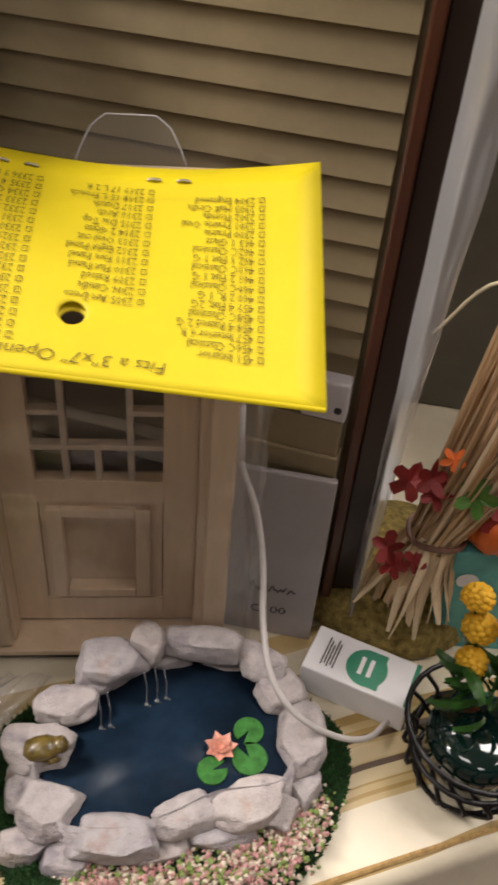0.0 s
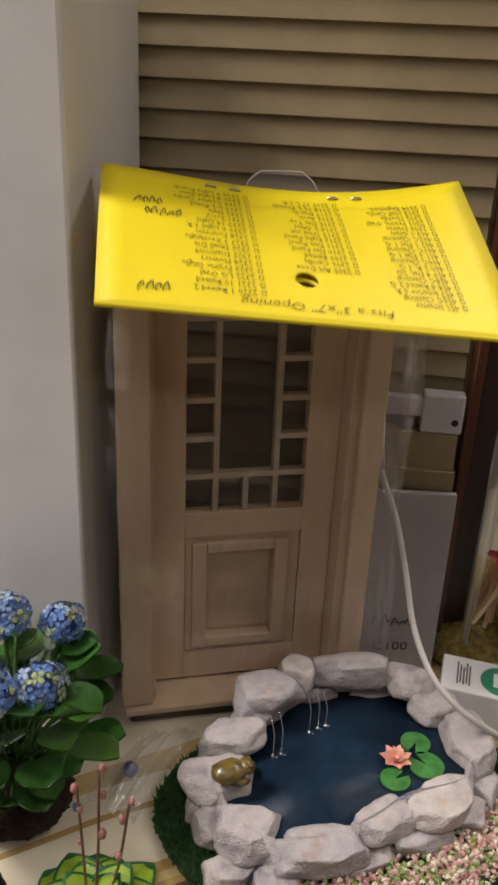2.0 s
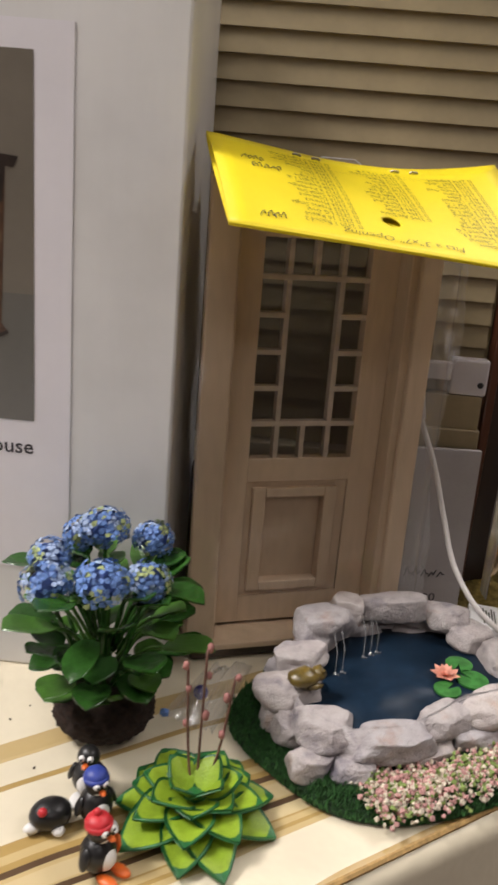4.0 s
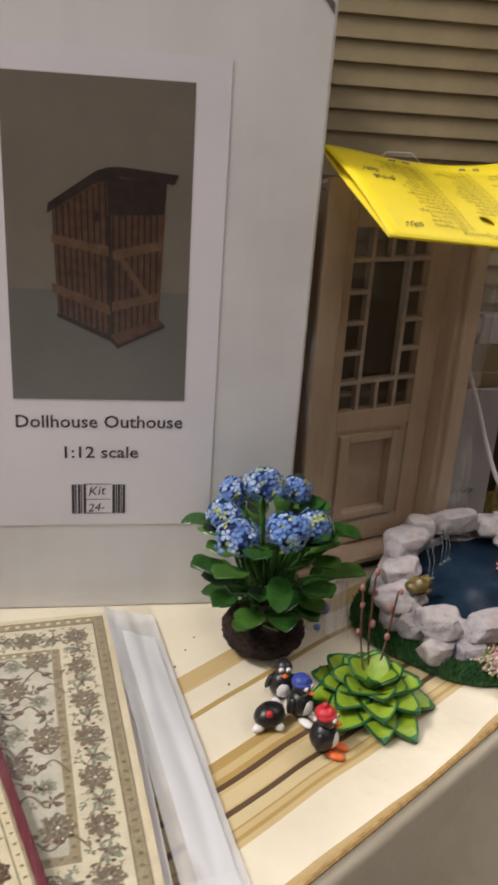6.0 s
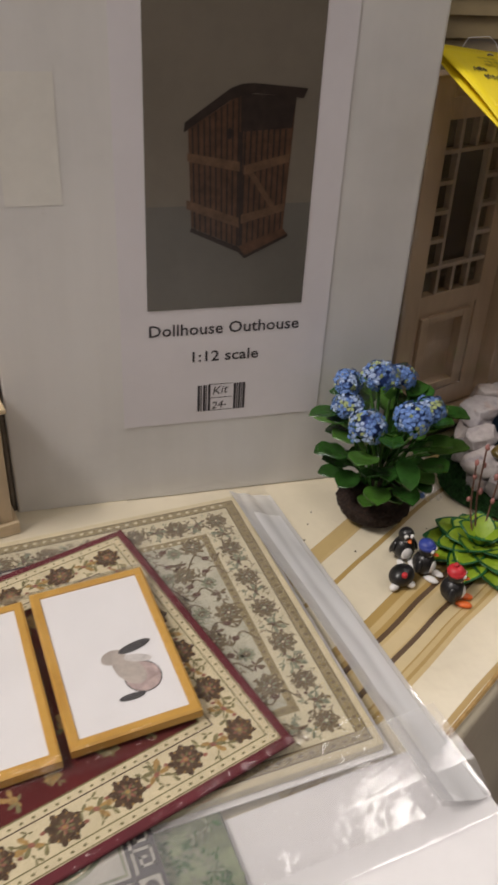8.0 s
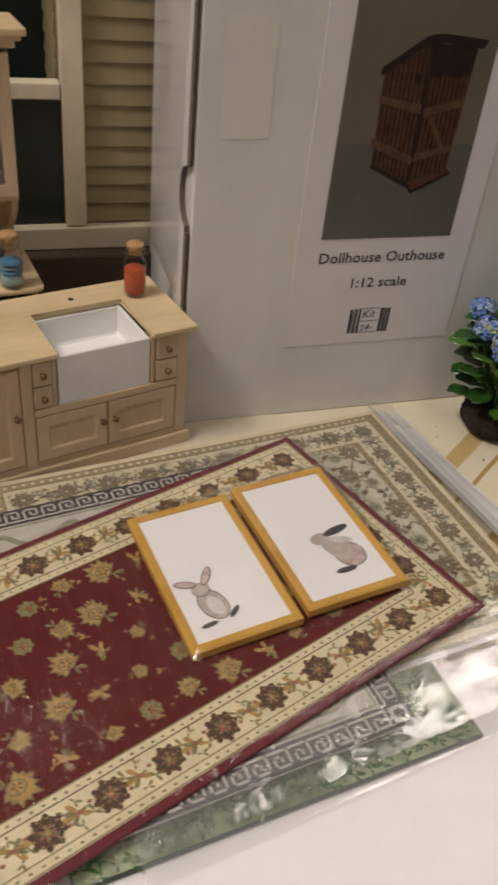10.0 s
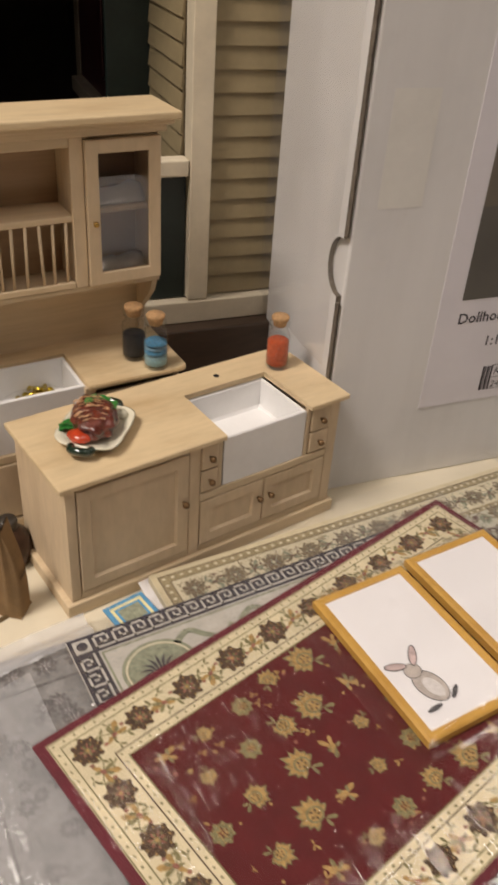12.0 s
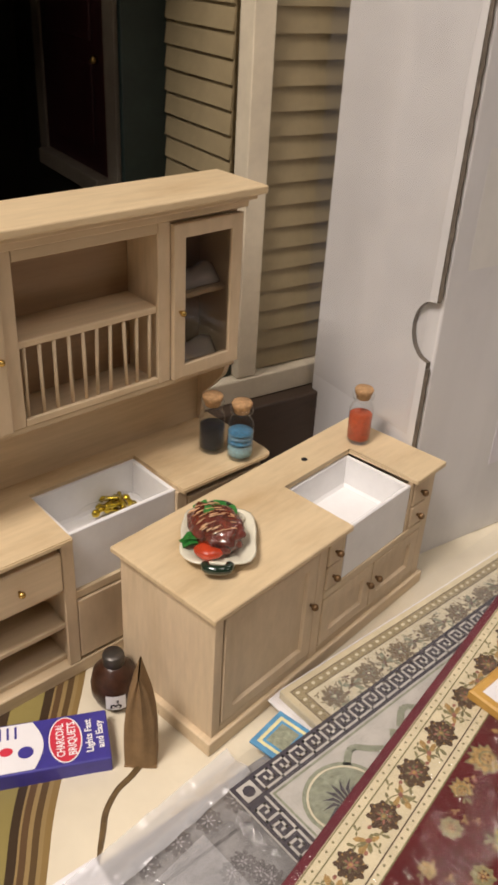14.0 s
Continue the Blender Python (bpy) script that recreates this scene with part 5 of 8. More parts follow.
    # water lily: pads and a coral flower
    for x, y, r, t in ((-0.0113, 0.1462, 0.0052, 0.3), (0.0010, 0.1525, 0.0062, 2.0), (-0.0006, 0.1630, 0.0054, 4.0)):
        bm = bmesh.new()
        p = L(x, y)
        out = [(p.x, p.y)] + [(p.x + r * math.cos(t + 0.25 + 5.78 * k / 20), p.y + r * math.sin(t + 0.25 + 5.78 * k / 20)) for k in range(21)]
        slab(bm, out, WZ + 0.0001, WZ + 0.0009)
        part("lily_pad", bm, "pad", root, "glossy green lily pad")
    bm = bmesh.new()
    p = L(-0.0095, 0.1545, WZ + 0.0014)
    for ring_n, r, up, ph in ((7, 0.0062, 0.25, 0.0), (6, 0.0046, 0.75, 0.4), (5, 0.0028, 1.3, 0.1)):
        for k in range(ring_n):
            a = ph + 2 * math.pi * k / ring_n
            d, s = Vector((math.cos(a), math.sin(a), up)).normalized(), Vector((-math.sin(a), math.cos(a), 0))
            q = [p, p + d * r * 0.55 + s * r * 0.32, p + d * r, p + d * r * 0.55 - s * r * 0.32, p + d * r * 0.5 + Vector((0, 0, -0.0006))]
            v = [bm.verts.new(w) for w in q]
            for f in ((0, 1, 4), (1, 2, 4), (2, 3, 4), (3, 0, 4)):
                bm.faces.new([v[i] for i in f])
    part("lily_flower", bm, "lily", root, "coral pink water lily")
    for x, y, h in ((-0.0526, 0.1564, 0.016), (-0.0496, 0.1576, 0.017), (-0.0387, 0.1680, 0.017), (-0.0353, 0.1701, 0.017), (-0.0322, 0.1717, 0.014)):
        bm = bmesh.new()
        p = L(x, y, WZ)
        tube(bm, [p, p + Vector((0.0003, 0.0006, h * 0.6)), p + Vector((-0.0006, 0.0030, h))], 0.00024, 6, 0, 0.00016)
        ball(bm, p + Vector((0, 0, 0.0003)), 0.0008, 2)
        ball(bm, p + Vector((0.0012, -0.0006, 0.0001)), 0.0005, 1)
        part("water_trickle", bm, "drip", root, "clear resin trickle", True)
    bm = bmesh.new()
    p = L(-0.0682, 0.1410, 0.0252)
    ball(bm, p, 0.0058, 2, 0, 0.25, 300, (1.15, 0.8, 0.62), Matrix.Rotation(0.1, 3, "Z"))
    ball(bm, p + Vector((0.0056, 0.0003, 0.0004)), 0.0030, 2, 0, 0.2, 300)
    for s in (-1, 1):
        ball(bm, p + Vector((0.0030, 0.0036 * s, -0.0020)), 0.0022, 1, 0, 0.2, 300, (1.6, 0.7, 0.6))
        ball(bm, p + Vector((0.0066, 0.0016 * s, 0.0024)), 0.0010, 1)
    part("ornament", bm, "frog", root, "olive brown glazed ornament on a stone", True)


pond()

# ---- loose film bag, tea carton and cable by the pond ----
def small_bag():
    def fn(u, v):
        a, b = Vector((-0.118, 0.150)).lerp(Vector((-0.100, 0.140)), u), Vector((-0.100, 0.180)).lerp(Vector((-0.080, 0.184)), u)
        p = a.lerp(b, v)
        k = noise.noise(Vector((u * 3.1, v * 4.3, 1.5)))
        return Vector((p.x, p.y, 0.0012 + 0.004 * math.sin(math.pi * u) * math.sin(math.pi * v) + 0.006 * abs(noise.noise(Vector((u * 6 + v * 0.6, v * 0.9, 4.5))))))
    ob = part("film_pouch", sheet(bmesh.new(), 24, 24, fn), "film_pouch", smooth=True)
    tagged(ob, "small crumpled clear film pouch lying on the cloth", "plastic pouch")
    part("violet_bead", ball(bmesh.new(), (-0.103, 0.162, 0.0040), 0.0029, 3), "carton_blue", ob, "dark violet bead")


small_bag()


def tea_carton():
    root = thing("small_carton", pose(0.0165, 0.1950, 0.0002, 0, 0, -18.5), "small white carton with a green round print, lying flat", "carton")
    part("carton", B(0, 0.0430, 0, 0.0220, 0, 0.0150, 0.0006), "paper", root)
    ink = bmesh.new()
    z = 0.0152
    flat(ink, disc(0.0235, 0.0105, 0.0082, 0.0088, 26), z)
    flat(ink, [(0.0235, 0.0020), (0.0300, 0.0020), (0.0300, 0.0192), (0.0235, 0.0192)], z + 0.00005)
    ink.faces.new([ink.verts.new(p) for p in ((0.0410, 0.0004, z), (0.0428, 0.0004, z), (0.0428, 0.0216, z), (0.0410, 0.0216, z))])
    ink.faces.new([ink.verts.new(p) for p in ((0.0432, 0.0006, 0.001), (0.0432, 0.0214, 0.001), (0.0432, 0.0214, 0.0146), (0.0432, 0.0006, 0.0146))])
    part("green_print", ink, "carton_green", root, "green disc and end flap")
    bars = bmesh.new()
    for k in range(5):
        flat(bars, [(0.0060 + 0.0012 * k, 0.004 + 0.001 * (k % 2)), (0.0067 + 0.0012 * k, 0.004 + 0.001 * (k % 2)), (0.0067 + 0.0012 * k, 0.018 - 0.0015 * (k % 3)), (0.0060 + 0.0012 * k, 0.018 - 0.0015 * (k % 3))], z)
    part("print_lines", bars, "photo_floor", root, "grey lines of small print")
    w = bmesh.new()
    for k in range(2):
        flat(w, [(0.0205 + 0.0036 * k, 0.0065), (0.0222 + 0.0036 * k, 0.0065), (0.0222 + 0.0036 * k, 0.0150), (0.0205 + 0.0036 * k, 0.0150)], z + 0.0001)
    part("white_print", w, "paper", root)


tea_carton()


def cable_lead():
    pts = [(-0.0160, 0.2119, 0.1180), (-0.0148, 0.2088, 0.1050), (-0.0073, 0.2050, 0.0850), (-0.0028, 0.1981, 0.0660), (-0.0003, 0.1861, 0.0500), (0.0042, 0.1725, 0.0400),
           (0.0118, 0.1647, 0.0330), (0.0228, 0.1625, 0.0250), (0.0362, 0.1668, 0.0140), (0.0456, 0.1740, 0.0070), (0.0529, 0.1850, 0.0030), (0.0600, 0.1930, 0.0022)]
    bm = bmesh.new()
    tube(bm, glide(pts, 6), 0.00115, 10)
    ob = part("cable", bm, "cable", smooth=True)
    tagged(ob, "thin white electric lead hanging over the pond rim", "cable")
    bm = bmesh.new()
    tube(bm, [(-0.0160, 0.2125, 0.124), (-0.0156, 0.2108, 0.114), (-0.0146, 0.2085, 0.1045)], 0.0017, 10)
    part("sleeve", bm, "cable", ob, "ribbed white strain relief", True)


cable_lead()


def junction():
    root = thing("white_power_box", pose(0.0010, 0.2335, 0.105, 0, 0, -10), "small white plastic power box in front of the siding", "power box")
    part("case", B(0.0030, 0.0190, -0.004, 0.003, 0.0055, 0.0215, 0.001), "plug", root)
    part("socket_hole", tube(bmesh.new(), [(0.0160, -0.0042, 0.0105), (0.0160, -0.0030, 0.0105)], 0.0014, 12), "black", root, "small dark round socket")
    part("bracket", B(-0.012, 0.0032, -0.003, 0.002, 0.0115, 0.0190, 0.0005), "plug", root)
    part("stand", B(-0.0165, 0.0180, -0.0035, 0.0030, -0.1046, 0.0053, 0.0005), "siding", root, "khaki painted block below the box")
    part("ledge", B(-0.0175, 0.0190, -0.0050, 0.0030, -0.0190, -0.0100, 0.0006), "siding", root, "khaki ledge across the block")


junction()


def foam_board():
    root = thing("foam_board", pose(-0.0190, 0.2215, 0.0, -2.0, 0, -4), "grey-white foam board with pen writing, leaning on the siding", "board")
    part("panel", B(0, 0.0390, 0, 0.003, 0.0002, 0.0870, 0.0004), "board", root)
    pen, rnd = bmesh.new(), random.Random(8)
    for z in (0.026,):
        for k in range(5):
            x, h = 0.012 + 0.0038 * k + rnd.uniform(-0.0008, 0.0008), rnd.uniform(0.0018, 0.0046)
            tube(pen, glide([(x, -0.0003, z + rnd.uniform(-0.0008, 0.0008)), (x + 0.0014, -0.0003, z + h), (x + 0.0022, -0.0003, z + rnd.uniform(0, 0.0012)), (x + 0.0034, -0.0003, z + rnd.uniform(0.0008, 0.0034))], 3), 0.00024, 5)
    letters(pen, "C100", 0.0060, lambda x, y: (0.0125 + x, -0.0003, 0.0125 + y + 0.06 * x), width=0.0150)
    part("pen_writing", pen, "ink", root, "pen strokes and a written code")


foam_board()

# ---- the wrapped panel and the autumn things beyond it ----
def wrapped_panel():
    root = thing("wrapped_panel", pose(0.0225, 0.2330, 0.0, 0, 0, -6), "dark stained wooden panel with a red-brown edge in clear film", "wooden panel")
    part("edge_strip", B(0.0, 0.0042, 0.0, 0.010, 0.0004, 0.42, 0.0008), "mahogany", root, "polished red-brown edge strip")
    part("panel", B(0.0044, 0.0150, 0.004, 0.0085, 0.0004, 0.42, 0.0006), "dark_panel", root)
    bm = bmesh.new()

    def fn(u, v):
        z = 0.004 + v * 0.40
        x = 0.0120 + u * (0.0026 + 0.046 * z) + 0.0010 * noise.noise(Vector((u * 2, z * 28, 4)))
        y = -0.002 - 0.005 * math.sin(u * 2.6) + 0.0015 * noise.noise(Vector((u * 4, z * 34, 9)))
        return Vector((x, y, z))
    sheet(bm, 14, 60, fn)
    part("film_wrap", bm, "film_cloudy", root, "wavy clear film", True)


wrapped_panel()


def grey_case():
    root = thing("grey_case", pose(0.0620, 0.4000, 0, 0, 0, -4), "tall dull grey-olive box with a fine seam", "box")
    part("case", B(0, 0.260, 0, 0.08, 0.0, 0.36, 0.0015), "grey_box", root)
    part("seam", B(0.052, 0.0532, -0.0006, 0.0004, 0.01, 0.355), "dark_panel", root, "dark seam")


grey_case()


def strip(bm, a, b, w, slot=0, bend=0.0, twist=0.0, n=6):
    """A tapering dry leaf strip from a to b."""
    a, b = Vector(a), Vector(b)
    d = (b - a).normalized()
    s = d.cross(Vector((0.3, -0.9, 0.2))).normalized()
    up = s.cross(d)
    prev = None
    for k in range(n + 1):
        t = k / n
        p = a.lerp(b, t) + up * bend * math.sin(math.pi * t)
        q = Matrix.Rotation(twist * t, 3, d) @ s
        ww = w * (0.35 + 0.65 * math.sin(math.pi * min(1, 0.15 + 0.8 * t)))
        row = [bm.verts.new(p - q * ww), bm.verts.new(p + up * w * 0.35), bm.verts.new(p + q * ww)]
        if prev:
            for i in range(2):
                bm.faces.new((prev[i], prev[i + 1], row[i + 1], row[i])).material_index = slot
        prev = row


def autumn_bundle():
    root = thing("corn_stalk_bundle", pose(0.0575, 0.2340, 0), "bundle of dry corn stalks with red leaves on a mossy base", "autumn decoration")
    bm = bmesh.new()
    lathe(bm, [(0.036, 0.0003), (0.038, 0.003), (0.036, 0.009), (0.024, 0.014), (0.004, 0.016)], 40)
    for v in bm.verts:
        v.co += Vector((0, 0, 0.002 * noise.noise(v.co * 160))) if v.co.z > 0.001 else Vector()
    part("moss_base", bm, "moss", root, "ochre moss base", True, Matrix.Translation((-0.004, 0.024, 0)) @ Matrix.Diagonal((1.12, 1.20, 1.25, 1)))
    rnd = random.Random(5)
    verts, faces = [], []
    for _ in range(2600):
        a, r = rnd.uniform(0, 6.283), 0.038 * math.sqrt(rnd.random())
        z = 0.004 + 0.012 * (1 - (r / 0.038) ** 2)
        n0 = len(verts)
        p = Vector((r * math.cos(a), r * math.sin(a), z))
        d = Vector((rnd.gauss(0, 1), rnd.gauss(0, 1), abs(rnd.gauss(0, 0.8)))).normalized() * rnd.uniform(0.001, 0.0028)
        s = d.cross(Vector((0, 0, 1))).normalized() * 0.0003
        verts += [p - s, p + s, p + d]
        faces.append((n0, n0 + 1, n0 + 2))
    me = bpy.data.meshes.new("moss_fibres")
    me.from_pydata([tuple(v) for v in verts], [], faces)
    me.materials.append(M["moss"])
    ob = new("moss_fibres", me)
    ob.parent = root
    ob.matrix_basis = Matrix.Translation((-0.004, 0.024, 0)) @ Matrix.Diagonal((1.12, 1.20, 1.25, 1))
    tagged(ob, kind="stuff")
    top = Vector((0.021, -0.006, 0.152))
    waist = Vector((0.004, -0.004, 0.062))

    def husk(a, b, w, bend, key):
        bm = bmesh.new()
        strip(bm, a, b, w, 0, bend, rnd.uniform(-1.4, 1.4))
        part("husk_strip", bm, key, root)
    for k in range(110):
        a = 2 * math.pi * k / 110 + rnd.uniform(-0.1, 0.1)
        j = rnd.uniform(0.75, 1.1)
        w0 = waist + Vector((0.0090 * math.cos(a) * j, 0.0090 * math.sin(a) * j, rnd.uniform(-0.006, 0.006)))
        t0 = top + Vector((0.0150 * math.cos(a) * j, 0.0150 * math.sin(a) * j, rnd.uniform(-0.03, 0.012)))
        husk(w0, t0, rnd.uniform(0.0006, 0.0015), rnd.uniform(-0.002, 0.003), rnd.choice(("straw", "straw", "straw_pale", "straw_dark")))
    for k in range(30):
        a = 2 * math.pi * k / 30 + rnd.uniform(-0.12, 0.12)
        j = rnd.uniform(0.55, 1.25)
        w0 = waist + Vector((0.0080 * math.cos(a), 0.0080 * math.sin(a), rnd.uniform(-0.006, 0.002)))
        b0 = Vector((0.020 * math.cos(a) * j, -0.006 + 0.017 * math.sin(a) * j, 0.0140 + 0.016 * rnd.random()))
        husk(w0, b0, rnd.uniform(0.0016, 0.0036), rnd.uniform(-0.006, 0.003), rnd.choice(("straw", "straw_pale", "straw_pale", "straw_dark")))
    part("stalk_core", tube(bmesh.new(), [(0.0, -0.002, 0.012), waist, top], 0.0065, 10, 0, 0.010), "straw_dark", root, "dry tan corn stalk core", True)
    tie = bmesh.new()
    tube(tie, [waist + Vector((0.0108 * math.cos(a), 0.0108 * math.sin(a), 0.001 * math.sin(3 * a))) for a in (2 * math.pi * k / 20 for k in range(21))], 0.0012, 6)
    part("binding_wire", tie, "stem", root)
    for n_leaf, (c, key, r) in enumerate((((-0.014, -0.012, 0.058), "leaf_red", 0.0075), ((-0.011, -0.014, 0.051), "leaf_red", 0.0065), ((-0.004, -0.015, 0.055), "leaf_red", 0.0055), ((-0.013, -0.014, 0.094), "leaf_red", 0.0085), ((-0.006, -0.016, 0.098), "leaf_red", 0.0070), ((-0.003, -0.014, 0.090), "leaf_red", 0.0065), ((0.010, -0.018, 0.094), "leaf_light", 0.0080), ((0.000, -0.013, 0.105), "pumpkin", 0.0050), ((0.024, -0.012, 0.078), "leaf_red", 0.0085))):
        bm = bmesh.new()
        ax = Vector((rnd.uniform(-0.4, 0.4), -0.8, 0.6)).normalized()
        rot = ax.to_track_quat("Z", "Y").to_matrix()
        pts = []
        for k in range(20):
            a = 2 * math.pi * k / 20
            q = r * (0.48 + 0.52 * abs(math.cos(2.5 * a)) ** 1.3) * rnd.uniform(0.85, 1.1)
            pts.append(Vector(c) + rot @ Vector((q * math.cos(a), q * math.sin(a), 0.35 * q * math.sin(2 * a + n_leaf))))
        cv = bm.verts.new(Vector(c) + rot @ Vector((0, 0, -0.001)))
        vs = [bm.verts.new(p) for p in pts]
        for k in range(20):
            bm.faces.new((cv, vs[k], vs[(k + 1) % 20]))
        part("fabric_leaf", bm, key, root, {"leaf_red": "red fabric maple leaf", "leaf_light": "green fabric leaf", "pumpkin": "orange fabric leaf"}[key])
    for a, b, c in (((0.030, -0.020, 0.168), (0.000, -0.010, 0.172), (-0.016, -0.004, 0.148)), ((0.030, -0.015, 0.180), (0.012, -0.010, 0.178), (0.004, -0.008, 0.163))):
        part("dry_twig", tube(bmesh.new(), glide([a, b, c], 6), 0.0009, 6, 0, 0.0005), "rug_cream", root, "pale dry twig", True)


autumn_bundle()


def yellow_scrap():
    bm = bmesh.new()
    slab(bm, disc(0, 0, 0.0065, 0.0045, 12), 0.0, 0.0008)
    ob = part("fallen_leaf", bm, "marigold", m=pose(0.0355, 0.2400, 0.0150, 8, -6, 20))
    tagged(ob, "small yellow paper leaf lying on moss", "leaf")


yellow_scrap()


def toy_pumpkin():
    root = thing("toy_pumpkin", pose(0.0850, 0.2330, 0.058), "small orange ribbed pumpkin on a teal card", "pumpkin")
    bm = bmesh.new()
    for k in range(9):
        a = 2 * math.pi * k / 9
        ball(bm, (0.0075 * math.cos(a), 0.0075 * math.sin(a), 0.011), 0.0105, 2, 0, 0.03, 100, (0.75, 0.75, 1.0))
    part("ribs", bm, "pumpkin", root, "", True)
    part("stalk", tube(bmesh.new(), [(0, 0, 0.018), (0.001, 0, 0.024), (0.004, 0, 0.027)], 0.0018, 6, 0, 0.0012), "stem", root)


def teal_card():
    root = thing("teal_gift_box", pose(0.0700, 0.2240, 0, 0, 0, 4), "teal card box with small white and pink print", "box")
    part("carton", B(0, 0.045, 0.001, 0.034, 0.0002, 0.0575, 0.0006), "teal", root)
    pr = bmesh.new()
    pr.faces.new([pr.verts.new((x, 0.0006, z)) for x, z in disc(0.0075, 0.042, 0.0045, 0.004)])
    part("white_print", pr, "paper", root)


teal_card()
toy_pumpkin()


def white_stand():
    root = thing("white_card_stand", pose(0.0385, 0.3070, 0, 0, 0, -6), "white glossy card propped on the table", "card")
    part("card", B(0.0, 0.018, 0.0, 0.0008, 0.0003, 0.034), "white_light", root, m=pose(0, 0, 0.0003, -62, 0, 0))


white_stand()


def flower_basket():
    root = thing("wire_basket", pose(0.0800, 0.1700, 0), "black scrolled wire basket holding a green pot of marigolds", "flower basket")
    R0, R1, H = 0.018, 0.026, 0.030
    for z, r in ((0.0012, R0), (0.016, 0.0220), (H, R1)):
        bm = bmesh.new()
        tube(bm, [(r * math.cos(a), r * math.sin(a), z) for a in (2 * math.pi * k / 28 for k in range(29))], 0.0011, 6)
        part("wire_ring", bm, "wire", root, "", True)
    for k in range(16):
        a = 2 * math.pi * k / 16
        c, s = math.cos(a), math.sin(a)
        bm = bmesh.new()
        tube(bm, glide([(R0 * c, R0 * s, 0.0012), (0.0235 * math.cos(a + 0.25), 0.0235 * math.sin(a + 0.25), 0.010), (0.0205 * math.cos(a - 0.15), 0.0205 * math.sin(a - 0.15), 0.020), (R1 * c, R1 * s, H)], 4), 0.0009, 5)
        part("wire_scroll", bm, "wire", root, "", True)
    pot = bmesh.new()
    lathe(pot, [(0.012, 0.0022), (0.015, 0.006), (0.0175, 0.018), (0.017, 0.026), (0.013, 0.028)], 24)
    part("glass_pot", pot, "bottle_green", root, "dark green glass pot", True)
    rnd = random.Random(8)
    for x, y, z, r in ((-0.005, 0.020, 0.057, 0.0066), (-0.008, 0.024, 0.068, 0.0060), (-0.006, 0.013, 0.047, 0.0062), (0.008, 0.008, 0.054, 0.0064), (0.006, 0.018, 0.070, 0.0064), (0.014, 0.012, 0.062, 0.0064)):
        bm = bmesh.new()
        for k in range(46):
            t = math.acos(1 - 1.5 * (k + 0.5) / 46)
            a = k * 2.39996
            d = Vector((math.sin(t) * math.cos(a), math.sin(t) * math.sin(a), math.cos(t)))
            ball(bm, Vector((x, y, z)) + d * r * 0.72, r * 0.33, 1, 0, 0.3, 500, (1, 1, 0.6))
        part("marigold", bm, "marigold", root, "golden yellow marigold", True)
        part("stem", tube(bmesh.new(), [(x * 0.3, y * 0.3, 0.034), (x, y, z - r * 0.4)], 0.0008, 5), "leaf", root)
    bm = bmesh.new()
    for k in range(26):
        a = rnd.uniform(0, 6.283)
        p = Vector((rnd.gauss(0, 0.006), rnd.gauss(0.008, 0.006), rnd.uniform(0.034, 0.05)))
        strip(bm, p, p + Vector((0.014 * math.cos(a), 0.014 * math.sin(a), rnd.uniform(-0.002, 0.010))), 0.0024, 0, 0.002)
    part("foliage", bm, "leaf", root, "dark green leaves")


flower_basket()

# ---- plants and figurines in front of the box ----
def leaf_blade(bm, base, tip, width, fold=0.18, slot=0, edge_slot=None, edge=0.0, blunt=0.6, curl=0.0, wave=0.0, thick=0.0006):
    """A cupped leaf with a midrib; it can have a band of another colour along its edge."""
    base, tip = Vector(base), Vector(tip)
    d = tip - base
    n = d.length
    d.normalize()
    s = d.cross(Vector((0, 0, 1)))
    s = s.normalized() if s.length > 1e-6 else Vector((1, 0, 0))
    up = s.cross(d).normalized()
    prev = None
    K = 9
    first, last = [], []
    for k in range(K + 1):
        t = k / K
        w = width * (math.sin(math.pi * t ** blunt) ** (0.75 if blunt < 1 else 0.42) if 0 < t < 1 else 0.03)
        w = max(w, width * 0.04)
        mid = base + d * n * t + up * (-curl * (t ** 2) * n)
        e = min(w * 0.75, edge)
        row = []
        for x in (-w, -w + e, 0, w - e, w):
            row.append(mid + s * x + up * (abs(x) * fold * 2 + wave * math.sin(t * 9 + (x > 0))))
        top = [bm.verts.new(p) for p in row]
        bot = [bm.verts.new(p - up * thick) for p in row]
        if prev:
            for i in range(4):
                sl = edge_slot if edge_slot is not None and (i in (0, 3) or k == K) else slot
                bm.faces.new((prev[0][i], prev[0][i + 1], top[i + 1], top[i])).material_index = sl
                bm.faces.new((prev[1][i + 1], prev[1][i], bot[i], bot[i + 1])).material_index = sl
            for i, j in ((0, 0), (4, 4)):
                bm.faces.new((prev[0][i], top[i], bot[i], prev[1][i])).material_index = edge_slot if edge_slot is not None else slot
        prev = (top, bot)
    return bm


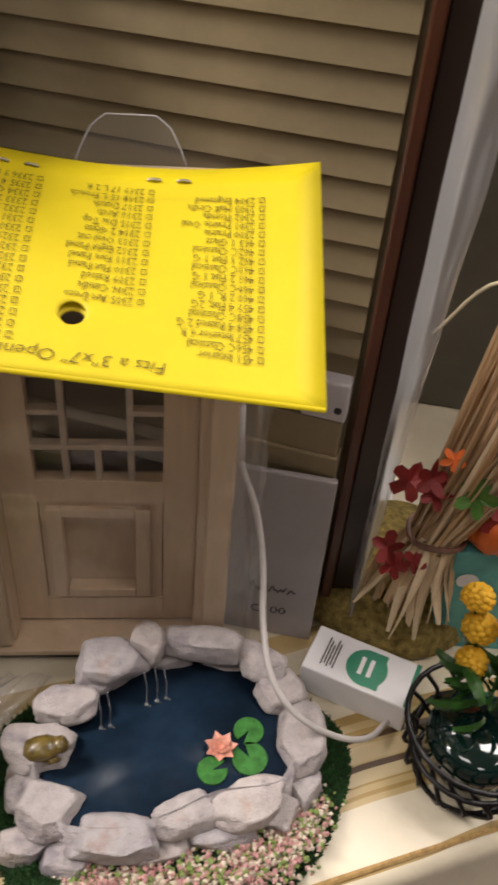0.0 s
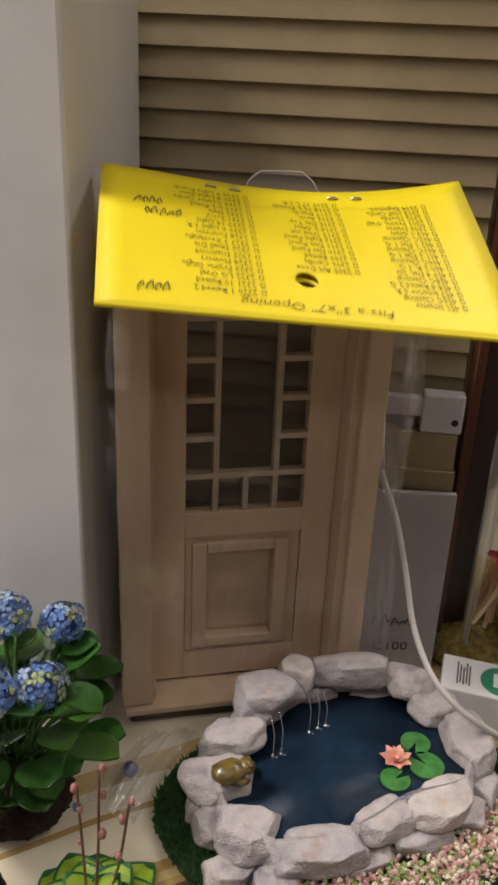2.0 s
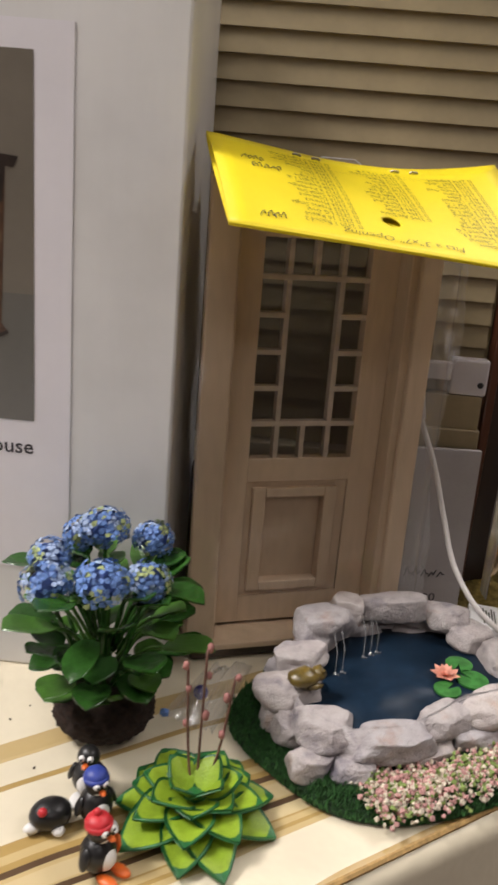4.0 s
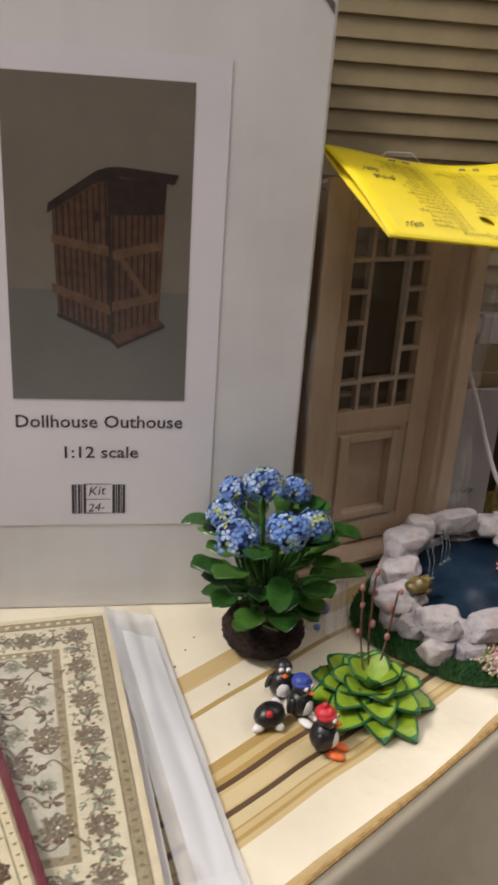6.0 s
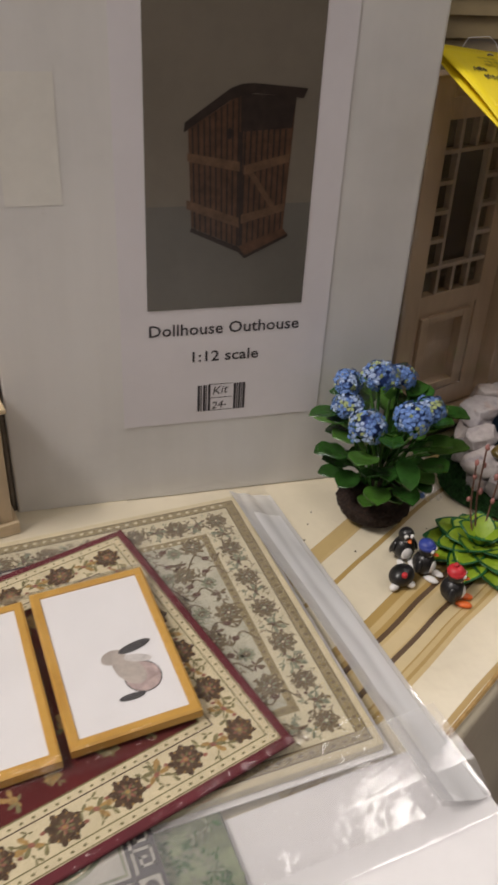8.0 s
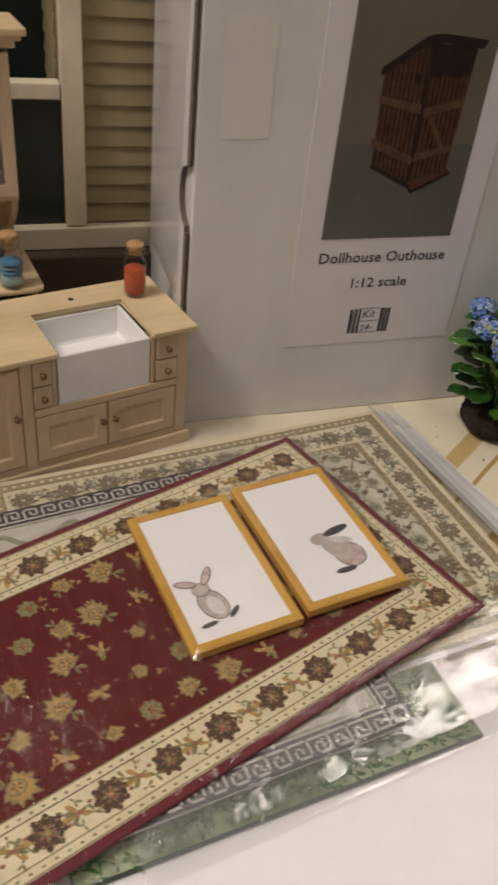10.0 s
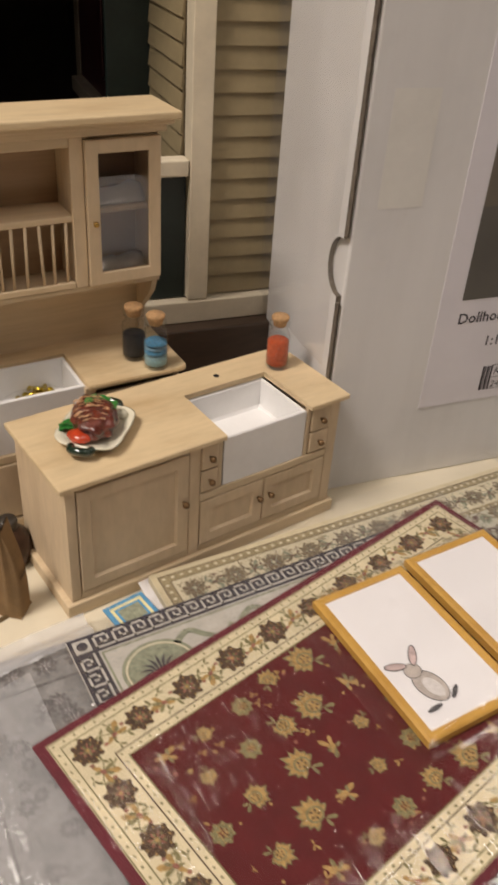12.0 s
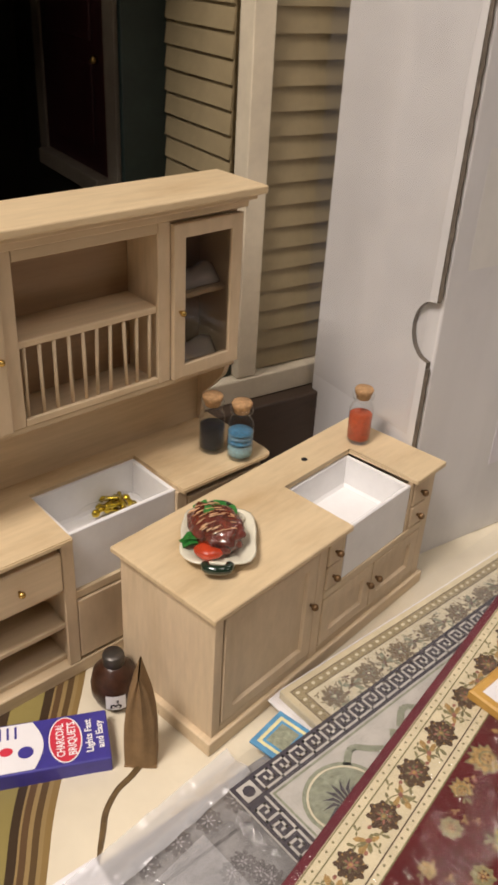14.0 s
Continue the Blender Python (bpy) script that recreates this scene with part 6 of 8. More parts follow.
def hydrangea():
    C = Vector((-0.139, 0.147, 0))
    root = thing("hydrangea_plant", pose(C.x, C.y, 0), "miniature blue hydrangea with glossy leaves in a round clod of soil", "potted plant")
    bm = ball(bmesh.new(), (0, 0, 0.0098), 0.0180, 5, 0, 0.08, 420, (1.0, 1.0, 0.60))
    for v in bm.verts:
        v.co += v.co.normalized() * (0.0007 * noise.noise(v.co * 700) + 0.0004 * noise.noise(v.co * 1700))
        v.co.z = max(v.co.z, 0.0003)
    part("soil_clod", bm, "soil", root, "dark brown soil clod", True)
    rnd = random.Random(21)
    heads = ((-0.0190, -0.0120, 0.0640, 0.0084), (-0.0010, -0.0195, 0.0690, 0.0082), (0.0130, -0.0130, 0.0660, 0.0076), (-0.0200, 0.0040, 0.0665, 0.0070), (-0.0020, 0.0080, 0.0760, 0.0080), (0.0150, 0.0140, 0.0690, 0.0070), (-0.0105, 0.0200, 0.0680, 0.0066))
    for x, y, z, r in heads:
        c = Vector((x, y, z))
        petals_bm = bmesh.new()
        N = 46
        for k in range(N):
            t = math.acos(1 - 1.70 * (k + 0.5) / N)
            a = k * 2.39996 + rnd.uniform(-0.25, 0.25)
            d = Vector((math.sin(t) * math.cos(a), math.sin(t) * math.sin(a), math.cos(t) * 0.80))
            p = c + d * r * rnd.uniform(0.86, 1.06)
            lean = (d + Vector((rnd.uniform(-0.35, 0.35), rnd.uniform(-0.35, 0.35), rnd.uniform(-0.2, 0.35)))).normalized()
            rot = lean.to_track_quat("Z", "Y").to_matrix() @ Matrix.Rotation(rnd.uniform(0, 1.6), 3, "Z")
            sl = 0 if rnd.random() < 0.66 else (1 if rnd.random() < 0.70 else 2)
            q = r * rnd.uniform(0.28, 0.36)
            for m in range(4):
                b = math.pi / 2 * m
                pts = [Vector((0, 0, 0)), Vector((q * 0.62 * math.cos(b - 0.62), q * 0.62 * math.sin(b - 0.62), q * 0.30)), Vector((q * 0.98 * math.cos(b - 0.25), q * 0.98 * math.sin(b - 0.25), q * 0.16)), Vector((q * 0.98 * math.cos(b + 0.25), q * 0.98 * math.sin(b + 0.25), q * 0.16)), Vector((q * 0.62 * math.cos(b + 0.62), q * 0.62 * math.sin(b + 0.62), q * 0.30))]
                f = petals_bm.faces.new([petals_bm.verts.new(p + rot @ w) for w in pts])
                f.material_index = sl if m != 2 else (2 if rnd.random() < 0.18 else sl)
        # dark core: the shade between the florets is put into its colour
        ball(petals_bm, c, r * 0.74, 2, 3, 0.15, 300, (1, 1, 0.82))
        part("flower_head", petals_bm, ["petal_blue", "petal_pale", "petal_green", "petal_shade"], root, "round blue flower head with pale green florets")
        part("stem", tube(bmesh.new(), glide([(x * 0.2, y * 0.2, 0.016), (x * 0.55, y * 0.55, z * 0.55), (x * 0.95, y * 0.95, z - r * 0.6)], 4), 0.0008, 6), "leaf", root)
    tiers = ((10, 0.0235, 0.0235, 0.002, 0.0050), (12, 0.0310, 0.0320, 0.008, 0.0058), (12, 0.0345, 0.0410, 0.016, 0.0060), (11, 0.0335, 0.0500, 0.026, 0.0056), (11, 0.0290, 0.0590, 0.036, 0.0052), (7, 0.0330, 0.0630, 0.040, 0.0048))
    for ti, (n, reach, z1, z0, w) in enumerate(tiers):
        for k in range(n):
            a = 2 * math.pi * (k + 0.5 * (ti % 2)) / n + rnd.uniform(-0.28, 0.28)
            rr = reach * rnd.uniform(0.78, 1.12)
            b0 = Vector((0.004 * math.cos(a), 0.004 * math.sin(a), 0.016 + z0 * 0.5))
            mid = Vector((rr * 0.58 * math.cos(a), rr * 0.58 * math.sin(a), z1 - 0.001))
            tip = Vector((rr * math.cos(a + rnd.uniform(-0.15, 0.15)), rr * math.sin(a), z1 + rnd.uniform(-0.003, 0.006)))
            bm = bmesh.new()
            tube(bm, glide([b0, b0.lerp(mid, 0.6) + Vector((0, 0, 0.003)), mid], 3), 0.0007, 5)
            leaf_blade(bm, mid, tip + (tip - mid) * 0.10, w * rnd.uniform(0.92, 1.22), 0.14, 0, None, 0.0, 1.18, rnd.uniform(-0.25, 0.30), 0.0003)
            part("leaf", bm, "leaf" if rnd.random() < 0.62 else "leaf_light", root, "", True)
    for x, y, r in ((-0.034, 0.004, 0.0006), (-0.041, -0.006, 0.0007), (-0.028, 0.012, 0.0005), (0.026, -0.062, 0.0007), (-0.022, -0.022, 0.0008), (-0.050, 0.006, 0.0005), (0.020, -0.020, 0.0007)):
        part("soil_crumb", ball(bmesh.new(), (x, y, r * 0.5), r * 0.65, 1, 0, 0.5, 900), "soil", root, "", False)
    bits = bmesh.new()
    ball(bits, (0.021, -0.010, 0.0135), 0.0018, 1, 0, 0.4, 500)
    part("fallen_floret", bits, "petal_blue", root)


hydrangea()


def hosta():
    C = Vector((-0.1085, 0.1015, 0))
    root = thing("hosta_plant", pose(C.x, C.y, 0), "miniature hosta with lime leaves edged in dark green and pink buds", "miniature plant")
    rnd = random.Random(33)
    part("clay_base", lathe(bmesh.new(), [(0.011, 0.0003), (0.012, 0.002), (0.008, 0.006), (0.003, 0.010)], 20), "hosta_edge", root, "", True)
    for n, r0, r1, z0, z1, w, ph in ((9, 0.003, 0.0262, 0.0050, 0.0055, 0.0090, 0.2), (8, 0.003, 0.0215, 0.0075, 0.0115, 0.0082, 0.55), (7, 0.0025, 0.0155, 0.0085, 0.0155, 0.0074, 0.1), (4, 0.002, 0.0090, 0.0095, 0.0195, 0.0060, 0.7)):
        for k in range(n):
            a = ph + 2 * math.pi * k / n + rnd.uniform(-0.12, 0.12)
            rr = r1 * rnd.uniform(0.92, 1.08)
            bm = bmesh.new()
            leaf_blade(bm, (r0 * math.cos(a), r0 * math.sin(a), z0), (rr * math.cos(a), rr * math.sin(a), z1 + rnd.uniform(-0.001, 0.001)), w * rnd.uniform(0.9, 1.1), 0.13, 0, 1, 0.0011, 0.80, 0.12, 0.0, 0.0009)
            part("leaf", bm, ["hosta", "hosta_edge"], root, "", True)
    for x, y, h in ((-0.004, 0.010, 0.050), (0.002, 0.012, 0.054), (0.011, 0.008, 0.047)):
        bm = bmesh.new()
        line = glide([(x * 0.3, y * 0.3, 0.008), (x * 0.7, y * 0.8, h * 0.5), (x, y, h)], 6)
        tube(bm, line, 0.00045, 5)
        part("flower_stem", bm, "stem", root, "", True)
        for k in (0, 2, 5):
            p = line[-1 - k] + Vector((rnd.uniform(-0.0012, 0.0012), rnd.uniform(-0.0012, 0.0012), 0))
            part("bud", ball(bmesh.new(), p, rnd.uniform(0.0013, 0.0018), 1, 0, 0.2, 400, (0.8, 0.8, 1.3)), "bud", root, "dusty pink flower bud", True)


hosta()


def figurine(x, y, yaw, label, cap=None, lie=0.0, k=1.0):
    """A small clay bird figure: one plain mesh."""
    bm = bmesh.new()
    ball(bm, (0, 0, 0.0072), 0.0062, 3, 0, 0.0, 1, (1, 0.95, 1.1))
    ball(bm, (0, -0.0024, 0.0068), 0.0047, 3, 1, 0.0, 1, (0.85, 0.9, 1.05))
    ball(bm, (0, -0.0004, 0.0162), 0.0042, 3, 0)
    ball(bm, (0, -0.0016, 0.0146), 0.0031, 2, 1, 0.0, 1, (1.0, 0.9, 0.7))
    for s in (-1, 1):
        ball(bm, (0.0016 * s, -0.0040, 0.0176), 0.00125, 2, 1)
        ball(bm, (0.0016 * s, -0.0050, 0.0177), 0.00062, 1, 0)
        ball(bm, (0.0062 * s, 0.0, 0.0085), 0.0030, 2, 0, 0.0, 1, (0.42, 0.7, 1.35), Matrix.Rotation(-0.35 * s, 3, "Y"))
        ball(bm, (0.0030 * s, -0.0068, 0.0014), 0.0027, 2, 2 if cap == "red" else 1, 0.0, 1, (0.85, 1.6, 0.50))
    ball(bm, (0, -0.0052, 0.0155), 0.0013, 2, 2, 0.0, 1, (0.9, 1.5, 0.6))
    mats = ["black", "white", "orange"]
    if cap in ("blue", "red"):
        ball(bm, (0, 0.0004, 0.0188), 0.0043, 3, 3, 0.0, 1, (1, 1, 0.72))
        lathe(bm, [(0.0041, 0.0172), (0.0046, 0.0178), (0.0046, 0.0188), (0.0040, 0.0194)], 20, (0, 0, 0), 3)
        if cap == "red":
            ball(bm, (0, 0.0008, 0.0224), 0.0014, 2, 3)
        mats.append(cap)
    if cap == "red":
        ball(bm, (0.0052, -0.0028, 0.0078), 0.0022, 2, 2, 0.0, 1, (0.5, 0.9, 2.2), Matrix.Rotation(0.2, 3, "X"))
    for v in bm.verts:
        v.co *= k
    ob = part("bird_figurine", bm, mats, smooth=True, m=pose(x, y, 0.0001, 0, 0, yaw) @ pose(0, 0, 0, lie, 0, 0))
    return tagged(ob, label, "figurine", "clay birds beside the plant")


figurine(-0.1422, 0.1138, -12, "black and white clay bird figurine with orange wing tips", None, 0, 0.88)
figurine(-0.1392, 0.1015, 28, "black and white clay bird figurine in a blue cap", "blue", 0, 0.88)
figurine(-0.1372, 0.0822, 50, "black and white clay bird figurine in a red bobble cap", "red", 0, 0.90)


def third_bird():
    bm = bmesh.new()
    ball(bm, (0, 0, 0.0045), 0.0048, 3, 0, 0.05, 200, (1.25, 1.0, 0.9))
    ball(bm, (-0.0052, -0.0008, 0.0020), 0.0022, 2, 1, 0.0, 1, (1.2, 0.8, 0.7))
    ball(bm, (0.0010, -0.0040, 0.0020), 0.0020, 2, 1, 0.0, 1, (0.9, 1.1, 0.7))
    ball(bm, (-0.0030, -0.0030, 0.0083), 0.0013, 2, 2)
    ob = part("bird_figurine", bm, ["black", "white", "red"], smooth=True, m=pose(-0.1525, 0.0990, 0.0, 0, 0, 20) @ Matrix.Scale(1.12, 4))
    tagged(ob, "small crouching black clay bird figurine", "figurine", "clay birds beside the plant")


third_bird()

# ---- kitchen furniture ----
def knob(parent, x, y, z, key="bronze", r=0.0016, lab="small bronze knob"):
    bm = bmesh.new()
    ball(bm, (x, y - 0.0022, z), r, 2)
    tube(bm, [(x, y, z), (x, y - 0.0018, z)], r * 0.45, 8)
    part("knob", bm, key, parent, lab, True)


def ring_faces(bm, a, b):
    for k in range(4):
        bm.faces.new((a[k], a[(k + 1) % 4], b[(k + 1) % 4], b[k]))


def rect_verts(bm, x0, x1, z0, z1, y):
    return [bm.verts.new(p) for p in ((x0, y, z0), (x1, y, z0), (x1, y, z1), (x0, y, z1))]


def framed_panel(bm, x0, x1, z0, z1, y, rail=0.0055, depth=0.0022):
    """A cabinet door in one piece: flat rails round a sunk panel with a sloping step; the front face is y."""
    c = 0.0003
    back = rect_verts(bm, x0, x1, z0, z1, y + depth)
    side = rect_verts(bm, x0, x1, z0, z1, y + c)
    rim = rect_verts(bm, x0 + c, x1 - c, z0 + c, z1 - c, y)
    inner = rect_verts(bm, x0 + rail, x1 - rail, z0 + rail, z1 - rail, y)
    step = rect_verts(bm, x0 + rail + 0.0008, x1 - rail - 0.0008, z0 + rail + 0.0008, z1 - rail - 0.0008, y + 0.0013)
    bm.faces.new(back[::-1])
    for a, b in ((back, side), (side, rim), (rim, inner), (inner, step)):
        ring_faces(bm, a, b)
    bm.faces.new(step)
    return bm


def open_frame(bm, x0, x1, z0, z1, y0, y1, r):
    """A window-like frame in one piece with an opening through it."""
    c = 0.0003
    loops = [rect_verts(bm, x0, x1, z0, z1, y1), rect_verts(bm, x0, x1, z0, z1, y0 + c), rect_verts(bm, x0 + c, x1 - c, z0 + c, z1 - c, y0),
             rect_verts(bm, x0 + r - c, x1 - r + c, z0 + r - c, z1 - r + c, y0), rect_verts(bm, x0 + r, x1 - r, z0 + r, z1 - r, y0 + c), rect_verts(bm, x0 + r, x1 - r, z0 + r, z1 - r, y1)]
    for a, b in zip(loops, loops[1:] + loops[:1]):
        ring_faces(bm, a, b)
    return bm


def boards(name, rows, material, root, bevel=0.0003):
    """Each board is a part of its own."""
    for r in rows:
        part(name, B(*r, bevel, 1), material, root)


def sink_tub(x0, x1, y0, y1, z0, z1, t=0.0018):
    """A tub in one piece: outer wall, rounded lip, sloping inside and floor."""
    bm = bmesh.new()
    c, r = 0.0005, 0.0012

    def loop(d, z):
        return [bm.verts.new(p) for p in ((x0 + d, y0 + d, z), (x1 - d, y0 + d, z), (x1 - d, y1 - d, z), (x0 + d, y1 - d, z))]
    loops = [loop(0, z0), loop(0, z1 - c), loop(c, z1), loop(t - c, z1), loop(t, z1 - c), loop(t + 0.0004, z0 + 0.0105 + r), loop(t + 0.0004 + r, z0 + 0.0105)]
    bm.faces.new(loops[0][::-1])
    for a, b in zip(loops, loops[1:]):
        ring_faces(bm, a, b)
    bm.faces.new(loops[-1])
    return bm


def island():
    root = thing("sink_island", pose(-0.4488, 0.1808, 0.0008, 0, 0, 4.4), "unpainted wooden kitchen island with white apron sink", "kitchen island")
    W, D, H, T = 0.1458, 0.0550, 0.0695, 0.0026
    sx0, sx1 = 0.0770, 0.1228
    sy0, sy1 = 0.0042, 0.0370
    top = slab(bmesh.new(), [(0, 0), (sx0, 0), (sx0, sy1), (sx1, sy1), (sx1, 0), (W, 0), (W, D), (0, D)], H - T, H)
    bmesh.ops.bevel(top, geom=[e for e in top.edges], offset=0.0004, segments=1, affect="EDGES")
    part("worktop", top, "plywood", root, "pale plywood worktop with sink cut-out")
    part("tap_hole", tube(bmesh.new(), [(0.1000, 0.0445, H - 0.001), (0.1000, 0.0445, H + 0.0002)], 0.0014, 14), "black", root, "dark round tap hole")
    b0, b1, f, bk = 0.0030, W - 0.0030, 0.0040, D - 0.002
    boards("side_panel", ((b0, b0 + 0.003, f, bk, 0.007, H - T), (b1 - 0.003, b1, f, bk, 0.007, H - T)), "basswood_up", root)
    boards("back_panel", ((b0 + 0.003, b1 - 0.003, bk - 0.002, bk, 0.007, H - T),), "basswood_up", root)
    boards("bottom_board", ((b0 + 0.003, b1 - 0.003, f + 0.006, bk - 0.002, 0.007, 0.010),), "basswood", root)
    boards("divider", [(x, x + 0.0018, f + 0.0024, bk - 0.002, 0.010, 0.0403) for x in (0.0655, 0.1240)], "basswood_up", root)
    boards("stile", ((b0, 0.0075, f - 0.0012, f + 0.001, 0.007, H - T), (0.0600, 0.0655, f - 0.0012, f + 0.001, 0.007, H - T), (0.0745, 0.0768, f - 0.0012, f + 0.001, 0.0407, H - T),
                     (sx1 + 0.0002, sx1 + 0.0024, f - 0.0012, f + 0.001, 0.0407, H - T), (0.1370, b1, f - 0.0012, f + 0.001, 0.007, H - T)), "basswood_up", root)
    boards("rail", ((0.0657, 0.1368, f - 0.0016, f + 0.001, 0.0365, 0.0405), (0.0077, 0.0598, f - 0.0012, f + 0.001, 0.0645, H - T), (0.0077, 0.0598, f - 0.0012, f + 0.001, 0.007, 0.0105), (0.0657, 0.1368, f - 0.0012, f + 0.001, 0.007, 0.0105)), "basswood", root)
    part("plinth", B(0.0004, W - 0.0004, 0.0012, D - 0.0006, 0.0, 0.0068, 0.0006), "basswood", root)
    for x0, x1, z0, z1, kx, kz in ((0.0080, 0.0595, 0.0110, 0.0640, 0.0570, 0.0395), (0.0660, 0.1005, 0.0110, 0.0360, 0.0978, 0.0262), (0.1012, 0.1365, 0.0110, 0.0360, 0.1042, 0.0262)):
        d = part("cabinet_door", framed_panel(bmesh.new(), x0, x1, z0, z1, f - 0.0016), "basswood_up", root)
        knob(d, kx, f - 0.0016, kz)
    for x0, x1 in ((0.0658, 0.0742), (0.1258, 0.1368)):
        for z0, z1 in ((0.0412, 0.0525), (0.0532, 0.0655)):
            d = part("drawer", B(x0, x1, f - 0.0018, f + 0.012, z0, z1, 0.0004, 1), "basswood_up", root)
            knob(d, (x0 + x1) / 2, f - 0.0018, (z0 + z1) / 2)
    part("apron_sink", sink_tub(sx0 + 0.0004, sx1 - 0.0004, sy0 - 0.0012, sy1 + 0.001, 0.0407, H - 0.0034), "white_sink", root, "white apron sink")


island()


def hutch():
    root = thing("kitchen_hutch", pose(-0.5095, 0.2495, 0.0008, 0, 0, -1.2), "unpainted wooden kitchen dresser with plate rack, glazed doors and sink", "kitchen dresser")
    W, H = 0.1480, 0.1835
    zc = 0.0718
    bk = 0.0430
    part("plinth", B(0.002, W - 0.002, -0.0006, bk, 0.0, 0.0066, 0.0006), "basswood", root)
    x1, x2, x3, x4 = 0.0030, 0.0475, 0.0985, W - 0.0030
    boards("side_panel", [(x, x + 0.003, 0.0017, bk - 0.002, 0.0066, zc - 0.0024) for x in (x1, x2 - 0.003, x3, x4 - 0.003)], "basswood_up", root)
    boards("back_panel", ((x1, x4, bk - 0.002, bk, 0.0066, zc - 0.0024),), "basswood_up", root)
    boards("bottom_board", ((x1 + 0.003, x2 - 0.003, 0.004, bk - 0.002, 0.0066, 0.0092), (x3 + 0.003, x4 - 0.003, 0.004, bk - 0.002, 0.0066, 0.0092)), "basswood", root)
    boards("shelf", ((x1 + 0.003, x2 - 0.003, 0.002, bk - 0.002, 0.0255, 0.0278), (x1 + 0.003, x2 - 0.003, 0.002, bk - 0.002, 0.0440, 0.0462)), "basswood", root)
    boards("rail", ((x2 + 0.0012, x3 - 0.0012, 0.0006, 0.004, 0.0385, 0.0425),), "basswood", root)
    boards("stile", ((x2 - 0.004, x2 + 0.0012, -0.0003, 0.0015, 0.0066, zc - 0.0024), (x3 - 0.0012, x3 + 0.004, -0.0003, 0.0015, 0.0066, zc - 0.0024)), "basswood_up", root)
    d = part("drawer", B(x1 + 0.0035, x2 - 0.0045, -0.0010, 0.012, 0.0475, 0.0655, 0.0005, 1), "basswood", root)
    knob(d, (x1 + x2) / 2, -0.0010, 0.0565, "brass", 0.0014, "small brass knob")
    part("plain_door", B(x2 + 0.0015, x3 - 0.0015, -0.0002, 0.0020, 0.0080, 0.0380, 0.0004, 1), "basswood_up", root)
    for a, b, z1 in ((x3 + 0.0045, x4 - 0.0008, 0.0655),):
        d = part("cabinet_door", framed_panel(bmesh.new(), a, b, 0.0100, z1, -0.0008), "basswood_up", root)
        knob(d, b - 0.0025, -0.0008, z1 * 0.7)
    top = slab(bmesh.new(), [(0, -0.003), (x2, -0.003), (x2, 0.0315), (x3, 0.0315), (x3, -0.003), (W - 0.004, -0.003), (W - 0.001, -0.002), (W, 0.001), (W, bk), (0, bk)], zc - 0.0024, zc)
    bmesh.ops.bevel(top, geom=[e for e in top.edges], offset=0.0005, segments=2, affect="EDGES")
    part("worktop", top, "plywood", root, "pale plywood worktop with rounded edge")
    part("apron_sink", sink_tub(x2 + 0.0003, x3 - 0.0003, 0.0020, 0.0318, 0.0427, zc - 0.0018), "white_sink", root, "white apron sink")
    fy = 0.0203
    z0, z1 = 0.1094, 0.1742
    u1, u2, u3, u4 = 0.0050, 0.0425, 0.1050, W - 0.0050
    boards("upper_side", [(x, x + 0.0028, fy + 0.0012, bk - 0.0018, z0, z1) for x in (u1, u2 - 0.0012, u3 - 0.0012, u4 - 0.0028)], "basswood_up", root)
    boards("upper_bottom", ((u1, u4, fy - 0.0006, bk - 0.0018, z0 - 0.0024, z0),), "basswood", root)
    boards("upper_top", ((u1, u4, fy + 0.0012, bk - 0.0018, z1 - 0.0022, z1),), "basswood", root)
    boards("upper_shelf", [(u2 + 0.0018, u3 - 0.0014, fy + 0.0006, bk - 0.0018, 0.1390, 0.1417)] + [(a, b, fy + 0.004, bk - 0.0018, 0.1400, 0.1422) for a, b in ((u1 + 0.0028, u2 - 0.0012), (u3 + 0.0018, u4 - 0.0028))], "basswood", root)
    boards("upper_stile", ((u2 - 0.0035, u2 + 0.0022, fy - 0.0010, fy + 0.001, z0, z1), (u3 - 0.0022, u3 + 0.0035, fy - 0.0010, fy + 0.001, z0, z1)), "basswood_up", root)
    boards("upper_rail", ((u2 + 0.0024, u3 - 0.0024, fy - 0.0010, fy + 0.001, 0.1702, z1), (u2 + 0.0024, u3 - 0.0024, fy - 0.0010, fy + 0.001, z0, 0.1122)), "basswood", root)
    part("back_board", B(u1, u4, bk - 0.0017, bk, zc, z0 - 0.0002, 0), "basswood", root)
    part("back_board", B(u1, u4, bk - 0.0017, bk, z0, z1, 0), "shadow_wood", root, "back board behind the rack, its shade in the colour")
    for s in (0, 1):
        x = u1 if s == 0 else u4 - 0.0026
        side = bmesh.new()
        pts = [(fy + 0.002, z0 - 0.0024), (fy + 0.004, 0.1007), (fy + 0.010, 0.0937), (fy + 0.017, 0.0867), (fy + 0.019, zc), (bk - 0.0018, zc), (bk - 0.0018, z0 - 0.0024)]
        lo, hi = [side.verts.new((x, y, z)) for y, z in pts], [side.verts.new((x + 0.0026, y, z)) for y, z in pts]
        side.faces.new(lo), side.faces.new(hi[::-1])
        for i in range(len(pts)):
            side.faces.new((lo[i], hi[i], hi[(i + 1) % len(pts)], lo[(i + 1) % len(pts)]))
        part("side_bracket", side, "basswood_up", root)
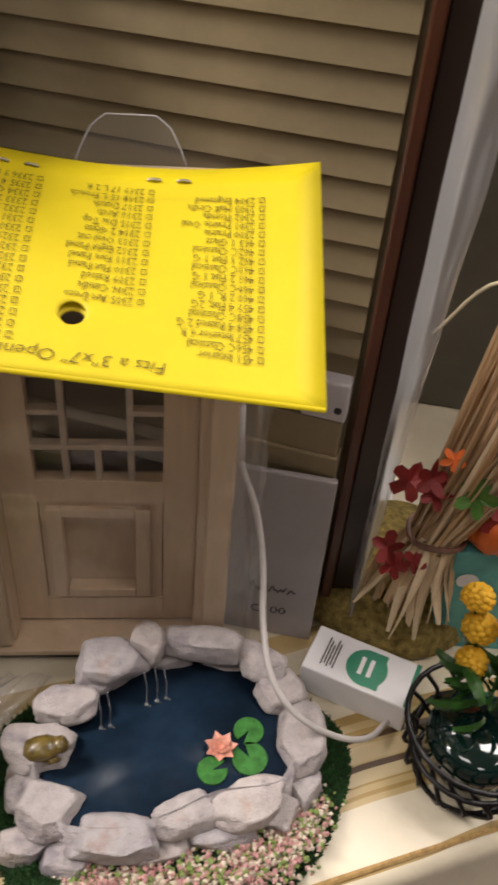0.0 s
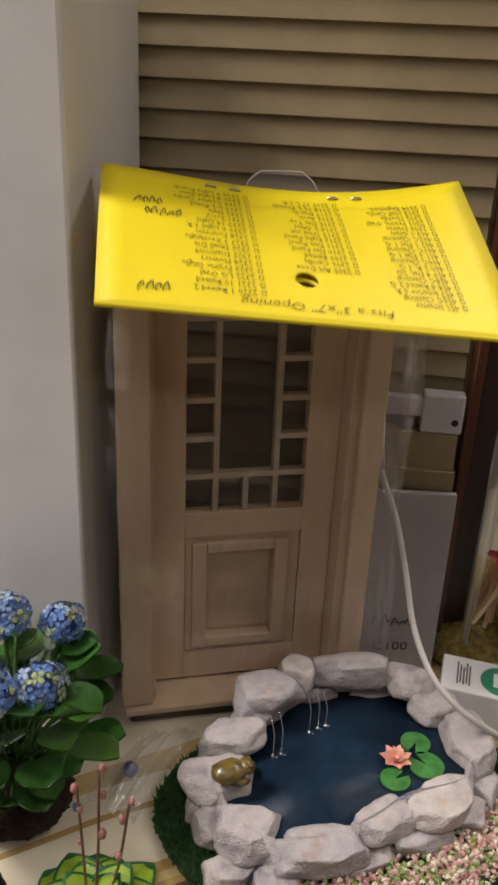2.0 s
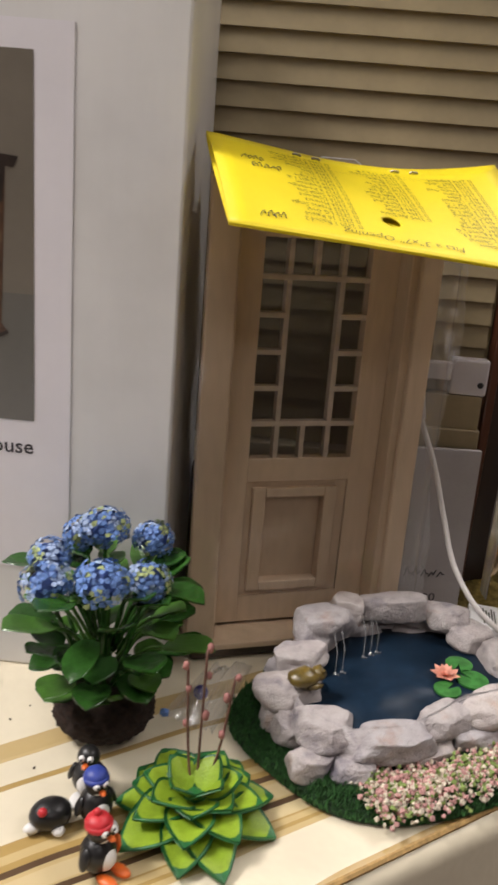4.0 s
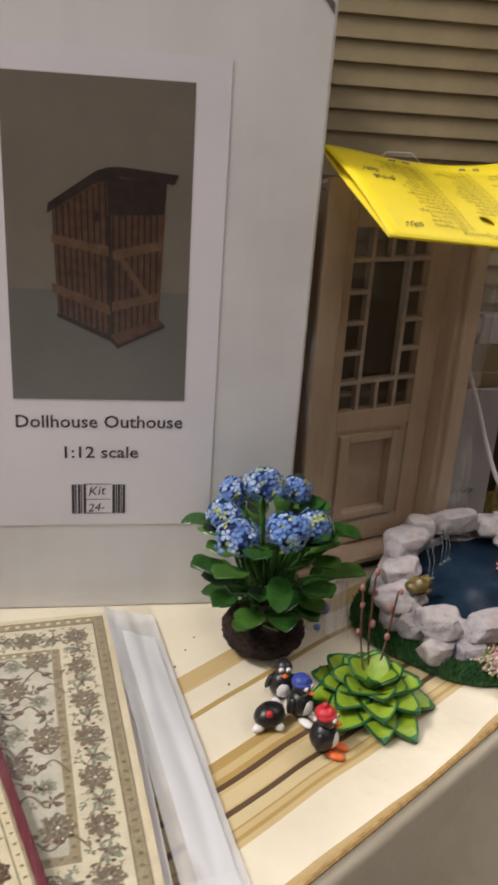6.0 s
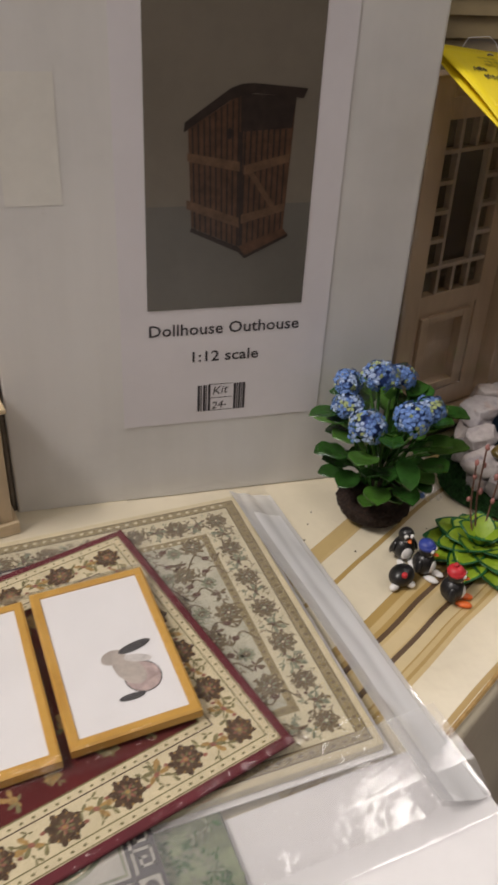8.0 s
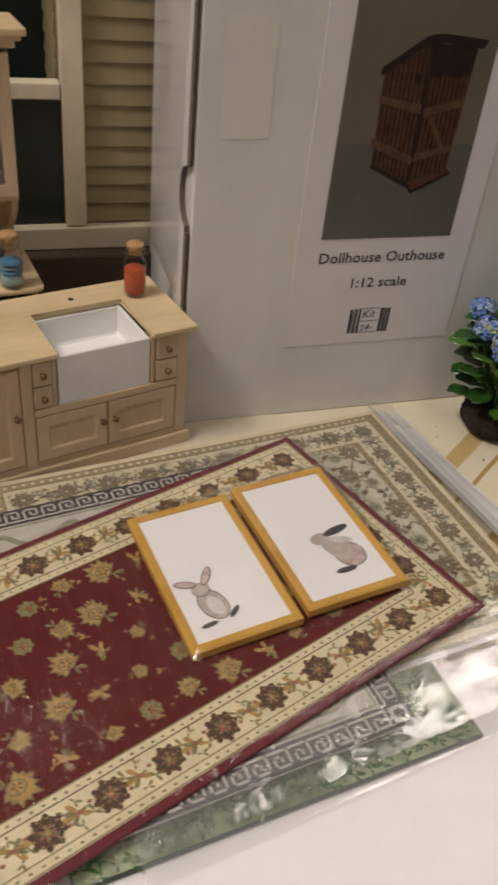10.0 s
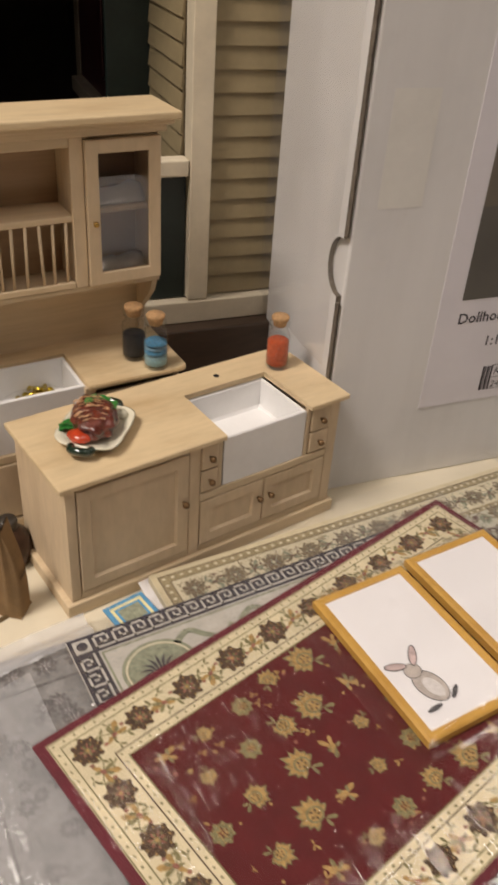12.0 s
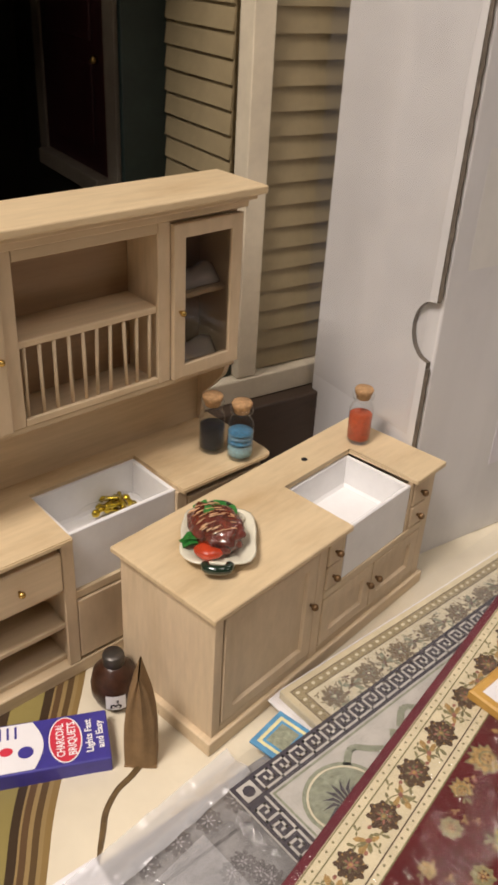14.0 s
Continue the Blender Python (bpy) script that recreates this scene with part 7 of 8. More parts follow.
    for x0, x1 in ((u1 + 0.0004, u2 - 0.0038), (u3 + 0.0038, u4 - 0.0004)):
        r, zt = 0.0056, 0.1730
        d = open_frame(bmesh.new(), x0, x1, z0 + 0.0006, zt, fy - 0.0030, fy - 0.0006, r)
        dd = part("glazed_door", d, "basswood_up", root)
        part("pane", B(x0 + r - 0.0005, x1 - r + 0.0005, fy - 0.0019, fy - 0.0015, z0 + r, zt - r + 0.0005), "cabinet_glass", dd, "clear door pane")
        knob(dd, (x1 - r * 0.5) if x0 < 0.05 else (x0 + r * 0.5), fy - 0.0030, 0.1388, "brass", 0.0013, "small brass knob")
    sway = random.Random(3)
    for k in range(10):
        x = u2 + 0.0048 + (u3 - u2 - 0.0096) * k / 9
        dx = sway.uniform(-0.0009, 0.0009)
        part("rack_spindle", tube(bmesh.new(), [(x + dx, fy + 0.0012, z0 + 0.0020), (x, fy + 0.0014, z0 + 0.0300)], 0.00072, 8), "basswood_up", root, "", True)
    # milky sheets behind the panes, added in place of the panes' reflections
    for x0, x1 in ((u3 + 0.004, u4 - 0.004), (u1 + 0.004, u2 - 0.002)):
        for z in (0.1424, 0.1097):
            bm = bmesh.new()
            sheet(bm, 8, 8, lambda u, v: Vector((x0 + u * (x1 - x0), fy + 0.006 + v * 0.014, z + 0.001 + 0.010 * math.sin(math.pi * v) * (0.6 + 0.4 * noise.noise(Vector((u * 4, v * 4, x0 * 90 + z * 50)))))), thick=0.0008)
            part("reflection_sheet", bm, "film_loose", root, "milky sheet standing in for the pane's reflection", True)
    cor = bmesh.new()
    for a, zz0, zz1 in ((0.0010, 0.1742, 0.1775), (-0.0014, 0.1775, 0.1802)):
        box(cor, u1 + a - 0.0035, u4 - a + 0.0040, fy - 0.003 + a, bk, zz0, zz1, 0.0005, 1)
    part("cornice", cor, "basswood", root)
    part("top_board", B(-0.0030, W + 0.0018, fy - 0.0085, bk, 0.1802, H, 0.0007), "plywood", root, "overhanging pale top board")


hutch()


def bottle(x, y, z, fills, label, r=0.0056, h=0.0243):
    root = thing("glass_bottle", pose(x, y, z, 0, 0, random.uniform(0, 90)), label, "bottle", "tiny corked bottles")
    bm = bmesh.new()
    lathe(bm, [(r * 0.86, 0.0), (r, 0.0010), (r, h * 0.70), (r * 0.94, h * 0.75), (r * 0.70, h * 0.81), (r * 0.67, h * 0.89), (r * 0.88, h * 0.92), (r * 0.90, h * 0.98), (r * 0.80, h)], 28)
    part("glass", bm, "glass", root, "clear glass", True)
    lo = 0.0016
    for key, frac in fills:
        hi = lo + frac * h * 0.74
        part("filling", lathe(bmesh.new(), [(r * 0.80, lo), (r * 0.945, lo + 0.0006), (r * 0.945, hi - 0.0008), (r * 0.72, hi), (r * 0.05, hi + 0.0004)], 22), key, root, "", True)
        lo = hi + 0.0001
    c = bmesh.new()
    lathe(c, [(r * 0.56, h * 0.90), (r * 0.64, h * 0.99), (r * 0.72, h + 0.0003), (r * 0.80, h + 0.0020), (r * 0.72, h + 0.0027), (r * 0.1, h + 0.0028)], 20)
    for v in c.verts:
        v.co.x *= 1 + 0.05 * noise.noise(v.co * 600)
    part("cork", c, "cork", root, "rough brown cork", True)


bottle(-0.3815, 0.2618, 0.0727, (("bead_black", 0.66),), "corked glass bottle filled with black beads, on the worktop")
bottle(-0.3760, 0.2496, 0.0727, (("bead_pale", 0.30), ("bead_blue", 0.14), ("bead_mix", 0.10), ("bead_blue", 0.12)), "corked glass bottle with pale and blue beads, on the worktop")
bottle(-0.3214, 0.2290, 0.0705, (("bead_red", 0.74),), "corked glass bottle filled with orange-red beads, on the island", 0.0054)


def roast_platter():
    root = thing("roast_platter", pose(-0.4215, 0.2110, 0.0706, 0, 0, 48) @ Matrix.Scale(1.10, 4), "cream ceramic platter with glazed roast and garnish", "platter")
    bm = bmesh.new()
    prof = [(0.62, 0.0), (0.72, 0.0004), (0.97, 0.0036), (1.0, 0.0042), (0.95, 0.0044), (0.72, 0.0018), (0.1, 0.0016)]
    n = 40

    def sq(a, s):
        c, d = math.cos(a), math.sin(a)
        k = (abs(c) ** 4.5 + abs(d) ** 4.5) ** (-1 / 4.5)
        return 0.0155 * s * k * c * (1 + 0.015 * math.sin(10 * a)), 0.0127 * s * k * d * (1 + 0.015 * math.cos(9 * a))
    rings = [[bm.verts.new((*sq(2 * math.pi * i / n, s), z)) for i in range(n)] for s, z in prof]
    for p, q in zip(rings, rings[1:]):
        for i in range(n):
            bm.faces.new((p[i], p[(i + 1) % n], q[(i + 1) % n], q[i]))
    bm.faces.new(rings[0][::-1]), bm.faces.new(rings[-1])
    part("dish", bm, "ceramic", root, "cream dish with wavy rim", True)
    for s in (-1, 1):
        part("handle", tube(bmesh.new(), glide([(0.0150 * s, -0.0040, 0.0034), (0.0172 * s, -0.0032, 0.0036), (0.0180 * s, 0, 0.0038), (0.0172 * s, 0.0032, 0.0036), (0.0150 * s, 0.0040, 0.0034)], 4), 0.0017, 8), "glaze_dark", root, "dark green glazed handle", True)
    part("roast", ball(bmesh.new(), (0.001, 0.0008, 0.0068), 0.0096, 4, 0, 0.24, 260, (1.24, 0.88, 0.56), Matrix.Rotation(0.55, 3, "Z")), "ham", root, "glossy dark red roast", True)
    rnd = random.Random(2)
    # pale strokes: threads of glaze with their glints put into the colour
    for k in range(44):
        x, f0 = rnd.uniform(-0.0078, 0.0088), rnd.uniform(-0.95, 0.75)
        g = math.sqrt(max(0.1, 1 - ((x - 0.001) / 0.0125) ** 2))
        arc = [(x + 0.0016 * (f - f0), 0.0008 + 0.0088 * math.sin(f) * g, 0.0069 + 0.0056 * math.cos(f) * g) for f in (f0 + 0.32 * i / 3 for i in range(4))]
        arc = [Matrix.Rotation(0.55, 3, "Z") @ Vector(p) + Vector((0, 0, 0.0004)) for p in arc]
        part("glaze_line", tube(bmesh.new(), arc, rnd.uniform(0.00012, 0.00024), 5), "glaze_line", root, "", True)
    for x, y, r, key, lab in ((-0.0086, 0.0030, 0.0038, "tomato", "orange-red tomato half"), (0.0105, -0.0062, 0.0026, "ceramic", "pale mushroom"), (0.0085, 0.0072, 0.0022, "bud", "pink radish")):
        part("garnish", ball(bmesh.new(), (x, y, 0.0040), r, 3, 0, 0.14, 300, (1, 1.3 if key == "tomato" else 1, 0.62)), key, root, lab, True)
    for cx, cy, cz in ((0.009, 0.0, 0.0102), (0.0075, -0.004, 0.0095), (0.002, 0.003, 0.0122), (0.011, 0.006, 0.0075), (-0.0030, 0.0094, 0.0058), (-0.0050, 0.0098, 0.0052)):
        for k in range(4):
            a = rnd.uniform(0, 6.28)
            leaf = leaf_blade(bmesh.new(), (cx, cy, cz), (cx + 0.0032 * math.cos(a), cy + 0.0032 * math.sin(a), cz + rnd.uniform(-0.0008, 0.0012)), 0.0014, 0.1)
            part("herb_leaf", leaf, "herb", root)


roast_platter()


def gold_bits():
    root = thing("tap_set", pose(-0.4285, 0.2700, 0.0541), "bag of tiny gold-coloured taps lying in the sink", "tap set")
    rnd = random.Random(6)
    for k in range(9):
        a, x, y = rnd.uniform(0, 3.14), rnd.uniform(-0.006, 0.007), rnd.uniform(-0.003, 0.004)
        d = Vector((math.cos(a), math.sin(a), rnd.uniform(-0.1, 0.25))) * 0.0050
        c = Vector((x, y, 0.0030 + 0.0012 * (k % 3)))
        bm = bmesh.new()
        tube(bm, [c - d, c, c + d, c + d * 1.1 + Vector((0, 0, -0.0012))], 0.0011, 7)
        ball(bm, c - d, 0.0018, 2)
        part("tap", bm, "gold_bits", root, "tiny gold-coloured tap", True)
    bm = bmesh.new()
    sheet(bm, 14, 10, lambda u, v: Vector((-0.016 + 0.032 * u, -0.008 + 0.017 * v, 0.0012 + 0.0062 * math.sin(math.pi * u) ** 0.6 * math.sin(math.pi * v) ** 0.6 + 0.0012 * noise.noise(Vector((u * 6, v * 6, 1))))))
    part("film_pouch", bm, "film", root, "clear film pouch", True)


gold_bits()


def charcoal_box():
    root = thing("charcoal_box", pose(-0.4790, 0.2000, 0.0012, 0, 0, 151.8), "small violet-blue carton of charcoal briquets, lying flat", "carton")
    # x runs along the carton away from its end, y across it
    LEN, WID, T = 0.0560, 0.0226, 0.0075
    m = part("carton", B(0, LEN, -WID, 0, 0, T, 0.0006), "carton_blue", root)
    z = T + 0.0002
    pr = bmesh.new()
    pts = [(0.0272, -WID + 0.0008), (LEN - 0.001, -WID + 0.0008), (LEN - 0.001, -0.0008), (0.0272, -0.0008)] + [(0.0272 - 0.0036 * math.sin(math.pi * k / 10), -0.0008 - (WID - 0.0016) * k / 10) for k in range(1, 10)]
    flat(pr, pts, z)
    part("white_panel", pr, "paper", m, "white printed panel")
    ov = bmesh.new()
    flat(ov, disc(0.0158, -WID / 2, 0.0056, 0.0098, 28), z + 0.00010)
    part("red_oval", ov, "carton_red", m, "red oval badge")
    rim = bmesh.new()
    flat(rim, disc(0.0158, -WID / 2, 0.0061, 0.0103, 28), z + 0.00004)
    part("oval_rim", rim, "paper", m)
    # the words run across the carton
    put = lambda x0, y0: (lambda x, y: Vector((x0 + y, y0 - x, z + 0.0002)))
    for text, size, x0, wide in (("CHARCOAL", 0.0042, 0.0163, 0.0150), ("BRIQUETS", 0.0042, 0.0121, 0.0150), ("Lights Fast", 0.0036, 0.0062, 0.0150), ("and Easy", 0.0036, 0.0022, 0.0125)):
        w = bmesh.new()
        letters(w, text, size, put(x0, -WID / 2), centre=True, width=wide, bold=0.0001)
        part("lettering", w, "paper", m, "white lettering")
    mk = bmesh.new()
    flat(mk, disc(0.0300, -0.0085, 0.0028, 0.0026, 18), z + 0.0001)
    for k in range(4):
        flat(mk, [(0.0330 + 0.0028 * k, -0.0208), (0.0338 + 0.0028 * k, -0.0208), (0.0338 + 0.0028 * k, -0.0152), (0.0330 + 0.0028 * k, -0.0152)], z + 0.0001)
    part("blue_marks", mk, "carton_blue", m)
    rd = bmesh.new()
    flat(rd, disc(0.0368, -0.0100, 0.0024, 0.0019, 14), z + 0.0001)
    part("red_mark", rd, "carton_red", m)


charcoal_box()


def bean_jar():
    root = thing("brown_jar", pose(-0.4585, 0.2280, 0.0012) @ Matrix.Scale(0.9, 4), "round brown glass jar with dark lid and white price tag", "jar")
    bm = bmesh.new()
    lathe(bm, [(0.0060, 0.0), (0.0085, 0.0012), (0.0102, 0.0060), (0.0104, 0.0110), (0.0092, 0.0170), (0.0054, 0.0207), (0.0044, 0.0222)], 30)
    part("body", bm, "beans", root, "dark brown glossy body", True)
    part("lid", lathe(bmesh.new(), [(0.0044, 0.0212), (0.0048, 0.0220), (0.0048, 0.0262), (0.0043, 0.0272), (0.0005, 0.0273)], 28), "lid", root, "dark pewter lid", True)
    tag = bmesh.new()
    face = lambda x, z, l=0.0004: Vector(((0.0104 + l) * math.sin(x / 0.0104 - 0.56), -(0.0104 + l) * math.cos(x / 0.0104 - 0.56), z))
    sheet(tag, 6, 6, lambda u, v: face(-0.0042 + 0.0084 * u, 0.0042 + 0.0080 * v))
    part("price_tag", tag, "paper", root, "white price tag")
    ink = bmesh.new()
    letters(ink, "3-", 0.0064, lambda x, y: face(0.0022 - y, 0.0050 + x, 0.0007), bold=0.0001)
    part("price", ink, "ink", root)


bean_jar()


def paper_bag():
    root = thing("paper_bag", pose(-0.4672, 0.1985, 0.0012, 0, 0, 48), "small brown kraft paper bag, pinched shut at the top", "paper bag")
    bm = bmesh.new()
    n = 12

    def fn(u, v):
        a = u * 2 * math.pi
        w, d = 0.0054, 0.0060 * (1 - 0.95 * v ** 3.2)
        c, s = math.cos(a), math.sin(a)
        k = (abs(c) ** 6 + abs(s) ** 6) ** (-1 / 6)
        crease = 0.0022 * math.sin(5 * a + 0.6) * v * (1 - v) * 2 + 0.0005 * math.sin(9 * a) * v
        return Vector((w * k * c * (1 - 0.28 * v) + crease, d * k * s, v * 0.0460 + 0.0015 * v * c))
    sheet(bm, 48, 14, fn)
    part("bag", bm, "kraft", root, "", False)
    part("bag_bottom", B(-0.0053, 0.0053, -0.0059, 0.0059, 0.0, 0.0010), "kraft", root)
    ln = bmesh.new()
    for k in range(3):
        ln.faces.new([ln.verts.new((x, -0.0062 + 0.0008 * k, z)) for x, z in ((-0.0022, 0.020 - 0.003 * k), (0.0030, 0.021 - 0.003 * k), (0.0030, 0.0224 - 0.003 * k), (-0.0022, 0.0214 - 0.003 * k))])
    part("print_bars", ln, "rug_dark", root, "dark unreadable print")


paper_bag()

# ---- the pile of rugs in film sleeves ----
def slab_rug(bm, w, h, t, slot=0):
    return box(bm, -w / 2, w / 2, -h / 2, h / 2, -t, 0, 0.0004, 1, slot)


def dots(bm, x, y, r, n, size, z, slot, turn=0.0):
    for k in range(n):
        a = turn + 2 * math.pi * k / n
        flat(bm, disc(x + r * math.cos(a), y + r * math.sin(a), size * 1.15, size * 0.8, 7, a), z, slot)


def rosette(bm, x, y, r, z, dark, mid, core, pale, turn=0.0):
    """A woven palmette rosette: a scalloped dark rim, a paler ring and a small flower in it."""
    dots(bm, x, y, r * 0.76, 8, r * 0.25, z, dark, turn)
    flat(bm, disc(x, y, r * 0.88, r * 0.82, 14, turn), z + 0.00003, dark)
    dots(bm, x, y, r * 0.76, 9, r * 0.07, z + 0.00006, pale, turn)
    petals(bm, x, y, r * 0.56, 7, z + 0.00006, mid, 0.22, turn + 0.3, 0.35)
    dots(bm, x + 0.1 * r, y, r * 0.34, 5, r * 0.10, z + 0.00008, core, turn)
    flat(bm, disc(x, y, r * 0.20, r * 0.20, 9), z + 0.00009, core)
    flat(bm, disc(x, y, r * 0.12, r * 0.12, 6), z + 0.00012, pale)


def palmette(bm, x, y, r, z, gold, line, core, turn=0.0):
    """An open flower seen from the side: a fan of pointed petals with dark outlines over two leaves."""
    for k in range(9):
        a = turn + (k - 4) * 0.50
        n = r * (1.0 - 0.07 * abs(k - 4)) * (0.90 if k % 2 else 1.0)
        c, s = math.cos(a), math.sin(a)
        for grow, slot, lift in ((1.10, line, 0.0), (0.92, gold, 0.00003)):
            w = 0.17 * r * (grow + 0.15 * (grow > 1))
            flat(bm, [(x + u * c - v * s, y + u * s + v * c) for u, v in ((0.30 * r, -0.6 * w), (0.66 * n, -w), (n * grow, 0), (0.66 * n, w), (0.30 * r, 0.6 * w))], z + lift, slot)
    flat(bm, disc(x, y, r * 0.44, r * 0.40, 12), z + 0.00006, line)
    flat(bm, disc(x, y, r * 0.34, r * 0.30, 10), z + 0.00009, gold)
    dots(bm, x, y, r * 0.19, 5, r * 0.07, z + 0.00012, core, turn)
    sprig(bm, x - 0.45 * r * math.cos(turn), y - 0.45 * r * math.sin(turn), r * 0.55, z + 0.00002, line, turn + math.pi)


def border_scroll(bm, hw, hh, pitch, amp, z, slots, rnd, size):
    """Rosettes along a rectangle, joined by a winding stem with leaves and buds."""
    dark, olive, mid, core, pale = slots
    for side in range(4):
        along, off = ((hw, hh), (hh, hw))[side % 2]
        n = max(2, round(2 * along / pitch))
        turn = -math.pi / 2 * side
        c, s = math.cos(turn), math.sin(turn)
        W = lambda a, b: (a * c - (off + b) * s, a * s + (off + b) * c)
        line = []
        for k in range(n * 8 + 1):
            a = -along + 2 * along * k / (n * 8)
            line.append(W(a, amp * math.sin(2 * math.pi * k / 8)))
        vine(bm, line, 0.00022, z, olive)
        for k in range(n):
            a = -along + 2 * along * k / n
            x, y = W(a, 0)
            rosette(bm, x, y, size * rnd.uniform(0.92, 1.06), z + 0.00004, dark, mid if (k + side) % 2 else core, core if (k + side) % 2 else mid, pale, rnd.uniform(0, 1))
            for f in (0.30, 0.5, 0.70):
                a2 = a + 2 * along / n * f
                b = amp * math.sin(2 * math.pi * f)
                x, y = W(a2, b + rnd.uniform(-0.0005, 0.0005))
                if f == 0.5:
                    lean = turn + rnd.choice((0.5, 2.6, 3.7, 5.8))
                    sprig(bm, x, y, size * 0.95, z + 0.00003, mid if mid != olive else pale, lean)
                    sprig(bm, x, y, size * 0.70, z + 0.00005, olive, lean + 0.7)
                    flat(bm, disc(x, y, size * 0.20, size * 0.15, 8, lean), z + 0.00007, core)
                    for e in (-1, 1):
                        x, y = W(a2 + rnd.uniform(-0.001, 0.001), e * size * 0.75)
                        sprig(bm, x, y, size * 0.42, z + 0.00002, olive if e > 0 else mid, turn + rnd.uniform(0, 6.28))
                else:
                    sprig(bm, x, y, size * 0.62, z + 0.00002, olive if rnd.random() < 0.6 else mid, turn + rnd.choice((0.6, 2.4, 3.9, 5.5)))
                    x, y = W(a2, -b * 0.9)
                    flat(bm, disc(x, y, size * 0.16, size * 0.12, 7), z + 0.00002, core)


def sprig(bm, x, y, s, z, slot, turn):
    """Two full curved leaves and a short stalk."""
    c, d = math.cos(turn), math.sin(turn)
    leaf = ((0, 0), (0.26, 0.34), (0.66, 0.62), (0.98, 0.54), (0.84, 0.26), (0.42, 0.06))
    for pts in (leaf, tuple((u * 0.86, -v * 0.8) for u, v in leaf), ((0, 0), (-0.30, 0.20), (-0.66, 0.10), (-0.74, -0.06), (-0.30, -0.14))):
        flat(bm, [(x + s * (u * c - v * d), y + s * (u * d + v * c)) for u, v in pts], z, slot)


def vine(bm, pts, w, z, slot):
    line = glide([(x, y, z) for x, y in pts], 5)
    for a, b in zip(line, line[1:]):
        d = (b - a).normalized()
        s = Vector((-d.y, d.x, 0)) * w
        bm.faces.new([bm.verts.new(p) for p in (a - s, b - s, b + s, a + s)]).material_index = slot


def rect(bm, x0, x1, y0, y1, z, slot):
    flat(bm, [(x0, y0), (x1, y0), (x1, y1), (x0, y1)], z, slot)


def ring_rect(bm, hw, hh, t, z, slot):
    rect(bm, -hw, hw, hh - t, hh, z, slot)
    rect(bm, -hw, hw, -hh, -hh + t, z, slot)
    rect(bm, -hw, -hw + t, -hh + t, hh - t, z, slot)
    rect(bm, hw - t, hw, -hh + t, hh - t, z, slot)


def around(hw, hh, step):
    """Places along a rectangle with the direction in which they face."""
    n, m = max(1, round(2 * hw / step)), max(1, round(2 * hh / step))
    for k in range(n):
        x = -hw + 2 * hw * k / n
        yield x, hh, 0.0
        yield -x, -hh, math.pi
    for k in range(m):
        y = -hh + 2 * hh * k / m
        yield -hw, y, math.pi / 2
        yield hw, -y, -math.pi / 2


def sleeve(name, x0, x1, y0, y1, zfn, key, label, nx=40, ny=30, thick=0.00025):
    bm = bmesh.new()
    sheet(bm, nx, ny, lambda u, v: Vector((x0 + (x1 - x0) * u, y0 + (y1 - y0) * v, zfn(x0 + (x1 - x0) * u, y0 + (y1 - y0) * v))))
    ob = part(name, bm, key, smooth=True)
    tagged(ob, label, "plastic sleeve")
    return ob


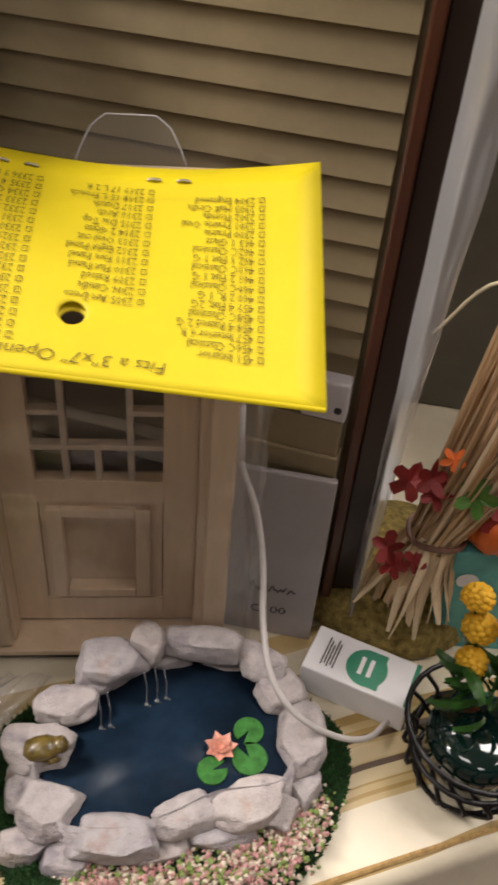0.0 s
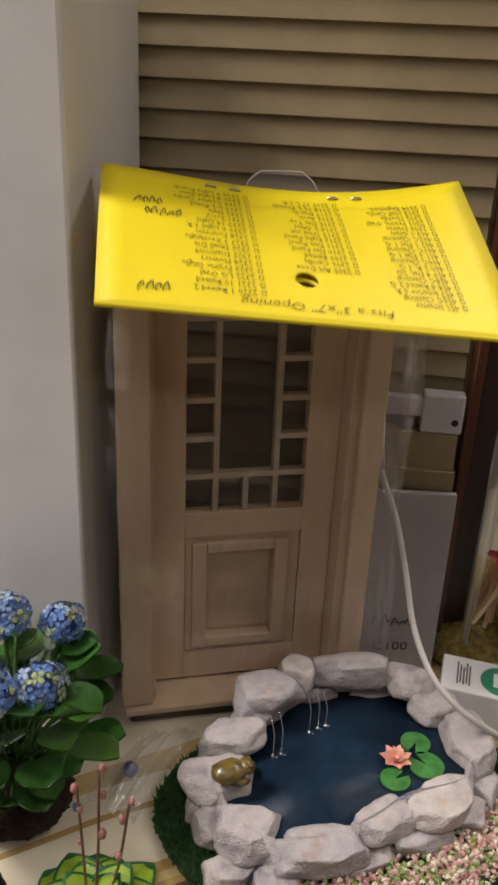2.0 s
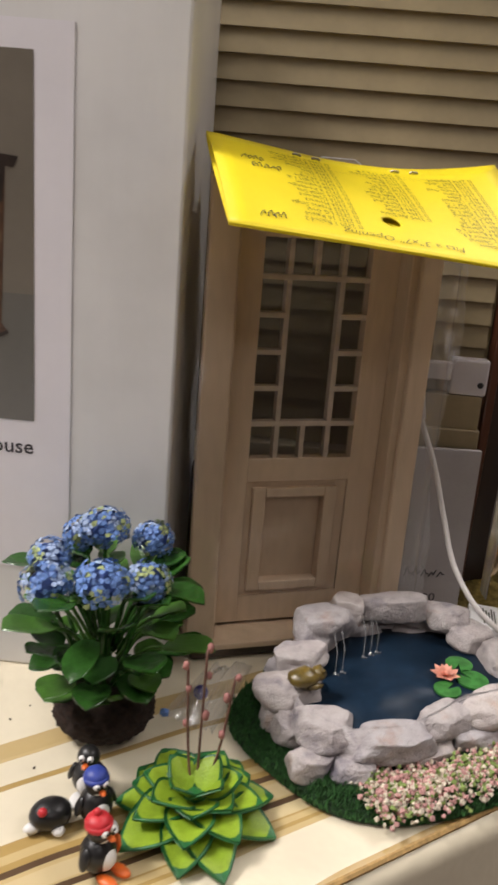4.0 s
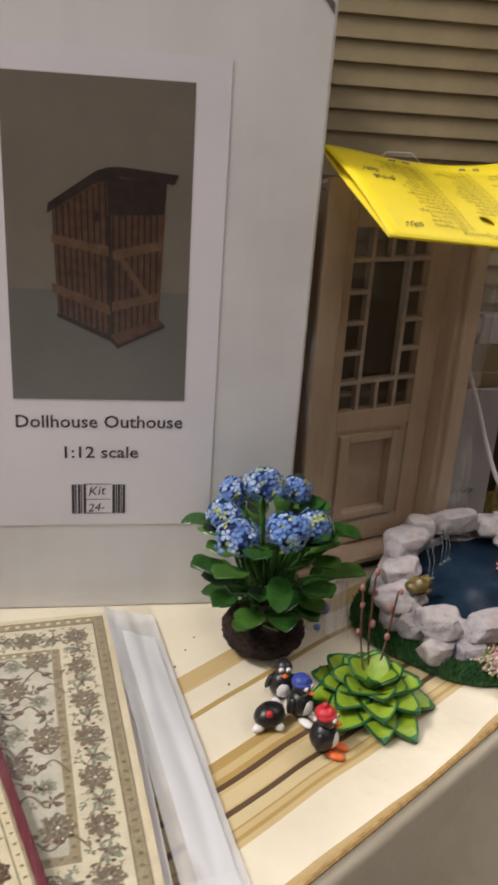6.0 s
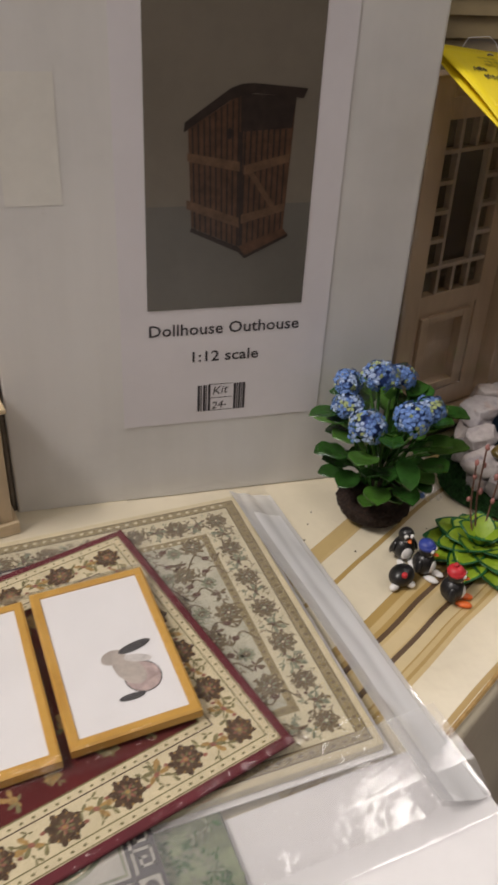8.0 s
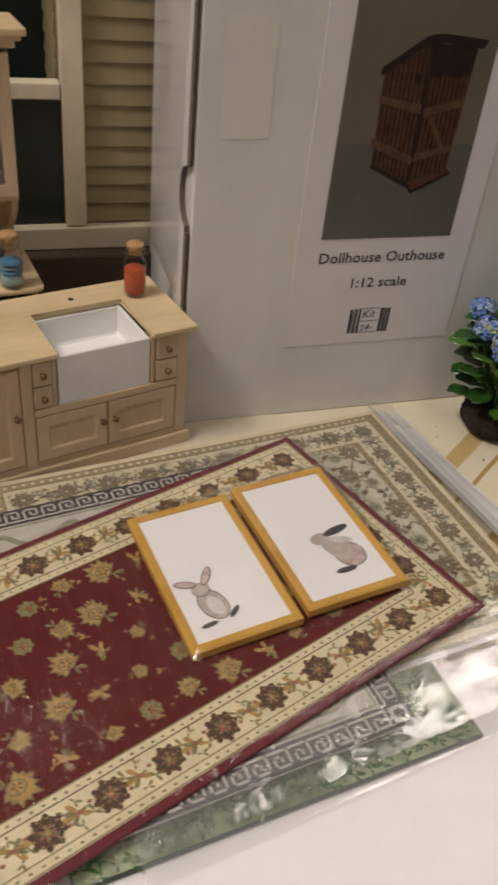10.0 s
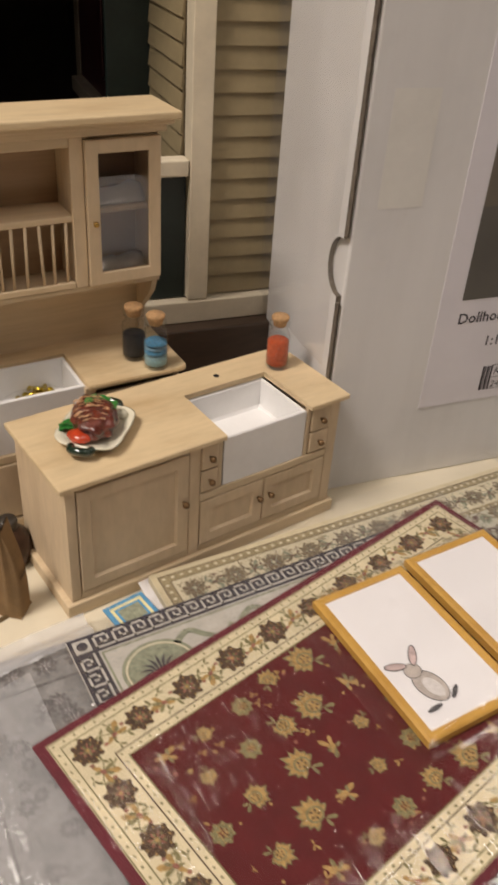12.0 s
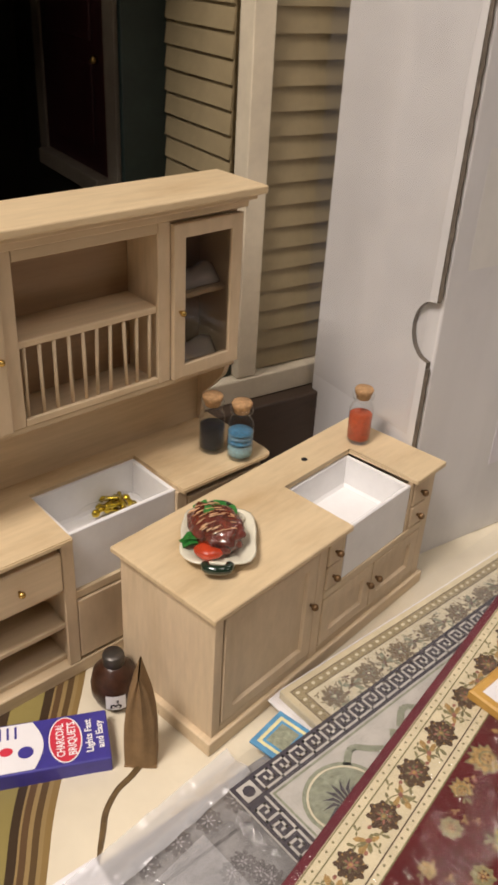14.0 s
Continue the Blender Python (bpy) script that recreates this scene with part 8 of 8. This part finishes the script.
def red_rug():
    root = thing("red_rug", pose(-0.3625, 0.0775, 0.0139, 0, -1.1, 10.2), "wine-red miniature rug with cream floral border", "rug", "rugs in the pile")
    W, H = 0.2235, 0.1310
    part("pile", slab_rug(bmesh.new(), W, H, 0.0018), "rug_edge", root, "maroon bound edge")
    bm = bmesh.new()
    hw, hh = W / 2 - 0.0034, H / 2 - 0.0034
    z = 0.00012
    rect(bm, -hw, hw, -hh, hh, z, 0)
    OL, DK, GO, RO, RD = 1, 2, 3, 4, 5
    ring_rect(bm, hw - 0.0002, hh - 0.0002, 0.0005, z + 0.00006, OL)
    ring_rect(bm, hw - 0.0036, hh - 0.0036, 0.0005, z + 0.00006, OL)
    ring_rect(bm, hw - 0.0172, hh - 0.0172, 0.0005, z + 0.00006, DK)
    ring_rect(bm, hw - 0.0206, hh - 0.0206, 0.0006, z + 0.00006, OL)
    for off, st in ((0.0020, 0.0042), (0.0190, 0.0040)):
        for k, (x, y, t) in enumerate(around(hw - off, hh - off, st)):
            flat(bm, disc(x, y, 0.0007 if k % 2 else 0.0005, 0.0005, 7), z + 0.00008, OL)
    rnd = random.Random(17)
    border_scroll(bm, hw - 0.0105, hh - 0.0105, 0.0215, 0.0022, z + 0.00010, (DK, OL, OL, RO, GO), rnd, 0.0059)
    fw, fh = hw - 0.0212, hh - 0.0212
    rect(bm, -fw, fw, -fh, fh, z + 0.00008, RD)
    zz = z + 0.00016
    for j in range(5):
        for i in range(10):
            x = -fw + 0.0085 + (2 * fw - 0.017) * (i + 0.45 * (j % 2)) / 9.45
            y = -fh + 0.0075 + (2 * fh - 0.015) * j / 4
            x, y = x + rnd.uniform(-0.0022, 0.0022), y + rnd.uniform(-0.0018, 0.0018)
            kind = (i * 2 + j * 3) % 5
            if kind in (0, 3):
                palmette(bm, x, y, (0.0080 if kind == 0 else 0.0060) * rnd.uniform(0.88, 1.05), zz, GO, OL, DK, rnd.choice((-0.8, 0.2, 1.0, 2.2)) + rnd.uniform(-0.3, 0.3))
            elif kind == 1:
                rosette(bm, x, y, 0.0042, zz, OL, GO, RD, GO, rnd.uniform(0, 1))
            elif kind == 2:
                a = rnd.uniform(0, 6.28)
                sprig(bm, x, y, 0.0050, zz, GO, a)
                sprig(bm, x + 0.001, y - 0.001, 0.0040, zz + 0.00003, OL, a + 1.9)
                flat(bm, disc(x, y, 0.0016, 0.0013, 9), zz + 0.00006, GO)
            else:
                palmette(bm, x, y, 0.0042, zz, GO, OL, DK, rnd.uniform(0, 6.28))
    for _ in range(130):
        x, y = rnd.uniform(-fw + 0.003, fw - 0.003), rnd.uniform(-fh + 0.003, fh - 0.003)
        if rnd.random() < 0.4:
            sprig(bm, x, y, rnd.uniform(0.0014, 0.0026), zz - 0.00004, GO, rnd.uniform(0, 6.28))
        else:
            flat(bm, disc(x, y, rnd.uniform(0.0005, 0.0011), rnd.uniform(0.0005, 0.0009), 7, rnd.uniform(0, 3)), zz - 0.00005, RO if rnd.random() < 0.35 else GO)
    part("woven_pattern", bm, ["rug_cream", "rug_olive", "rug_dark", "rug_gold", "rug_rose", "rug_red"], root, "cream border with brown rosettes round a red field of golden flowers")


red_rug()


def key_rug():
    root = thing("greek_key_rug", pose(-0.3770, 0.0812, 0.0114, 0, 0, -1.2), "pale grey miniature rug with dark Greek key border", "rug", "rugs in the pile")
    W, H = 0.1640, 0.1570
    part("pile", slab_rug(bmesh.new(), W, H, 0.0013), "key_pale", root)
    bm = bmesh.new()
    z = 0.0001
    bw = 0.0098
    ring_rect(bm, W / 2 - 0.0002, H / 2 - 0.0002, bw, z, 0)
    u = 0.0080

    def key(px, py, dx, dy, ex, ey):
        segs = ((0.0, 0.0, 1.0, 0.12), (0.0, 0.0, 0.12, 0.86), (0.0, 0.74, 0.80, 0.86), (0.68, 0.26, 0.80, 0.86), (0.34, 0.26, 0.80, 0.38), (0.34, 0.26, 0.46, 0.60))
        for a, b, c, d in segs:
            flat(bm, [(px + u * (s * dx + t * ex), py + u * (s * dy + t * ey)) for s, t in ((a, b), (c, b), (c, d), (a, d))], z + 0.00006, 1)
    hw, hh = W / 2 - 0.0002, H / 2 - 0.0002
    m = (bw - u * 0.86) / 2
    nx, ny = int((2 * hw - 2 * bw) / u), int((2 * hh - 2 * bw) / u)
    for k in range(nx):
        x = -hw + bw + k * (2 * hw - 2 * bw) / nx
        key(x, hh - bw + m, 1, 0, 0, 1)
        key(-x, -hh + bw - m, -1, 0, 0, -1)
    for k in range(ny):
        y = -hh + bw + k * (2 * hh - 2 * bw) / ny
        key(hw - bw + m, -y, 0, -1, 1, 0)
        key(-hw + bw - m, y, 0, 1, -1, 0)
    for sx in (-1, 1):
        for sy in (-1, 1):
            cx, cy = sx * (hw - bw / 2), sy * (hh - bw / 2)
            flat(bm, [(cx + a * bw * 0.34, cy + b * bw * 0.34) for a, b in ((-1, -1), (1, -1), (1, 1), (-1, 1))], z + 0.00006, 1)
            flat(bm, disc(cx, cy, bw * 0.24, bw * 0.24, 8), z + 0.0001, 0)
    ring_rect(bm, hw - bw - 0.0008, hh - bw - 0.0008, 0.0009, z, 2)
    for sx in (-1, 1):
        for sy in (-1, 1):
            cx, cy = sx * (hw - bw - 0.019), sy * (hh - bw - 0.018)
            flat(bm, disc(cx, cy, 0.0155, 0.0140, 28), z + 0.00004, 2)
            flat(bm, disc(cx, cy, 0.0140, 0.0126, 28), z + 0.00006, 3)
            flat(bm, disc(cx, cy, 0.0132, 0.0118, 28), z + 0.00008, 2)
            for k in range(9):
                a = math.pi / 2 + (k - 4) * 0.36
                x1, y1 = cx + 0.0108 * math.cos(a), cy - 0.004 + 0.0108 * math.sin(a)
                s = 0.0007
                flat(bm, [(cx - s, cy - 0.006), ((cx + x1) / 2 - s * math.sin(a), (cy + y1) / 2 + s * math.cos(a)), (x1, y1), ((cx + x1) / 2 + s * math.sin(a), (cy + y1) / 2 - s * math.cos(a))], z + 0.00012 + 0.000005 * k, 0)
    for x in (-0.030, 0.0, 0.030):
        for y in (-0.058, 0.058):
            vine(bm, [(x - 0.014, y), (x - 0.006, y + 0.005), (x, y), (x + 0.007, y - 0.004), (x + 0.013, y + 0.001)], 0.0014, z + 0.00004, 2)
    part("woven_pattern", bm, ["key_dark", "key_pale", "beige_green", "beige_pile"], root, "dark key meander, sage medallions with palm leaves")


key_rug()


def beige_rug():
    root = thing("beige_rug", pose(-0.3105, 0.1030, 0.0098, 0, 0, -2.5), "beige miniature rug with floral border in a film sleeve", "rug", "rugs in the pile")
    W, H = 0.2090, 0.1500
    part("pile", slab_rug(bmesh.new(), W, H, 0.0040), "beige_pile", root)
    part("backing_card", B(-W / 2 - 0.004, W / 2 + 0.003, -H / 2 - 0.002, H / 2 + 0.003, -0.0047, -0.0041), "paper", root, "white backing card")
    bm = bmesh.new()
    z = 0.0001
    hw, hh = W / 2, H / 2
    ring_rect(bm, hw - 0.0002, hh - 0.0002, 0.0027, z, 4)
    ring_rect(bm, hw - 0.0030, hh - 0.0030, 0.0046, z, 6)
    ring_rect(bm, hw - 0.0029, hh - 0.0029, 0.0006, z + 0.00002, 1)
    ring_rect(bm, hw - 0.0072, hh - 0.0072, 0.0006, z + 0.00002, 1)
    for k, (x, y, t) in enumerate(around(hw - 0.0052, hh - 0.0052, 0.0042)):
        flat(bm, disc(x, y, 0.0010, 0.0008, 7), z + 0.00005, 1 if k % 2 else 0)
    rnd = random.Random(9)
    border_scroll(bm, hw - 0.0155, hh - 0.0155, 0.0205, 0.0022, z + 0.00004, (1, 1, 2, 3, 0), rnd, 0.0056)
    ring_rect(bm, hw - 0.0228, hh - 0.0228, 0.0040, z, 6)
    for k, (x, y, t) in enumerate(around(hw - 0.0248, hh - 0.0248, 0.0040)):
        flat(bm, disc(x, y, 0.0009, 0.0007, 7), z + 0.00005, 1 if k % 2 else 0)
    fw, fh = hw - 0.0262, hh - 0.0262
    rect(bm, -fw, fw, -fh, fh, z + 0.00002, 5)
    zz = z + 0.00006
    for j in range(12):
        for i in range(19):
            x, y = -fw + 0.005 + (2 * fw - 0.010) * i / 18 + rnd.uniform(-0.0024, 0.0024), -fh + 0.005 + (2 * fh - 0.010) * j / 11 + rnd.uniform(-0.0024, 0.0024)
            kind = (i + 2 * j) % 5
            if kind == 0:
                rosette(bm, x, y, rnd.uniform(0.0046, 0.0062), zz, 1, 2, 3, 0, rnd.uniform(0, 1))
            elif kind in (1, 3):
                w, h = rnd.choice((-1, 1)) * 0.009, rnd.uniform(0.003, 0.006)
                vine(bm, [(x - w, y - 0.002), (x - w * 0.4, y + h), (x + w * 0.3, y - 0.001), (x + w * 0.8, y + h * 0.8)], rnd.uniform(0.00025, 0.00045), zz, 1)
                sprig(bm, x + w * 0.3, y + 0.002, 0.0034, zz + 0.00003, 1, rnd.uniform(0, 6.28))
                flat(bm, disc(x, y + 0.002, 0.0018, 0.0014, 9), zz + 0.00005, 3)
            elif kind == 2:
                sprig(bm, x, y, 0.0048, zz, 1, rnd.uniform(0, 6.28))
                sprig(bm, x, y, 0.0034, zz + 0.00003, 3, rnd.uniform(0, 6.28))
            else:
                rosette(bm, x, y, 0.0036, zz, 2, 1, 3, 0, rnd.uniform(0, 1))
    for _ in range(220):
        x, y = rnd.uniform(-fw + 0.002, fw - 0.002), rnd.uniform(-fh + 0.002, fh - 0.002)
        sprig(bm, x, y, rnd.uniform(0.0012, 0.0026), zz - 0.00003, rnd.choice((1, 1, 2, 3)), rnd.uniform(0, 6.28))
    for off in (0.0108, 0.0200):
        for x, y, t in around(hw - off, hh - off, 0.0048):
            sprig(bm, x + rnd.uniform(-0.001, 0.001), y + rnd.uniform(-0.0008, 0.0008), rnd.uniform(0.0012, 0.0021), z + 0.00003, rnd.choice((1, 1, 2, 3)), rnd.uniform(0, 6.28))
    part("woven_pattern", bm, ["beige_pile", "beige_motif", "beige_green", "beige_brown", "rug_cream", "beige_field", "beige_guard"], root, "grey-olive flowers and scrolls on beige")


beige_rug()


def flat_goods():
    root = thing("printed_mat", pose(-0.3470, 0.0520, 0.0050, 0, 0, -2.5), "green leafy printed mat under the rugs", "mat")
    part("mat", slab_rug(bmesh.new(), 0.1520, 0.1180, 0.0026), ["mat_edge"], root, "dark cut edge")
    bm = bmesh.new()
    rect(bm, -0.0755, 0.0755, -0.0585, 0.0585, 0.0001, 0)
    rnd = random.Random(41)
    for _ in range(900):
        x, y = rnd.uniform(-0.073, 0.073), rnd.uniform(-0.057, -0.010)
        a, s = rnd.uniform(0, 6.28), rnd.uniform(0.0015, 0.0042)
        sprig(bm, x, y, s, 0.00014 + 0.0000002 * _, 1 if rnd.random() < 0.55 else (2 if rnd.random() < 0.6 else 0), a)
    part("leafy_print", bm, ["mat_green", "grass_tuft", "beige_green"], root, "blurred green foliage print")
    grey = thing("grey_rug", pose(-0.4700, 0.0950, 0.0032, 0, 0, -3), "faded grey patterned rug showing through film", "rug", "rugs in the pile")
    part("pile", slab_rug(bmesh.new(), 0.0950, 0.1500, 0.0022), "grey_rug", grey)
    bm = bmesh.new()
    for k, (x, y, t) in enumerate(around(0.0385, 0.066, 0.013)):
        rosette(bm, x, y, 0.0050, 0.0001, 0, 1, 0, 1, t)
    ring_rect(bm, 0.0310, 0.0580, 0.0012, 0.0001, 0)
    for _ in range(50):
        rosette(bm, rnd.uniform(-0.027, 0.027), rnd.uniform(-0.054, 0.054), rnd.uniform(0.002, 0.0048), 0.0001 + 0.000003 * _, 0, 1, 0, 1, rnd.uniform(0, 3))
    part("woven_pattern", bm, ["grey_motif", "board"], grey, "blurred grey pattern")
    card = thing("blue_card", pose(-0.4265, 0.1655, 0.0100, 0, 0, 8), "small blue and pale yellow printed card under film", "card")
    part("card", B(-0.0095, 0.0095, -0.0085, 0.0085, -0.0010, 0, 0.0002), "card_blue", card)
    bm = bmesh.new()
    ring_rect(bm, 0.0075, 0.0065, 0.0014, 0.0001, 0)
    rect(bm, -0.0050, 0.0050, -0.0040, 0.0040, 0.0001, 1)
    part("print", bm, ["card_yellow", "beige_green"], card, "pale yellow square line")
    slip = thing("white_card", pose(-0.5185, 0.1380, 0.0030, 0, 0, -4), "blank white card under the edge of a film sleeve", "card")
    part("card", B(-0.0125, 0.0125, -0.0380, 0.0380, 0, 0.0008, 0.0002), "paper", slip)
    pap = thing("white_paper", pose(-0.3330, -0.0970, 0.0014, 0, 0, -0.4), "large blank sheet of white paper with stray pen marks", "paper sheet")
    part("sheet", B(-0.150, 0.150, -0.120, 0.120, 0, 0.0006), "paper", pap)
    pen = bmesh.new()
    tube(pen, glide([(0.103, 0.062, 0.0008), (0.109, 0.0635, 0.0008), (0.116, 0.065, 0.0008)], 4), 0.0003, 5)
    tube(pen, glide([(0.094, 0.048, 0.0008), (0.100, 0.052, 0.0008), (0.105, 0.055, 0.0008)], 4), 0.0003, 5)
    part("pen_marks", pen, "ink", pap)


flat_goods()


def sleeves():
    def crease(x, y, k, s=1.0):
        return s * (0.0011 * noise.noise(Vector((x * 26, y * 17, k))) + 0.0005 * noise.noise(Vector((x * 75, y * 60, k))))

    def over_beige(x, y):
        z = 0.0107 + crease(x, y, 2, 0.35)
        if x > -0.208:
            t = min(1.0, (x + 0.208) / 0.025)
            z = 0.0107 * (1 - t) ** 1.3 + 0.0018 + 0.0018 * abs(noise.noise(Vector((x * 120, y * 22, 5)))) * (1 - 0.4 * t) + crease(x, y, 3, 0.9)
        return z
    a = sleeve("film_sleeve", -0.4170, -0.1815, -0.0060, 0.1870, over_beige, "film_flat", "clear film sleeve round the beige rug, loose at its edge", 90, 60)
    bm = bmesh.new()
    sheet(bm, 16, 70, lambda u, v: Vector((-0.2050 + 0.0230 * u, -0.004 + 0.180 * v, over_beige(-0.2050 + 0.0230 * u, -0.004 + 0.180 * v) + 0.0007)))
    part("loose_edge", bm, "film_loose", a, "cloudy loose film edge", True)
    # stiff folded side seam of the sleeve
    bm = bmesh.new()
    sheet(bm, 10, 50, lambda u, v: Vector((-0.1995 + 0.0145 * u, 0.158 - 0.163 * v, over_beige(-0.1995 + 0.0145 * u, 0.158 - 0.163 * v) + 0.0014)))
    part("folded_seam", bm, "film_milky", a, "shiny folded side seam", True)

    def over_key(x, y):
        z = 0.0122 + crease(x, y, 7, 0.3)
        if x < -0.462:
            t = min(1.0, (-0.462 - x) / 0.030)
            z = 0.0122 - 0.0078 * t + crease(x, y, 8, 0.5)
        if y > 0.154:
            t = min(1.0, (y - 0.154) / 0.020)
            z = max(0.0042, z * (1 - t) + 0.0050 * t) + (0.0055 if x > -0.415 else 0.0) * t + crease(x, y, 9, 0.5)
        return z
    b = sleeve("film_sleeve", -0.5300, -0.2820, -0.0070, 0.1720, over_key, "film_flat", "clear film sleeve round the key-bordered rug", 80, 60)
    bm = bmesh.new()
    sheet(bm, 30, 50, lambda u, v: Vector((-0.5240 + 0.0500 * u, 0.0150 + 0.1400 * v, over_key(-0.5240 + 0.0500 * u, 0.0150 + 0.1400 * v) + 0.0008 + 0.0008 * abs(noise.noise(Vector((u * 5, v * 3, 12)))))))
    part("loose_edge", bm, "film_hazy", b, "hazy loose film end", True)
    bm = bmesh.new()
    sheet(bm, 40, 6, lambda u, v: Vector((-0.5290 + 0.0850 * u, 0.1580 + 0.0130 * v + 0.006 * u, 0.0066 + 0.0012 * math.sin(v * 7) + 0.0010 * noise.noise(Vector((u * 14, v * 3, 6))))))
    part("folded_seam", bm, "film_cloudy", b, "cloudy folded edge of the sleeve", True)

    def over_front(u, v):
        # lies on the mat in front of the red rug, up to the rug's slanting front edge
        x = -0.4050 + 0.2200 * u
        y1 = min(0.0300, -0.0085 + (x + 0.461) * 0.1805)
        y = -0.0120 + (y1 + 0.0120) * v
        t = max(0.0, min(1.0, (0.004 - y) / 0.014))
        return Vector((x, y, 0.0129 - 0.0080 * t + crease(x, y, 13, 0.8)))
    bm = bmesh.new()
    sheet(bm, 70, 30, over_front)
    tagged(part("film_sleeve", bm, "film_crumpled", smooth=True), "crumpled shiny film end over the mat", "plastic sleeve")
    rug = bpy.data.objects["red_rug"].matrix_basis
    bm = bmesh.new()
    sheet(bm, 60, 40, lambda u, v: rug @ Vector((-0.1140 + 0.2310 * u, -0.0680 + 0.1360 * v, 0.0011 + 0.0006 * abs(noise.noise(Vector((u * 9, v * 6, 4)))) - (0.0009 if u in (0.0, 1.0) or v in (0.0, 1.0) else 0.0))))
    ob = part("film_sleeve", bm, "film_taut", smooth=True)
    tagged(ob, "taut clear film sleeve round the red rug", "plastic sleeve")
    bm = bmesh.new()
    sheet(bm, 6, 40, lambda u, v: rug @ Vector((0.1020 + 0.0160 * u, -0.0670 + 0.1340 * v, 0.0021 + 0.0004 * math.sin(v * 23) * u - 0.0010 * u)))
    part("flap", bm, "film", ob, "folded clear end flap", True)
    bm = bmesh.new()

    def over_frames(u, v):
        x, y = -0.3735 + 0.1130 * u, 0.0465 + 0.0885 * v
        inside = -0.3630 < x < -0.2640 and 0.0520 < y < 0.1300
        base = 0.0160 + (x + 0.36) * 0.020
        z = base + (0.0060 if inside else 0.0012) + 0.0006 * noise.noise(Vector((x * 80, y * 60, 3)))
        return Vector((x, y, z))
    sheet(bm, 66, 46, over_frames)
    ob = part("film_sleeve", bm, "film", smooth=True)
    tagged(ob, "clear film pouch round the two framed pictures", "plastic sleeve")


sleeves()


def framed_picture(x, y, z, tilt, motif, label):
    root = thing("framed_picture", pose(x, y, z, 0, tilt, -1.6), label, "framed picture", "framed pictures on the rug")
    W, H, B0, T = 0.0462, 0.0765, 0.0036, 0.0042
    fr = bmesh.new()
    lo = [(-W / 2, -H / 2), (W / 2, -H / 2), (W / 2, H / 2), (-W / 2, H / 2)]
    for k in range(4):
        (x0, y0), (x1, y1) = lo[k], lo[(k + 1) % 4]
        sx0, sy0, sx1, sy1 = -math.copysign(B0, x0), -math.copysign(B0, y0), -math.copysign(B0, x1), -math.copysign(B0, y1)
        o = [fr.verts.new(p) for p in ((x0, y0, 0), (x1, y1, 0), (x1, y1, T - 0.0006), (x0, y0, T - 0.0006), (x0 + sx0 * 0.25, y0 + sy0 * 0.25, T), (x1 + sx1 * 0.25, y1 + sy1 * 0.25, T), (x1 + sx1, y1 + sy1, T - 0.0003), (x0 + sx0, y0 + sy0, T - 0.0003), (x1 + sx1, y1 + sy1, 0), (x0 + sx0, y0 + sy0, 0))]
        for q in ((0, 1, 2, 3), (3, 2, 5, 4), (4, 5, 6, 7), (7, 6, 8, 9), (9, 8, 1, 0)):
            fr.faces.new([o[i] for i in q])
    part("frame", fr, "gold_frame", root, "honey-coloured wooden frame")
    p = part("print", B(-W / 2 + B0, W / 2 - B0, -H / 2 + B0, H / 2 - B0, 0.0004, T - 0.0009), "paper", root, "white print with a small plain grey shape")
    bm = bmesh.new()
    zz = T - 0.0008
    for n, (cx, cy, rx, ry, turn, slot) in enumerate(motif):
        flat(bm, disc(cx, cy, rx, ry, 22, turn), zz + 0.00004 * n, slot)
    part("painted_shape", bm, ["print_grey", "print_pink", "print_dark", "print_pale"], p, "plain grey and pink washes")


framed_picture(-0.3388, 0.0908, 0.0157, -2.4, (
    (-0.0066, -0.0185, 0.0056, 0.0082, 0.25, 2), (-0.0066, -0.0185, 0.0052, 0.0078, 0.25, 0), (-0.0060, -0.0195, 0.0030, 0.0052, 0.25, 3), (-0.0085, -0.0100, 0.0038, 0.0036, 0.3, 2), (-0.0085, -0.0100, 0.0035, 0.0033, 0.3, 0), (-0.0135, -0.0055, 0.0046, 0.0019, -0.35, 2), (-0.0135, -0.0055, 0.0041, 0.0015, -0.35, 1), (-0.0040, -0.0040, 0.0052, 0.0018, 1.00, 2), (-0.0040, -0.0040, 0.0047, 0.0014, 1.00, 1),
    (-0.0118, -0.0275, 0.0036, 0.0010, 0.1, 2), (-0.0005, -0.0250, 0.0034, 0.0010, 0.7, 2)), "small honey-framed print with a plain seated grey shape")
framed_picture(-0.2895, 0.0912, 0.0178, -1.6, (
    (0.0080, -0.0165, 0.0068, 0.0072, 0.3, 2), (0.0080, -0.0165, 0.0064, 0.0068, 0.3, 1), (0.0042, -0.0120, 0.0046, 0.0080, 0.45, 0), (0.0000, -0.0045, 0.0046, 0.0034, 0.15, 0), (0.0088, -0.0020, 0.0066, 0.0020, 0.20, 2), (0.0084, -0.0078, 0.0052, 0.0019, -0.35, 3), (0.0020, -0.0240, 0.0048, 0.0014, 0.0, 2)), "small honey-framed print with a plain crouching brown shape")
